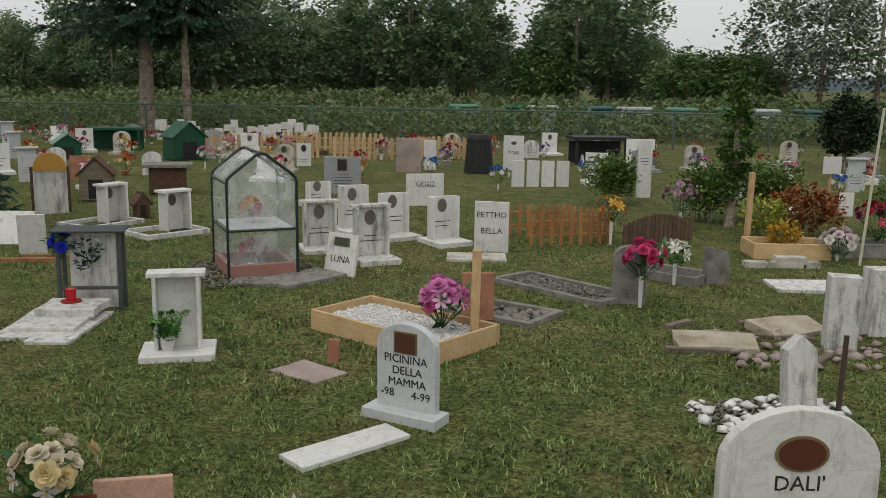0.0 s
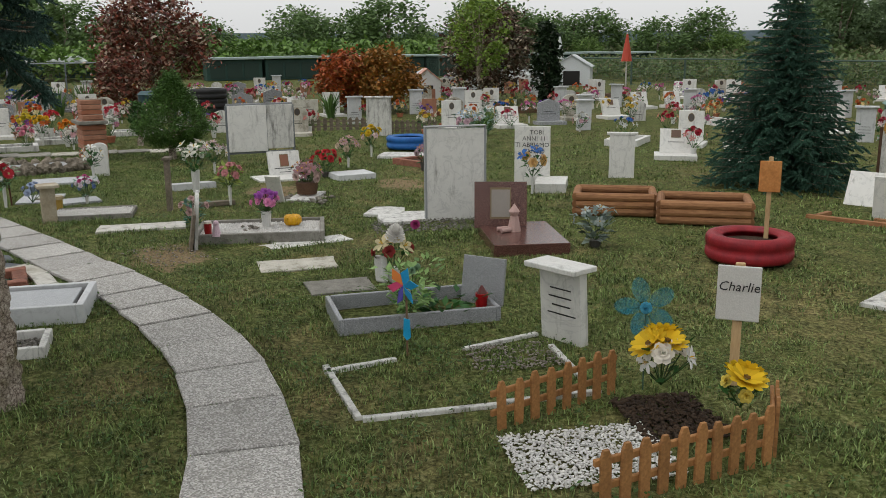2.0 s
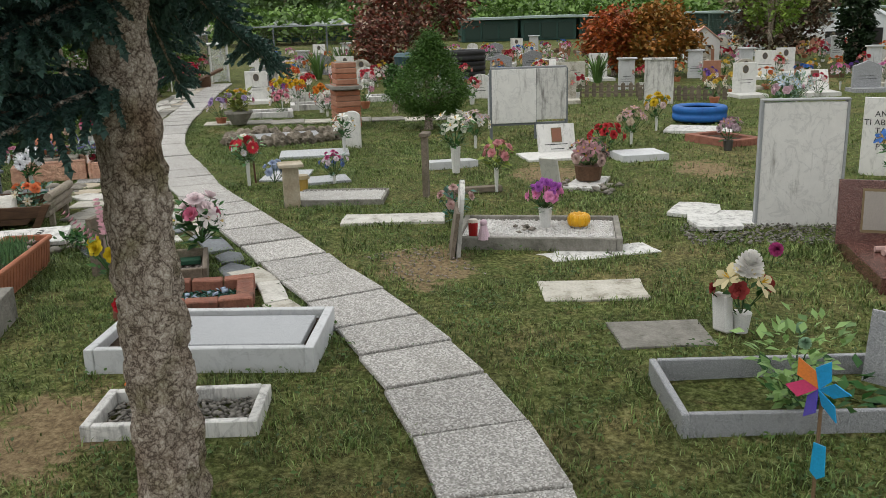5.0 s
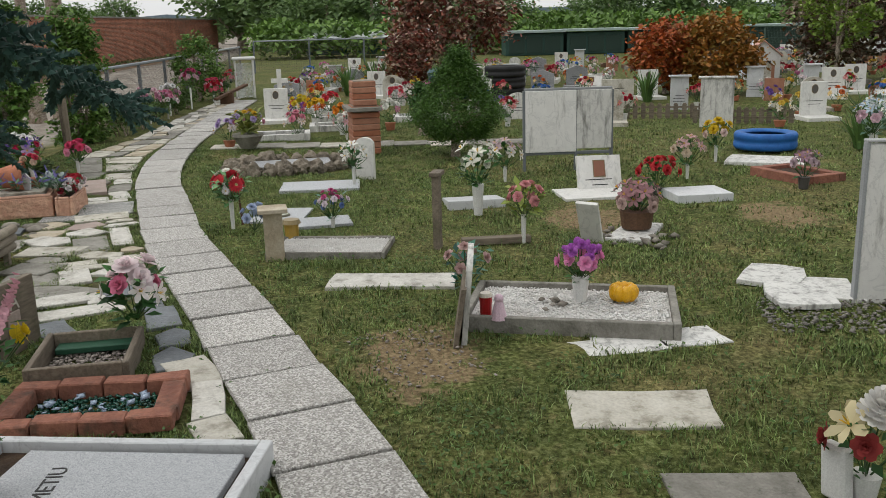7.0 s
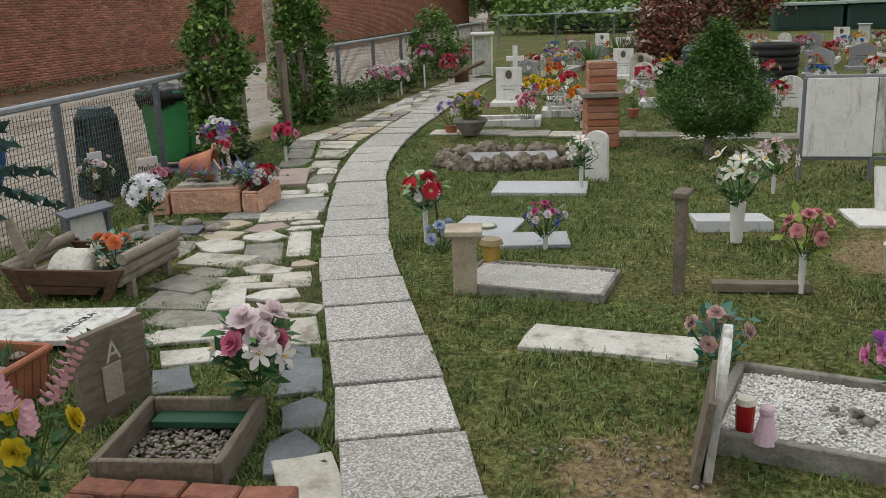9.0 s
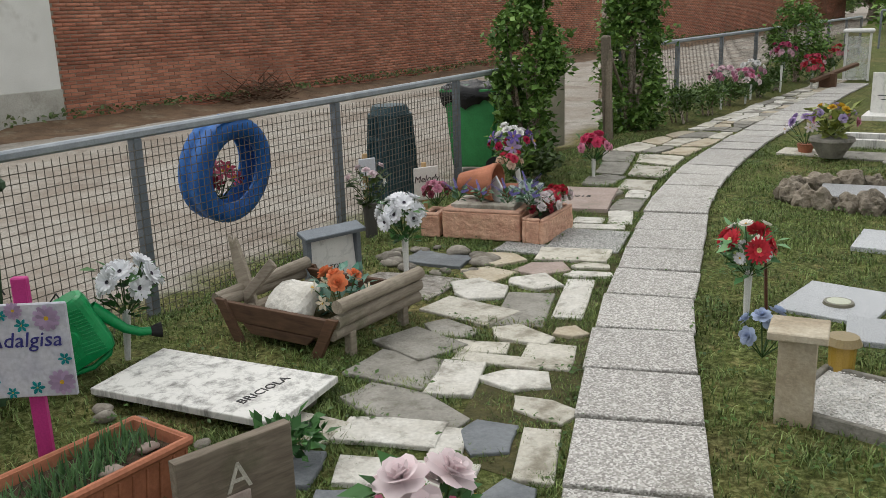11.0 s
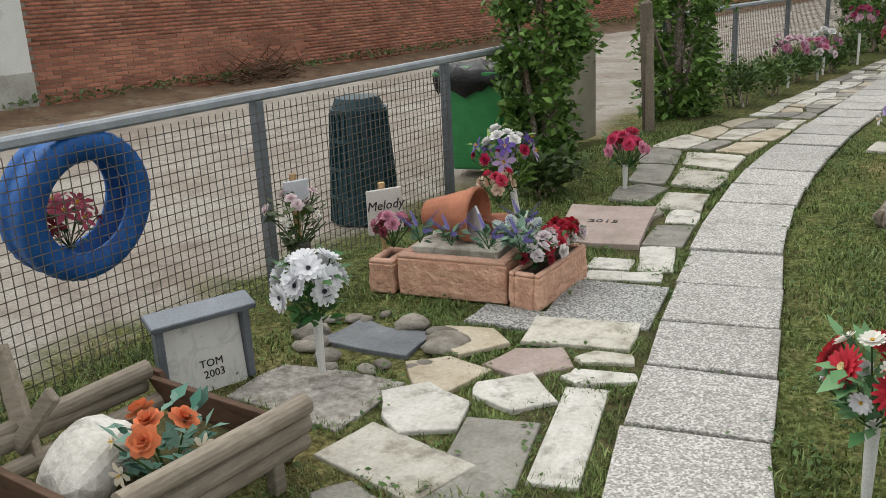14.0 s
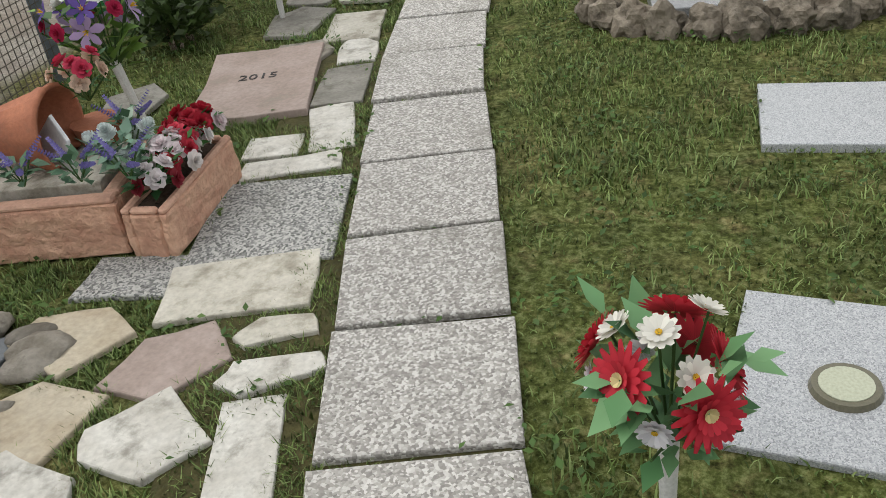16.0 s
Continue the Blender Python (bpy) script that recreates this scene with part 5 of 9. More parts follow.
# rough concrete grave and its neighbours
headstone(-1.12, 7.17, 0.27, 0.46, 12, "rough arched concrete headstone", CONCRETE, 0.09, "arch")
edged_grave("gravel_grave", -1.72, 7.38, 1.2, 0.5, 153, 0.035, 0.05, CONCRETE, "concrete-edged grave filled with grey gravel", True, GREY_GRAVEL, 900, 0.018)
bouquet(-1.0, 7.0, 0.52, 0.15, [("rose", "d94f86", 0.06, 9), ("rose", "b3305a", 0.05, 6)], "pink roses tied to the concrete headstone", "pipe", 50, 0.07)
headstone(-0.52, 8.25, 0.22, 0.33, 34, "rough slanted concrete headstone", CONCRETE, 0.07, "slant")
edged_grave("gravel_grave", -0.98, 8.3, 0.8, 0.4, 160, 0.07, 0.04, CONCRETE, "grey edged grave with gravel", True, GREY_GRAVEL, 500, 0.018)
bouquet(-0.85, 7.95, 0.4, 0.12, [("lily", "ecebe4", 0.07, 6)], "white lilies in a white holder", "pipe", 40, 0.07)
edged_grave("rock_grave", -1.95, 6.4, 0.8, 0.5, 165, 0.03, 0.06, CONCRETE, "small grave edged with cement and rocks", True, PEBBLE, 40, 0.06)
pf = thing("palisade", -1.29, 10.18, 0, "low weathered brown palisade with a curved top", "grave fence")
for i in range(16):
    u = i / 15
    part("pale", one_box(0.055, 0.02, 0.22 + 0.1 * math.sin(u * math.pi), (-0.32 + 0.64 * u, -0.3 + 0.6 * u, 0), 43), wood("dark_pale_wood", "75604d", "574533", 0.85, "4c4a36", True) if i == 0 else bpy.data.materials["dark_pale_wood"], pf)
bouquet(-1.75, 9.75, 0.55, 0.16, [("lily", "e0b04a", 0.07, 6), ("rose", "d9995a", 0.05, 3)], "orange-yellow lilies beside the palisade", "pipe", 30, 0.06)
bouquet(-1.15, 11.0, 0.62, 0.2, [("rose", "c9a9b4", 0.055, 9), ("rose", "9a7080", 0.05, 5)], "large faded pink bouquet", "pipe", 50, 0.07, PALE_SPRIG)
part("wooden_post", one_box(0.055, 0.055, 0.88, (0, 0, -0.05)), POST_WOOD, None, "", pose(-0.35, 10.17, 0, 0, 1, 25))
tagged(scene.objects["wooden_post"], "bare square wooden post in the lawn", "post")
edged_grave("planter_grave", 0.05, 9.95, 0.8, 0.45, 20, 0.15, 0.03, PINE_WOOD, "pine-edged bed with a yellow shrub", bed=SOIL)
shrub("yellow_shrub", 0.02, 9.98, 0.2, 0.2, 0.36, "small golden-yellow shrub in the pine bed", leafy("gold_leaves", "b98d1f", "8e7420", "d2a62e"), 600, 0.045)
shrub("orange_shrub", 0.25, 11.3, 0.5, 0.35, 0.62, "spreading orange-bronze shrub on the lawn", leafy("bronze_leaves", "8e4d23", "6e3a1c", "a9683a"), 1500, 0.06)
shrub("yellow_shrub", -0.2, 10.9, 0.3, 0.3, 0.5, "yellow-green shrub beside the pine bed", leafy("lime_leaves", "8f9a35", "6d7d2b", "b5a93d"), 900, 0.05)
for x, y, rx, h in ((-2.39, 13.3, 0.42, 0.78), (-0.95, 12.1, 0.48, 0.8), (-0.2, 12.6, 0.5, 0.85), (1.4, 12.0, 0.5, 0.75)):
    shrub("rosemary_bush", x, y, rx, rx * 0.9, h, "dense dark green rounded bush", leafy("bush_leaves", "566e30", "6d863d", "40562a"), 3200, 0.06, 0.3)
tree("climbing_shrub", -0.62, 11.8, 1.98, 0.35, 0.24, "tall narrow climbing shrub on a post", leafy("climber_leaves", "415c27", "577735", "2c431d"), clumps=60, per=40, leaf=0.07, category="shrub")
edged_grave("stone_grave", 0.85, 10.4, 0.8, 0.4, 25, 0.13, 0.05, CONCRETE, "cement trough grave with flowers", bed=SOIL)
bouquet(0.55, 9.8, 0.34, 0.17, [("rose", "e7d3d8", 0.06, 7), ("rose", "efeae2", 0.06, 5)], "white and pale pink roses in a bunch", "pipe", 40, 0.07)
bouquet(0.95, 10.4, 0.5, 0.24, [("rose", "a02a3a", 0.06, 8), ("rose", "7a3050", 0.05, 5), ("lily", "d05a78", 0.06, 4)], "dark red and purple flowers in the trough", "none", 60, 0.07, z=0.1)
stake_sign(0.67, 11.3, 0.58, 26, 0.18, 0.28, "white paper note on a stake", tint("e4e2dc"))
stake_sign(0.53, 12.3, 0.92, 26, 0.24, 0.22, "white paper notes on a stake", tint("dcd6d2"))
part("thin_pole", one_cone(0.014, 0.012, 1.55, n=8), tint("cfc9b2"), None, "", pose(0.75, 9.65, 0, 0, 3, 0))
tagged(scene.objects["thin_pole"], "tall thin cream-coloured pole", "pole")
plaque("grave_slab", 0.35, 8.45, 0.85, 0.42, 20, 0.025, MARBLE_OLD, "old white stone slab with moss", rough=0.02)
for dx, l, dz in ((-0.3, 0.26, 0), (-0.05, 0.34, 0.0), (0.2, 0.14, 0.0), (0.0, 0.3, 0.05)):
    plaque("stone_block", 0.1 + dx, 9.3 + dx * 0.4, l, 0.13, 20, 0.05, CREAM, "loose cream stone block in the grass", z=dz, rough=0.006, category="stone", group="loose blocks")
headstone(0.42, 6.42, 0.2, 0.5, 10, "square weathered stone pillar", MARBLE_OLD, 0.14)
headstone(0.7, 6.92, 0.22, 0.48, 24, "square weathered stone pillar", MARBLE_OLD, 0.16)
plaque("stone_block", -0.36, 6.22, 0.54, 0.4, 15, 0.035, OCHRE_STONE, "thick pinkish stone slab, broken", rough=0.03, category="stone", group="broken slabs")
plaque("stone_block", 0.12, 6.75, 0.5, 0.3, 40, 0.045, OCHRE_STONE, "broken stained slab tilted on rubble", rough=0.04, tilt=7, category="stone", group="broken slabs")
for x, y, l, a in ((-0.1, 6.5, 0.75, 8), (-0.66, 6.6, 0.26, 60), (0.3, 6.05, 0.4, 70), (-0.1, 6.95, 0.42, 48), (-0.42, 5.98, 0.5, 15)):
    plaque("timber", x, y, l, 0.06, a, 0.03, OLD_WOOD, "rotten timber lying in the grass", category="timber", group="rotten timbers")
pb = thing("rubble", 0.2, 6.3, 20, "rubble and bits of tile round the broken grave", "rubble")
pebbles("rubble_stones", 1.1, 0.9, 60, 0.05, PINK_STONE, pb)
headstone(0.16, 5.05, 0.17, 0.4, 28, "narrow slanted old marble stone", MARBLE_OLD, 0.09, "gable", lean=8)
part("iron_pipe", one_cone(0.014, 0.014, 0.45, n=8), tint("4d3f35"), None, "", pose(0.36, 5.07, -0.02, 0, 1, 0))
tagged(scene.objects["iron_pipe"], "rusty brown iron pipe stuck in the ground", "pipe")
pb = thing("pebble_bed", 0.02, 4.9, 30, "white stones round a small marble grave", "gravel")
pebbles("white_stones", 0.85, 0.45, 70, 0.045, WHITE_GRAVEL, pb)
pebbles("small_gravel", 0.8, 0.4, 500, 0.016, GREY_GRAVEL, pb)
bare(0.02, 4.9, 0.8, 0.4, 30)

# ---- the fence-side strip ----
def wheelie_bin(x, y, a, body, label, bag=False, h=1.0):
    """A two-wheeled bin: tapered ribbed body, rim, domed lid, handle, wheels."""
    e = thing("wheelie_bin", x, y, a, label, "bin", "wheeled bins")
    bm = bmesh.new()
    ring = []
    for z, w, d in ((0.06, 0.4, 0.42), (h * 0.8, 0.5, 0.54), (h * 0.86, 0.5, 0.54)):
        ring.append([bm.verts.new((sx * w / 2, sy * d / 2, z)) for sx, sy in ((-1, -1), (1, -1), (1, 1), (-1, 1))])
    for lo, hi in zip(ring, ring[1:]):
        for i in range(4):
            bm.faces.new((lo[i], lo[(i + 1) % 4], hi[(i + 1) % 4], hi[i]))
    bm.faces.new(ring[0][::-1])
    bmesh.ops.bevel(bm, geom=list(bm.edges), offset=0.02, segments=2, affect="EDGES")
    part("body", bm, body, e)
    part("rim", one_box(0.58, 0.62, 0.05, (0, 0, h * 0.86), bevel=0.015), body, e)
    bm = one_box(0.56, 0.6, 0.07, (0, 0.0, h * 0.91), bevel=0.03)
    box(bm, 0.4, 0.42, 0.04, (0, 0, h * 0.97), bevel=0.018)
    if not bag:
        part("lid", bm, body, e)
        part("handle", one_box(0.09, 0.035, 0.06, (0.1, -0.24, h * 0.97), bevel=0.012), body, e)
    else:
        bm.free()
        n, v = 40, []
        rings = ((0.3, 0.72), (0.33, 0.79), (0.335, 0.86), (0.31, 0.93), (0.26, 0.95), (0.2, 0.9), (0.08, 0.86))
        for j, (rr, zz) in enumerate(rings):
            for i in range(n):
                t = i * math.tau / n
                c, q = math.cos(t), math.sin(t)
                k = rr / max(abs(c), abs(q)) ** 0.8 + 0.03 * noise.noise((c * 5, q * 5, j * 0.9)) + 0.014 * noise.noise((c * 14, q * 14, j))
                v.append((k * c * 0.93, k * q, h * zz + 0.07 * noise.noise((c * 3, q * 3, j * 0.5 + 8)) * (1.6 if j == 0 else 0.7)))
        f = [(j * n + i, j * n + (i + 1) % n, (j + 1) * n + (i + 1) % n, (j + 1) * n + i) for j in range(len(rings) - 1) for i in range(n)]
        part("bin_bag", raw("bin_bag", v, f, True), surface("black_bag", "17181a", "0d0d0f", 20, 0.25, 0.5, 30), e, "black plastic bag hanging over the rim")
    for sx in (-1, 1):
        part("wheel", one_cone(0.09, 0.09, 0.04, (sx * 0.24, 0.24, 0.09), 0, 90, 0, 16), BLACK_RUBBER, e)
    part("axle", one_cone(0.01, 0.01, 0.5, (-0.25, 0.24, 0.09), 0, 90, 0, 8), STEEL, e)
    return e


GREEN_BIN = surface("green_bin_plastic", "3f5a3f", "354c36", 8, 0.5, 0.1, 90, "5a6a55", 5, 0.62)
b = wheelie_bin(-8.48, -3.45, 158, GREEN_BIN, "dark green wheelie bin plastered with taped paper notices", h=1.06)
for w, hh, z, mat, lab in ((0.4, 0.44, 0.36, tint("cfd3d6"), "white taped paper notice"), (0.42, 0.1, 0.3, tint("b5793f"), "brown cardboard strip"), (0.1, 0.2, 0.52, tint("b5793f"), "brown cardboard patch")):
    part("notice", one_box(w, 0.006, hh, (0.0 if w > 0.2 else 0.14, -0.262 - (0.006 if w < 0.2 else 0), z), 0, 3), mat, b, lab)
lettering("VA ACQUA\nEMPRE\nNNAFFIARE\nTE\nRIFIUTI", 0.062, tint("2f5f96"), b, pose(-0.02, -0.284, 0.7, 87, 0, 0), "blue handwritten notice", shear=0.15)
wheelie_bin(-14.75, -4.98, 20, surface("bright_green_bin", "3f9456", "358249", 8, 0.5, 0.1, 90), "bright green wheelie bin with a black bag", True, h=0.95)


def compost_bin(x, y, r, h):
    e = thing("compost_bin", x, y, 0, "dark blue-green slatted compost bin behind the fence", "compost bin")
    mat = surface("bin_teal", "24474f", "1b363e", 10, 0.5, 0.1, 90)
    for k in range(4):
        part("body_ring", one_cone(r * (1.12 - 0.07 * k), r * (1.07 - 0.07 * k), h / 4.4, (0, 0, k * h / 4.4), n=28), mat, e)
        part("band", one_cone(r * (1.14 - 0.07 * k), r * (1.14 - 0.07 * k), 0.025, (0, 0, (k + 0.9) * h / 4.4), n=28), mat, e)
    for i in range(28):
        t = i * math.tau / 28
        part("rib", one_box(0.022, 0.013, h * 0.88, (r * 1.12 * math.cos(t), r * 1.12 * math.sin(t), 0.0), math.degrees(t), 0, -3.6, 0), mat, e)
    part("lid", one_cone(r * 0.86, r * 0.72, h * 0.09, (0, 0, h * 0.91), n=20), mat, e)


compost_bin(-13.15, -4.85, 0.21, 0.84)

t = thing("tyre_planter", -10.72, -4.2, 0, "blue painted car tyre hung on the fence as a planter", "tyre", z=0.56)
part("tyre", tyre_mesh(0.335, 0.1, 0.2), BLUE_RUBBER, t, "", pose(0, -0.06, 0, 82, 0, 5.5))
bouquet(-10.64, -4.24, 0.26, 0.12, [("lily", "b9546c", 0.07, 7), ("lily", "8e3a48", 0.06, 4)], "red and pink lilies planted in the blue tyre", "none", 30, 0.06, z=0.34)

# pink sign on a stake and its terracotta trough
e = stake_sign(-8.38, -2.62, 0.7, 128, 0.29, 0.32, "hand-painted flowered name board on a pink stake", surface("flowered_board", "cfd0d6", "b9bac6", 14, 0.7, 0.1, 60), tint("b8327d"), "Adalgisa", 0.072, tint("2e2f78"), bottom=0.3, post_w=0.05)
bd = [o for o in e.children if o.name.startswith("board")][0]
for ox, oz, col, s in ((-0.12, 0.56, "1d8f93", 0.026), (-0.06, 0.585, "1d8f93", 0.022), (0.0, 0.55, "1d8f93", 0.026), (0.12, 0.43, "1d8f93", 0.024), (0.02, 0.335, "1d8f93", 0.026), (-0.12, 0.36, "1d8f93", 0.028), (-0.06, 0.32, "1d8f93", 0.022), (0.08, 0.57, "b9a2c0", 0.045), (-0.02, 0.6, "b9a2c0", 0.03), (0.1, 0.35, "b9a2c0", 0.045), (-0.11, 0.49, "b9a2c0", 0.03)):
    part("painted_flower" if col != "1d8f93" else "painted_heart", bloom_mesh("daisy" if col != "1d8f93" else "lily", col), None, bd, "", pose(ox, -0.018, oz, 90, 0, 0) @ Matrix.Diagonal((s, s, 0.004, 1)))


def trough(x, y, a, l, w, h, label, mat):
    """A moulded window trough: tapering ribbed walls, rolled lip, soil."""
    e = thing("trough", x, y, a, label, "planter", "planters")
    taper = 0.03
    for ln, off, rz in ((l, w / 2, 0), (l, w / 2, 180), (w, l / 2, 90), (w, l / 2, -90)):
        side = pose(0, 0, 0, 0, 0, rz)
        wall = outline([(-ln / 2 + taper, 0), (ln / 2 - taper, 0), (ln / 2, h), (-ln / 2, h)], 0.014, 0.002)
        part("wall", wall, mat, e, "", side @ pose(0, -off + taper + 0.014, 0, 90 + math.degrees(math.atan2(taper, h)), 0, 0))
        for i in range(int(ln / 0.05) - 1):
            part("rib", one_box(0.009, 0.008, h * 0.74, ((i + 1.5) * 0.05 - ln / 2 + 0.01, 0, 0.015), bevel=0.002), mat, e, "", side @ pose(0, -off + taper, 0, math.degrees(math.atan2(taper, h)), 0, 0))
        part("lip", one_box(ln + 0.016, 0.026, 0.03, (0, -off, h - 0.028), bevel=0.009), mat, e, "", side)
    part("soil", one_box(l - 0.05, w - 0.05, 0.02, (0, 0, h - 0.055), bevel=0), SOIL, e)
    bare(x, y, l - 2 * taper, w - 2 * taper, a)
    return e


trough(-8.13, -2.25, 0, 0.9, 0.28, 0.2, "long terracotta trough with spiky greenery and pebbles", TERRACOTTA)
STONECROP = leafy("stonecrop_leaves", "4e7046", "668a58", "36543a")
for dx in (-0.3, -0.1, 0.1, 0.3):
    e = thing("spiky_plant", -8.13 + dx, -2.25 + random.uniform(-0.03, 0.03), 0, "tuft of spiky green leaves in the trough", "plant", "plants in the trough", z=0.15)
    n = 230
    az, at = np.random.uniform(0, math.tau, n), np.stack([np.random.uniform(-0.1, 0.1, n), np.random.uniform(-0.09, 0.09, n), np.zeros(n)], 1)
    v, f = scatter([(0, -0.05, 0), (0, 0.05, 0), (0.55, 0.035, 0.02), (0.55, -0.035, 0.02), (1, 0, 0.1)], [(0, 1, 2), (0, 2, 3), (3, 2, 4)], at, turns(np.zeros(n), np.random.uniform(-1.5, -0.6, n), az), np.random.uniform(0.05, 0.1, n))
    part("leaves", raw("leaves", v, f), STONECROP, e)
for dx, dy in ((-0.36, 0.05), (-0.2, 0.08), (0.2, -0.06)):
    tagged(part("pebble", lump(0.028), PINK_STONE, None, "", pose(-8.13 + dx, -2.25 + dy, 0.175)), "small pinkish pebble lying in the trough", "stone", "pebbles in the trough")

e = headstone(-8.42, -1.72, 0.36, 0.36, 168, "weathered grey-brown wooden board standing as a headstone", OLD_WOOD, 0.035, words="A", size=0.12, words_z=0.6, ink=CREAM)
part("patch", one_box(0.1, 0.008, 0.15, (-0.02, -0.022, 0.06)), PINK_STONE, e, "pale pink stone tablet")
e = edged_grave("wood_framed_grave", -8.14, -1.27, 0.52, 0.46, 8, 0.1, 0.03, OLD_WOOD, "old plank frame with pale gravel", True, MIX_GRAVEL, 700, 0.013)
part("green_strip", one_box(0.12, 0.36, 0.03, (-0.2, 0, 0.02)), tint("1f4d38"), e, "dark green plastic strip")
bouquet(-8.46, -1.12, 0.42, 0.15, [("rose", "f4e4e6", 0.075, 5), ("rose", "d97b98", 0.055, 3), ("lily", "f1ece8", 0.07, 4)], "pale pink and white peonies with big leaves", "none", 70, 0.09)
e = thing("brick_grave", -7.60, -1.07, 4, "grave edged with old red bricks, filled with green glass", "grave", "edged graves")
for x0, y0, rz, count, ln in ((-0.2, -0.37, 90, 4, 0.74), (0.2, -0.37, 90, 4, 0.74), (-0.145, -0.32, 0, 1, 0.29), (-0.145, 0.32, 0, 1, 0.29)):
    for i in range(count):
        u = (i + 0.5) * ln / count
        px, py = (x0, y0 + u) if rz else (x0 + u, y0)
        bm = one_box(ln / count - 0.006, 0.1, 0.07, (0, 0, 0), bevel=0.007)
        for v in bm.verts:
            v.co += Vector((noise.noise(v.co * 30 + Vector((i, x0 * 9, y0))), noise.noise(v.co * 30 + Vector((3, i, y0 * 7))), noise.noise(v.co * 30))) * 0.008
        part("brick", bm, OLD_BRICK, e, "", pose(px, py, -0.012 + random.uniform(0, 0.012), random.uniform(-2, 2), random.uniform(-2, 2), rz + random.uniform(-2, 2)))
pebbles("glass_gravel", 0.28, 0.52, 500, 0.014, GLASSY, e)
bare(-7.60, -1.07, 0.48, 0.8, 4)
pebbles("glass_nuggets", 0.26, 0.46, 30, 0.02, tint("9fb0c4", 0.2), e, 0.02, 0.4)
bouquet(-7.62, -1.47, 0.44, 0.14, [("spike", "cfa0aa", 0.12, 5), ("rose", "d9c02c", 0.05, 5)], "pale pink gladioli and yellow roses", "none", 50, 0.06)
e = edged_grave("marble_tomb", -6.82, -0.80, 0.58, 1.06, -8, 0.105, 0.045, MARBLE_GREY, "grey marble kerbed tomb with an inscribed cover", bed=SOIL)
c = part("cover", one_box(0.4, 0.8, 0.04, (-0.01, 0.05, 0.05)), PALE_GRANITE, e, "inscribed marble cover slab")
lettering("METIU", 0.085, LETTER, c, pose(0.03, -0.12, 0.0905, 0, 0, 188))
e = edged_grave("white_edged_grave", -6.06, -0.84, 0.36, 0.68, -4, 0.05, 0.04, MARBLE_OLD, "small white marble kerb filled with brown gravel", True, GREY_GRAVEL, 500, 0.016)
bouquet(-6.05, -0.98, 0.2, 0.06, [("rose", "e07a2c", 0.03, 3), ("rose", "d9d6ea", 0.03, 3)], "tiny orange and white posy", "jar", 10, 0.03)
bouquet(-6.75, -1.15, 0.26, 0.08, [("rose", "c22a36", 0.04, 6)], "small bunch of red flowers", "dark", 30, 0.05, z=0.1)
plaque("grave_slab", -5.98, -1.88, 0.68, 0.36, 8, 0.09, MARBLE, "thick white marble slab on blocks")
edged_grave("stone_grave", -6.66, -2.24, 0.5, 0.44, 2, 0.12, 0.05, MARBLE_OLD, "stone-edged grave with grey gravel", True, GREY_GRAVEL, 400, 0.015)
plaque("stone_bench", -7.22, -2.16, 0.52, 0.42, 4, 0.17, CONCRETE, "thick grey stone slab beside the trough", category="stone")
shrub("wild_greens", -8.9, -2.0, 0.15, 0.2, 0.14, "tuft of wild leaves between stones", SPRIG, 160, 0.05, 0.2, "plant")

# inscribed marble slab on stones
plaque("grave_slab", -9.13, -2.64, 0.9, 0.43, 100, 0.008, MARBLE_OLD, "large white marble slab raised on stones", z=0.056, words="BRICIOLA", size=0.06, turn=80, tilt=2, off=0.26)
pb = thing("stone_border", -9.0, -2.6, 100, "rounded field stones under and round the slab", "stones")
for i in range(17):
    u = i / 17 * math.tau
    r = random.uniform(0.022, 0.05)
    part("stone", lump(r), PEBBLE, pb, "", pose(0.47 * math.cos(u) + random.uniform(-.06, .06), 0.25 * math.sin(u) + random.uniform(-.05, .05), r * 0.25, 0, 0, random.uniform(0, 180)))

# green watering can lying on its side against a rack
CAN = surface("green_can_plastic", "159a58", "0f8a4b", 10, 0.35, 0.08, 90)


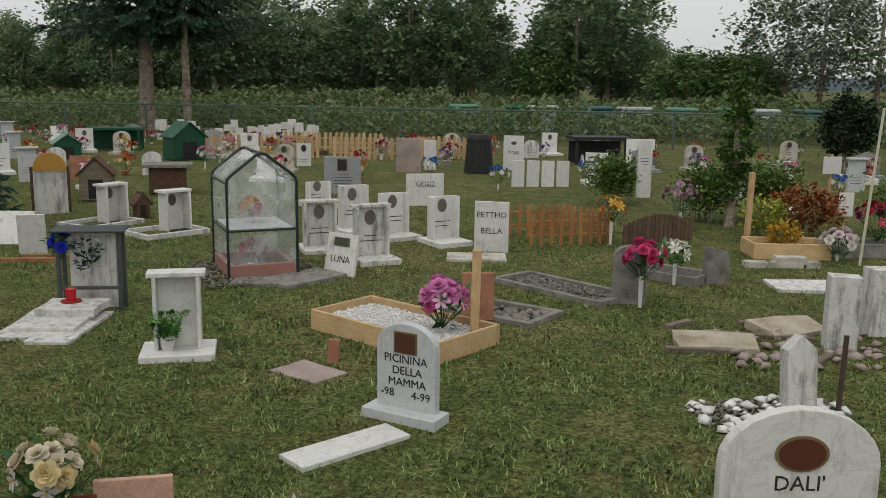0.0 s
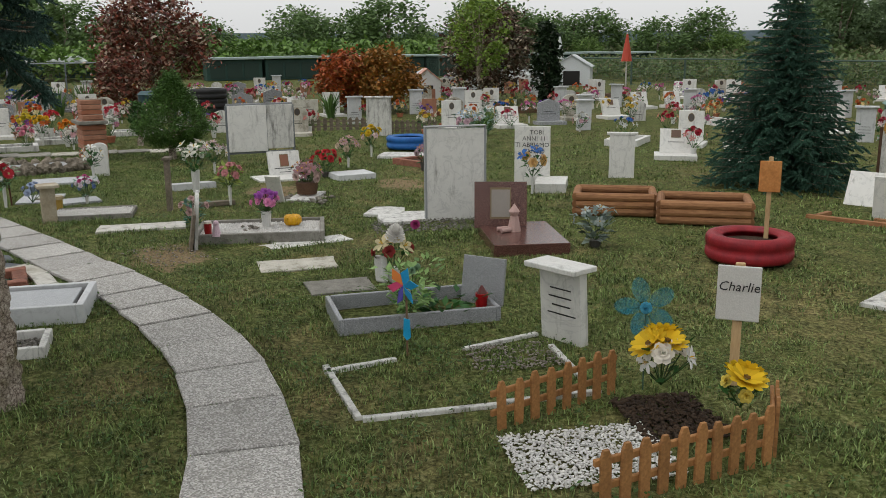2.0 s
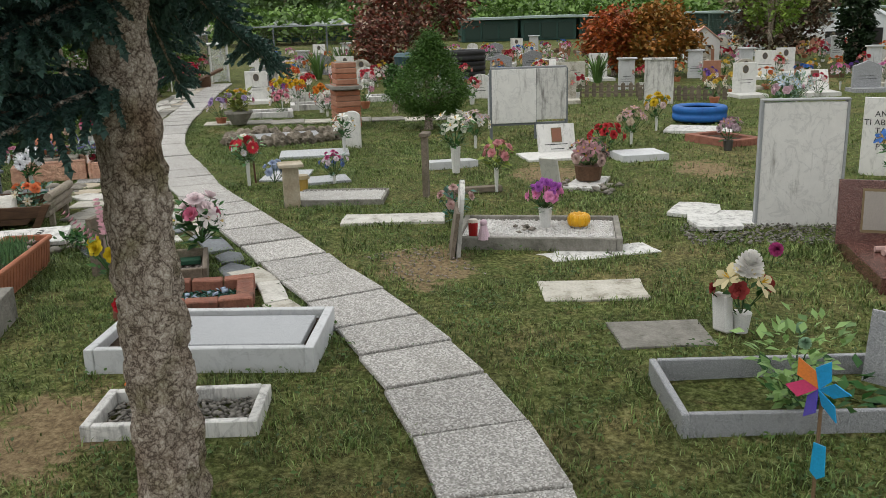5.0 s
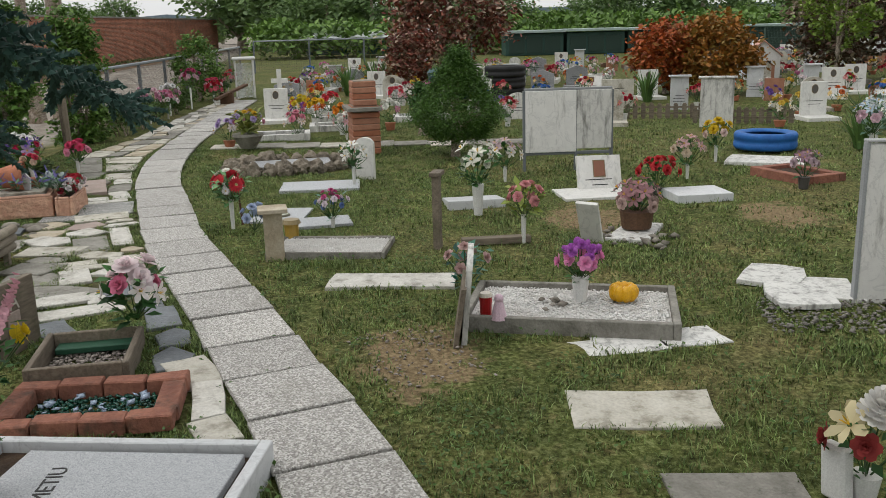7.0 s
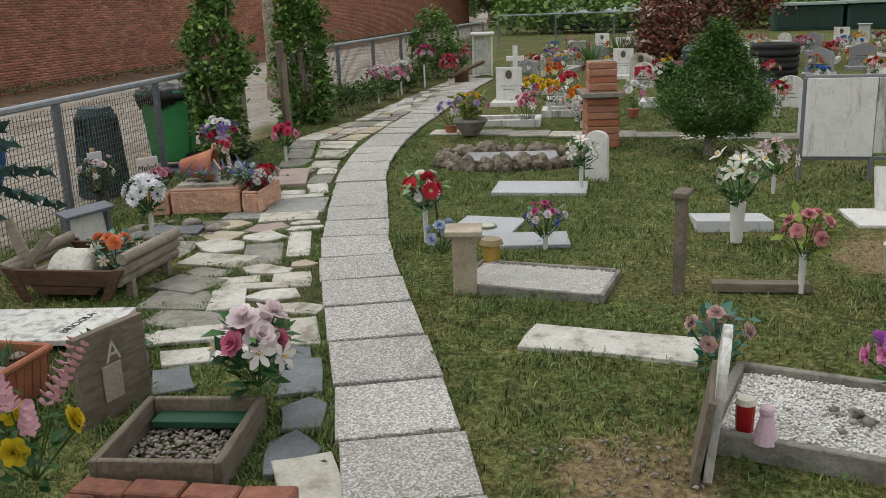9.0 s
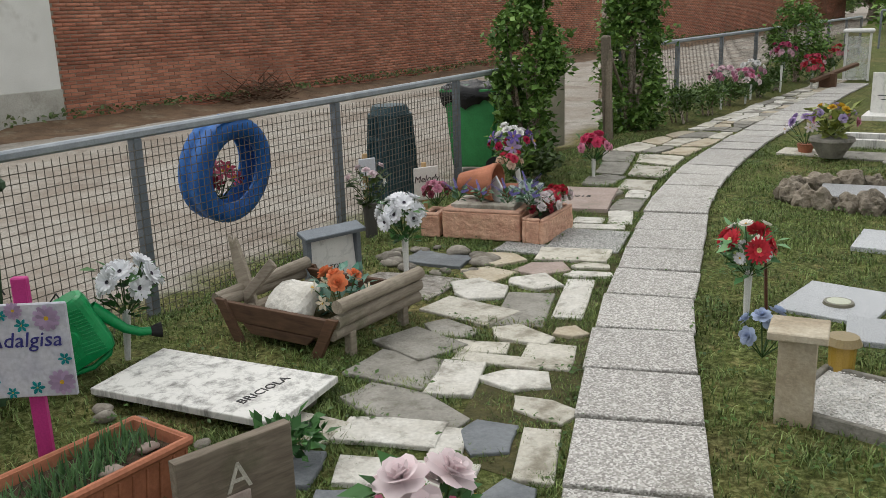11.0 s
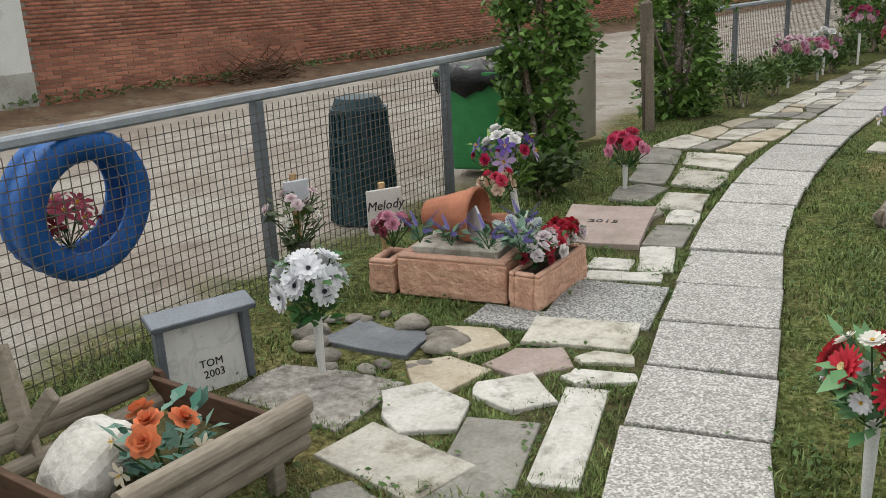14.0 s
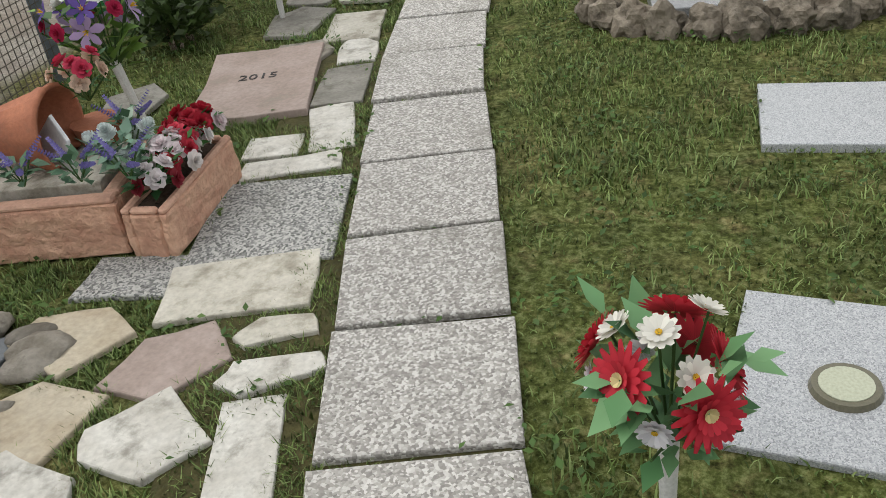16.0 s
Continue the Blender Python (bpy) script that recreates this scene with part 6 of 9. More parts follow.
def watering_can(x, y, a):
    """A moulded can tipped over on its handle: soft oblong body, ribbed face with a boss, spout, bow handle."""
    e = thing("watering_can", x, y, a, "bright green plastic watering can tipped over on the grass", "watering can")
    tip = pose(0, 0, 0.185, 0, -25, 0)
    n, v, f = 28, [], []
    rings = ((-0.14, 0.85), (-0.135, 0.93), (-0.1, 1.0), (0.1, 1.0), (0.132, 0.95), (0.142, 0.84))
    for z, k in rings:
        for i in range(n):
            t = i * math.tau / n
            c, q = math.cos(t), math.sin(t)
            v.append((0.145 * k * math.copysign(abs(c) ** 0.45, c), 0.08 * k * math.copysign(abs(q) ** 0.55, q), z))
    f = [(j * n + i, j * n + (i + 1) % n, (j + 1) * n + (i + 1) % n, (j + 1) * n + i) for j in range(len(rings) - 1) for i in range(n)]
    bm = bmesh.new()
    bv = [bm.verts.new(p) for p in v]
    for q in f:
        bm.faces.new([bv[i] for i in q])
    bm.faces.new(bv[:n][::-1]), bm.faces.new(bv[-n:])
    part("body", bm, CAN, e, "", tip)
    part("boss", one_cone(0.036, 0.03, 0.008, (0, -0.08, 0.0), 90, 0, 0, 24), CAN, e, "round moulded boss", tip)
    for i in range(13):
        z = -0.105 + i * 0.0175
        for sx in (-1, 1):
            inner = 0.042 if abs(z) < 0.04 else 0.012
            part("rib", one_box(0.1 - inner, 0.006, 0.007, (sx * (0.1 + inner) / 2, -0.081, z - 0.003), 0, 0, sx * 14, 0.002), CAN, e, "", tip)
    part("spout", tube([(0.1, 0, 0.285), (0.16, 0, 0.235), (0.23, -0.01, 0.17), (0.29, -0.015, 0.145), (0.345, -0.02, 0.14)], [0.034, 0.027, 0.022, 0.02, 0.019], 12), CAN, e)
    part("nozzle", one_cone(0.022, 0.036, 0.045, (0.335, -0.02, 0.14), 0, 92, 0, 14), BLACK_RUBBER, e, "black rose head")
    part("handle", tube([(-0.15, -0.02, 0.15), (-0.15, -0.03, 0.07), (-0.105, -0.035, 0.02), (-0.02, -0.035, 0.012), (0.08, -0.035, 0.03), (0.15, -0.03, 0.075), (0.165, -0.02, 0.13)], 0.013, 10), CAN, e)
    return e


watering_can(-8.97, -3.36, 152)
e = thing("wire_rack", -8.95, -3.62, 100, "thin black bent wire rack", "rack")
for sx in (-0.2, 0.15):
    part("leg", tube([(sx, 0, -0.05), (sx, 0.0, 0.36), (sx + 0.04, 0.0, 0.4), (sx + 0.07, 0, 0.36)], 0.004, 5), BLACK_RUBBER, e)
for z in (0.12, 0.26):
    part("bar", tube([(-0.25, 0, z), (0.0, 0, z), (0.1, 0, z + 0.06), (0.3, 0, z + 0.06)], 0.004, 5), BLACK_RUBBER, e)
bouquet(-9.2, -3.30, 0.46, 0.13, [("daisy", "f3f5f8", 0.058, 14)], "white artificial daisies in a white holder", "pipe", 90, 0.06, lean=-6)

# log-sided planter with cross and orange roses
e = thing("log_planter", -9.99, -2.84, 3, "trough planter of half logs and planks on short legs", "planter")
for k in range(3):
    part("log", one_cone(0.033, 0.031, 0.66 + random.uniform(-0.03, 0.03), (-0.34, 0.335 + 0.012 * k, 0.1 + 0.062 * k), 0, 90 + random.uniform(-1.5, 1.5), random.uniform(-1, 1), 14), LOG_WOOD, e)
for k, (dy, dz, ry, rz) in enumerate(((-0.3, 0.09, 90, 0), (-0.37, 0.14, 88, 2), (-0.33, 0.205, 93, -5))):
    part("log", one_cone(0.033, 0.03, 0.62, (-0.3, dy, dz), 0, ry, rz, 14), LOG_WOOD, e)
for sx in (-1, 1):
    end = pose(sx * 0.31 - 0.014, 0, 0.0, 90, 0, 90)
    part("plank", outline([(-0.26, 0.08), (0.26, 0.08), (0.345, 0.17), (-0.345, 0.17)], 0.024, 0.004), BROWN_WOOD, e, "weathered end plank", end)
    part("plank", outline([(-0.17, 0.03), (0.17, 0.03), (0.22, 0.076), (-0.22, 0.076)], 0.022, 0.004), BROWN_WOOD, e, "weathered end plank", end)
    for sy in (-1, 1):
        part("strut", outline([(sy * 0.2, -0.02), (sy * 0.26, -0.02), (sy * 0.37, 0.185), (sy * 0.31, 0.185)][::sy], 0.02, 0.003), BROWN_WOOD, e, "slanting corner strut", end @ pose(0, 0, 0.024 * sx if sx > 0 else -0.022))
    part("leg", one_box(0.045, 0.04, 0.13, (sx * 0.21, 0.34, -0.03)), LOG_WOOD, e)
part("floor", one_box(0.58, 0.42, 0.03, (0, 0, 0.05), bevel=0), MOSS, e)
bare(-9.99, -2.84, 0.5, 0.45, 3)
e = thing("wooden_cross", -9.83, -3.13, 110, "rough wooden cross leaning in the planter", "cross", z=0.07)
part("upright", outline([(-0.03, 0), (0.03, 0), (0.034, 0.2), (0.022, 0.38), (0.0, 0.35), (-0.012, 0.4), (-0.034, 0.22)], 0.028, 0.003), LOG_WOOD, e, "splintered upright", pose(0, 0, 0, 78, -20, 0))
part("crossbar", one_box(0.26, 0.026, 0.05, (0.06, -0.03, 0.15), 0, -12, -48), LOG_WOOD, e)
bm = bmesh.new()
bmesh.ops.create_icosphere(bm, subdivisions=3, radius=0.16)
for v in bm.verts:
    v.co *= 1 + 0.4 * noise.noise(v.co * 7)
    v.co.z *= 0.62
w = part("white_rock", bm, WHITE_STONE, None, "", pose(-9.86, -2.93, 0.12, 10, 20, 0))
tagged(w, "large rough white rock inside the planter", "rock")
bouquet(-9.99, -2.7, 0.3, 0.15, [("rose", "e8895c", 0.05, 4), ("lily", "efe6d0", 0.042, 5)], "orange roses with silvery leaves in the planter", "none", 80, 0.07, leafy("teal_leaves", "3f7a68", "7fa293", "2b5648"), z=0.03)

e = headstone(-10.56, -3.26, 0.3, 0.27, 165, "small white marble headstone with a grey roof board", MARBLE, 0.03, words="   TOM\n    2003", size=0.042, words_z=0.3, lean=6)
for sx in (-0.165, 0.165):
    part("side_post", one_box(0.03, 0.05, 0.29, (sx, 0, 0)), STEEL, e)
part("roof_board", one_box(0.4, 0.1, 0.025, (0, 0.0, 0.29), 0, 18), STEEL, e, "slanted grey roof board")
plaque("grave_slab", -10.74, -2.90, 0.5, 0.36, 99, 0.016, surface("peeling_slab", "bdb8b0", "7d776e", 20, 0.95, 0.9, 45, "5f594e", 11, 0.5, spread=0), "worn grey-brown slab with peeling surface", rough=0.04)
plaque("grave_slab", -11.25, -3.04, 0.42, 0.28, 97, 0.022, SLATE, "dark slate plaque ringed by pebbles", rough=0.04)
pb = thing("pebble_ring", -11.22, -3.02, 97, "ring of rounded river pebbles", "stones")
for i in range(20):
    u = (i + random.uniform(-0.3, 0.3)) / 20 * math.tau
    r = random.choice((0.025, 0.033, 0.04, 0.05, 0.065))
    part("pebble", lump(r, 0.7, 0.5), PEBBLE, pb, "", pose(0.32 * math.cos(u) + random.uniform(-0.04, 0.04), 0.25 * math.sin(u) + random.uniform(-0.05, 0.05), r * 0.1, 0, 0, random.uniform(0, 180)))
bare(-11.22, -3.02, 0.6, 0.45, 97)
bouquet(-10.88, -2.99, 0.48, 0.14, [("daisy", "f5f6f9", 0.058, 14)], "white artificial daisies in a white holder", "pipe", 110, 0.06)
bouquet(-11.58, -3.82, 0.5, 0.14, [("rose", "e9d6da", 0.035, 6), ("lily", "f0efe9", 0.03, 4)], "white and blush roses with dark leaves by the fence", "dark", 90, 0.07, leafy("rose_leaves", "3c4c2c", "566538", "293a20"))
stake_sign(-11.66, -3.9, 0.58, 160, 0.13, 0.12, "small faded paper note in a bouquet", tint("c9ccd2"))

# hewn pink trough planters with a toppled pot
def hewn_box(x, y, a, l, w, h, label):
    e = thing("stone_planter", x, y, a, label, "planter", "pink stone planters")
    k = min(0.055, w * 0.2)
    for sx, sy, px, py in ((l, k, 0, -w / 2 + k / 2), (l, k, 0, w / 2 - k / 2), (k, w - 2 * k, -l / 2 + k / 2, 0), (k, w - 2 * k, l / 2 - k / 2, 0)):
        bm = one_box(sx, sy, h - 0.02, (px, py, 0), bevel=0.006)
        bmesh.ops.subdivide_edges(bm, edges=[x for x in bm.edges if x.calc_length() > 0.08], cuts=5, use_grid_fill=True)
        for v in bm.verts:
            v.co += Vector((noise.noise(v.co * 25), noise.noise(v.co * 25 + Vector((5, 0, 0))), 0)) * 0.008
        part("wall", bm, PINK_TUFA, e, "rough hewn pink stone")
        part("rim", one_box(sx - 0.004, sy - 0.004, 0.022, (px, py, h - 0.022), bevel=0.009), PINK_SMOOTH, e)
    part("soil", one_box(l - 2 * k, w - 2 * k, h - 0.02, (0, 0, 0), bevel=0), SOIL, e)
    bare(x, y, l, w, a, 0.01)
    return e


hewn_box(-11.98, -3.10, 104, 0.54, 0.42, 0.2, "long hewn pink stone planter with flowers")
hewn_box(-12.09, -2.715, 6, 0.52, 0.155, 0.17, "narrow hewn pink stone planter with roses")
hewn_box(-11.79, -3.42, 104, 0.13, 0.22, 0.165, "small hewn pink stone planter")
plaque("lid_slab", -12.0, -3.12, 0.44, 0.3, 104, 0.022, CREAM, "pale stone slab laid on the planter", z=0.195)
e = thing("toppled_pot", -12.04, -3.2, -12, "ribbed terracotta pot lying on its side", "pot", z=0.23)
n = 28
v, f = [], []
for j, (xx, r) in enumerate(((-0.16, 0.02), (-0.155, 0.075), (0.06, 0.15), (0.085, 0.165), (0.115, 0.165), (0.115, 0.148), (0.06, 0.136), (-0.13, 0.065))):
    for i in range(n):
        rr = r * (1.0 if i % 2 or j > 3 else 0.91)
        v.append((xx, rr * math.cos(i * math.tau / n), max(-0.005, 0.095 + rr * 0.85 * math.sin(i * math.tau / n))))
f = [(j * n + i, j * n + (i + 1) % n, (j + 1) * n + (i + 1) % n, (j + 1) * n + i) for j in range(7) for i in range(n)]
part("pot", raw("pot", v, f, True), TERRACOTTA, e, "", pose(0, 0, 0, 0, 0, 116))
e = thing("arched_tablet", -12.0, -3.08, 70, "small arched slate tablet inside the pot mouth", "tablet", z=0.22)
part("tablet", outline([(-0.08, 0), (0.08, 0), (0.08, 0.1), (0, 0.17), (-0.08, 0.1)], 0.012), MARBLE_GREY, e, "", pose(0, 0, 0, 80, 0, 0))
stake_sign(-12.1, -3.72, 0.42, 155, 0.2, 0.24, "white hand-painted sign with cursive name", tint("d9d5cf"), words="Melody", size=0.07, ink=tint("3c3236"))
e = thing("flower_basket", -12.2, -3.06, 0, "round wicker basket of pink and cream posies", "basket", z=0.22)
part("basket", one_cone(0.07, 0.09, 0.07, n=16), TERRACOTTA, e)
bouquet(-12.2, -3.06, 0.26, 0.08, [("rose", "c9405c", 0.035, 4), ("rose", "e3c9b4", 0.035, 5)], "pink and cream posy in the basket", "none", 30, 0.04, z=0.26)
bouquet(-12.6, -3.18, 0.66, 0.17, [("rose", "f2f1ef", 0.042, 7), ("lily", "6a55a0", 0.06, 5), ("rose", "b52a50", 0.036, 4), ("lily", "b39cc4", 0.07, 4)], "tall bouquet of purple, white and crimson flowers in a white pipe", "pipe", 110, 0.08, leafy("spear_leaves", "5c7f34", "7a9a45", "3f6030"), lean=-11, a=90)
for x, y in ((-11.78, -3.22), (-11.81, -3.06), (-11.85, -2.88), (-11.87, -2.72), (-12.16, -2.9)):
    bouquet(x, y, 0.18, 0.05, [("spike", "7f78b4", 0.045, 5)], "purple artificial lavender sprigs", "none", 26, 0.05, leafy("lavender_leaves_%d" % int(-x * 100), "5a7a5c", "3e5e48"), z=0.17, name="lavender")
bouquet(-12.06, -2.71, 0.13, 0.085, [("rose", "efe4e6", 0.04, 6), ("rose", "c0394a", 0.04, 3), ("rose", "efe9e6", 0.036, 4)], "white, pink and red roses in the narrow planter", "none", 30, 0.05, z=0.17)
bouquet(-12.25, -2.72, 0.14, 0.08, [("rose", "a82334", 0.045, 6), ("rose", "e3d3d6", 0.04, 4)], "dark red roses in the narrow planter", "none", 30, 0.05, z=0.17)
bouquet(-12.03, -2.84, 0.18, 0.1, [("pompom", "dfe8e6", 0.05, 5)], "pale frosted foliage tuft", "none", 90, 0.06, PALE_SPRIG, z=0.17, name="silver_plant")
bouquet(-11.94, -2.7, 0.12, 0.07, [("rose", "e7dfe0", 0.036, 5), ("rose", "9a3340", 0.034, 3)], "white and dark red posy in the narrow planter", "none", 60, 0.05, z=0.15)
bouquet(-12.16, -2.715, 0.15, 0.07, [("rose", "d0485a", 0.036, 4), ("rose", "f0ebea", 0.034, 4)], "pink and white posy in the narrow planter", "none", 60, 0.05, z=0.15)
bouquet(-11.84, -3.44, 0.2, 0.08, [("rose", "cf8fa4", 0.04, 6), ("rose", "8a4050", 0.03, 5)], "pink blossoms in the small planter", "none", 20, 0.04, z=0.14)
plaque("grave_slab", -13.2, -3.03, 0.8, 0.5, 18, 0.04, PINK_STONE, "large grey-pink stone slab with faint numerals", rough=0.02, words="2015", size=0.09, turn=90)
bouquet(-14.1, -3.34, 0.4, 0.13, [("rose", "d24a6e", 0.05, 9), ("rose", "e79fb8", 0.05, 6)], "bright pink bouquet in a white holder", "pipe", 40, 0.06)
shrub("rosemary_clump", -13.75, -3.75, 0.35, 0.25, 0.28, "dark spiky rosemary clump by the fence", leafy("rosemary", "33401f", "465a2c", "263019"), 900, 0.06, 0.2, "plant")

# climbers at the gate
IVY = leafy("ivy_leaves", "45632b", "5d8038", "7a9a4b", "334c20")
tree("climbing_ivy", -14.55, -4.25, 2.2, -0.35, 0.36, "tall climbing plant covering a fence post", IVY, clumps=150, per=50, leaf=0.07, category="climber", shape=0.3, low=0.35)
tree("climbing_ivy", -17.3, -4.35, 2.0, -0.35, 0.42, "tall climbing plant covering a gate post", IVY, clumps=150, per=50, leaf=0.075, category="climber", shape=0.3)
tree("climbing_ivy", -24.4, -4.2, 1.45, 0.1, 0.55, "rose bush climbing on the far fence", IVY, clumps=80, per=40, leaf=0.08, category="climber", shape=0.3)
e = thing("gate_post", -16.4, -4.25, 15, "weathered split wooden gate post with a diagonal branch", "post")
part("post", one_box(0.13, 0.1, 1.25, (0, 0, -0.1), 0, 2, 1, 0.02), OLD_WOOD, e)
part("post", one_box(0.06, 0.07, 1.1, (0.12, 0.02, -0.1), 0, 1, -4, 0.015), OLD_WOOD, e)
part("branch", tube([(-1.0, 0.1, 0.25), (-0.5, 0.05, 0.55), (0.0, 0, 0.95)], 0.018, 6), OLD_WOOD, e)
e = thing("metal_gate", -15.6, -4.9, 0, "pale sheet gate panel behind the climbers", "gate")
part("sheet", one_box(1.3, 0.03, 0.95, (-0.3, 0, 0.02)), surface("pale_sheet", "a39d8c", "8d8778", 4, 0.7, 0.1), e)
tree("yard_tree", -23.0, -6.6, 7.5, 3.0, 1.6, "bare-stemmed tree rising from the yard", leafy("yard_leaves", "3d5524", "526d30", "2c4019"), clumps=60, per=40, leaf=0.2, trunk_r=0.24)
tree("yard_tree", -22.2, -6.9, 7.0, 3.2, 1.4, "bare-stemmed tree rising from the yard", leafy("yard_leaves_2", "3d5524", "526d30", "2c4019"), clumps=50, per=40, leaf=0.2, trunk_r=0.14)
sh = leafy("verge_leaves", "4a6330", "637c42", "2f4420")
for x, y, h in ((-19.0, -4.0, 0.45), (-20.2, -4.1, 0.4), (-21.4, -4.0, 0.35), (-22.6, -4.1, 0.42), (-25.6, -4.0, 0.5), (-18.2, -4.05, 0.5)):
    shrub("verge_shrub", x, y, 0.4, 0.28, h, "leafy green shrub along the fence", sh, 700, 0.06, 0.3)
for x, y, h, c1, c2 in ((-19.6, -4.0, 0.62, "e3c3cf", "c98aa4"), (-21.0, -4.0, 0.6, "ecebea", "c99ab0"), (-22.3, -3.9, 0.8, "b0446a", "e0b9c8"), (-23.1, -3.6, 0.5, "b3263a", "d96a7a"), (-25.2, -3.7, 0.6, "c93a4c", "e8a9b4"), (-20.4, -3.9, 0.5, "d98aa9", "efe0e4"), (-24.0, -3.8, 0.55, "d0506a", "ecd0d6")):
    bouquet(x, y, h, 0.2, [("rose", c1, 0.06, 7), ("rose", c2, 0.055, 6)], "bouquet beside the mesh fence", "pipe", 30, 0.08)
e = thing("glass_shrine", -24.9, -3.25, 10, "small white-framed clear display shrine", "shrine")
for sx in (-0.25, 0.25):
    for sy in (-0.2, 0.2):
        part("frame_post", one_box(0.04, 0.04, 0.85, (sx, sy, 0)), WHITE_PLASTIC, e)
part("pane", one_box(0.5, 0.4, 0.75, (0, 0, 0.02)), clear_film("shrine_film", "e6e8ea", 0.4), e)
part("roof", one_box(0.62, 0.52, 0.06, (0, 0, 0.85), bevel=0.02), WHITE_PLASTIC, e)
e = thing("timber_seesaw", -23.4, -3.3, -20, "dark plank leaning on a low frame", "plank")
part("plank", one_box(1.3, 0.1, 0.05, (0, 0, 0.22), 0, 0, 9), BROWN_WOOD, e)
part("trestle", one_box(0.06, 0.3, 0.24, (0.2, 0, 0)), BROWN_WOOD, e)
pb = thing("brush_pile", -19.3, -12.9, 0, "heap of dry brushwood at the foot of the wall", "brushwood", z=-0.2)
n = 260
v, f = scatter([(0, -0.02, 0), (0, 0.02, 0), (1, 0, 0)], [(0, 1, 2)], np.random.normal(0, 0.4, (n, 3)) * np.array([1, 0.5, 0.35]) + np.array([0, 0, 0.18]), turns(np.random.uniform(0, 6, n), np.random.uniform(-0.7, 0.4, n), np.random.uniform(0, 6.3, n)), np.random.uniform(0.3, 0.8, n))
tagged(part("twigs", raw("twigs", v, f), BROWN_WOOD, pb), kind="stuff")

# ---- graves on the lawn beside the path ----
bouquet(-11.08, -1.10, 0.47, 0.13, [("daisy", "f2f0e6", 0.036, 4), ("gerbera", "d03a48", 0.066, 6), ("daisy", "efeef2", 0.034, 4)], "red gerberas with white daisies in a white spike holder", "pipe", 80, 0.08, leafy("gerbera_leaves", "5a8a58", "7fab78", "3c6640"), spread=1.1)
part("rusty_stake", one_box(0.025, 0.012, 0.42, (0, 0, -0.03)), tint("5d3a2c"), None, "", pose(-11.28, -1.06, 0, 6, 8, 30))
tagged(scene.objects["rusty_stake"], "rusty iron strap stuck in the turf", "stake")
e = headstone(-10.12, -0.64, 0.13, 0.33, 100, "crumbling pale stone pillar with a cap and faded flowers", OCHRE_STONE, 0.1, cap=0.1)
edged_grave("white_gravel_grave", -10.30, -0.26, 0.5, 0.84, -8, 0.034, 0.025, CONCRETE, "marble-edged grave filled with fine white gravel", True, WHITE_GRAVEL, 5200, 0.0055, bed=WHITE_GRAVEL)
bouquet(-10.18, -0.78, 0.36, 0.09, [("rose", "aebcd6", 0.04, 7)], "faded blue flowers on the cement pillar", "none", 10, 0.04)
e = thing("grave_lamp", -10.62, -0.58, 0, "small brass and yellow glass grave lamp", "lamp")
part("glass", one_cone(0.05, 0.055, 0.13, n=14), tint("a88a3e", 0.3), e)
part("lid", one_cone(0.075, 0.06, 0.03, (0, 0, 0.13), n=14), tint("8a7a55", 0.4), e)
plaque("grave_slab", -11.2, -0.42, 0.5, 0.34, 100, 0.03, PALE_GRANITE, "light granite slab beside a portrait medallion", z=-0.015)
e = thing("photo_medallion", -11.5, -0.77, 0, "oval brass-rimmed portrait medallion on the slab", "medallion", z=0.008)
part("rim", one_cone(0.075, 0.07, 0.014, n=24), tint("6d6a58", 0.35), e)
part("photo", one_cone(0.056, 0.056, 0.016, n=24), tint("b9bda6", 0.3), e)
bouquet(-11.0, -0.30, 0.3, 0.12, [("rose", "c75a8e", 0.03, 6), ("rose", "e6d9e2", 0.03, 8), ("rose", "6f86b8", 0.028, 5)], "pink, white and blue posy in a white holder", "pipe", 40, 0.05, PALE_SPRIG)
plaque("grave_slab", -11.55, -0.78, 0.55, 0.45, 174, 0.02, PALE_GRANITE, "light granite slab flush with the turf", z=-0.012)
plaque("grave_slab", -12.92, -0.56, 0.5, 0.78, 2, 0.03, PALE_GRANITE, "pale grey stone slab in the grass", z=-0.018)
plaque("grave_slab", -9.42, 0.18, 0.3, 0.78, -6, 0.02, WHITE_STONE, "cream stone slab with dark lichen stains", rough=0.012)
plaque("grave_slab", -7.40, 1.22, 0.36, 0.6, -5, 0.012, CREAM, "cream stone slab with dark lichen", rough=0.012)
plaque("grave_slab", -6.66, 1.36, 0.46, 0.36, 85, 0.012, CONCRETE, "brown-grey textured slab in the grass", rough=0.01)
# rough rocks round a grave
pb = thing("rock_border", -14.2, -1.0, 100, "ring of rough pitted rocks round a marble grave", "rocks")
for i in range(26):
    u = i / 26 * math.tau
    r = random.uniform(0.06, 0.105)
    bm = bmesh.new()
    bmesh.ops.create_icosphere(bm, subdivisions=3, radius=r)
    o = Vector((i * 3.1, 0, 0))
    for q in bm.verts:
        q.co *= 1 + 0.55 * noise.noise(q.co * 13 + o) + 0.3 * noise.noise(q.co * 34 + o)
    part("rock", bm, surface("pitted_rock", "a59b8b", "756b5d", 14, 0.9, 1.0, 50, "3f3a30", 9, 0.5, spread=0.3) if i == 0 else bpy.data.materials["pitted_rock"], pb, "", pose(0.72 * math.cos(u), 0.44 * math.sin(u), r * 0.45))
bare(-14.2, -1.0, 1.3, 0.85, 100)
plaque("grave_slab", -14.2, -1.0, 0.9, 0.5, 100, 0.06, GREY_GRANITE, "grey granite slab inside the ring of rocks")
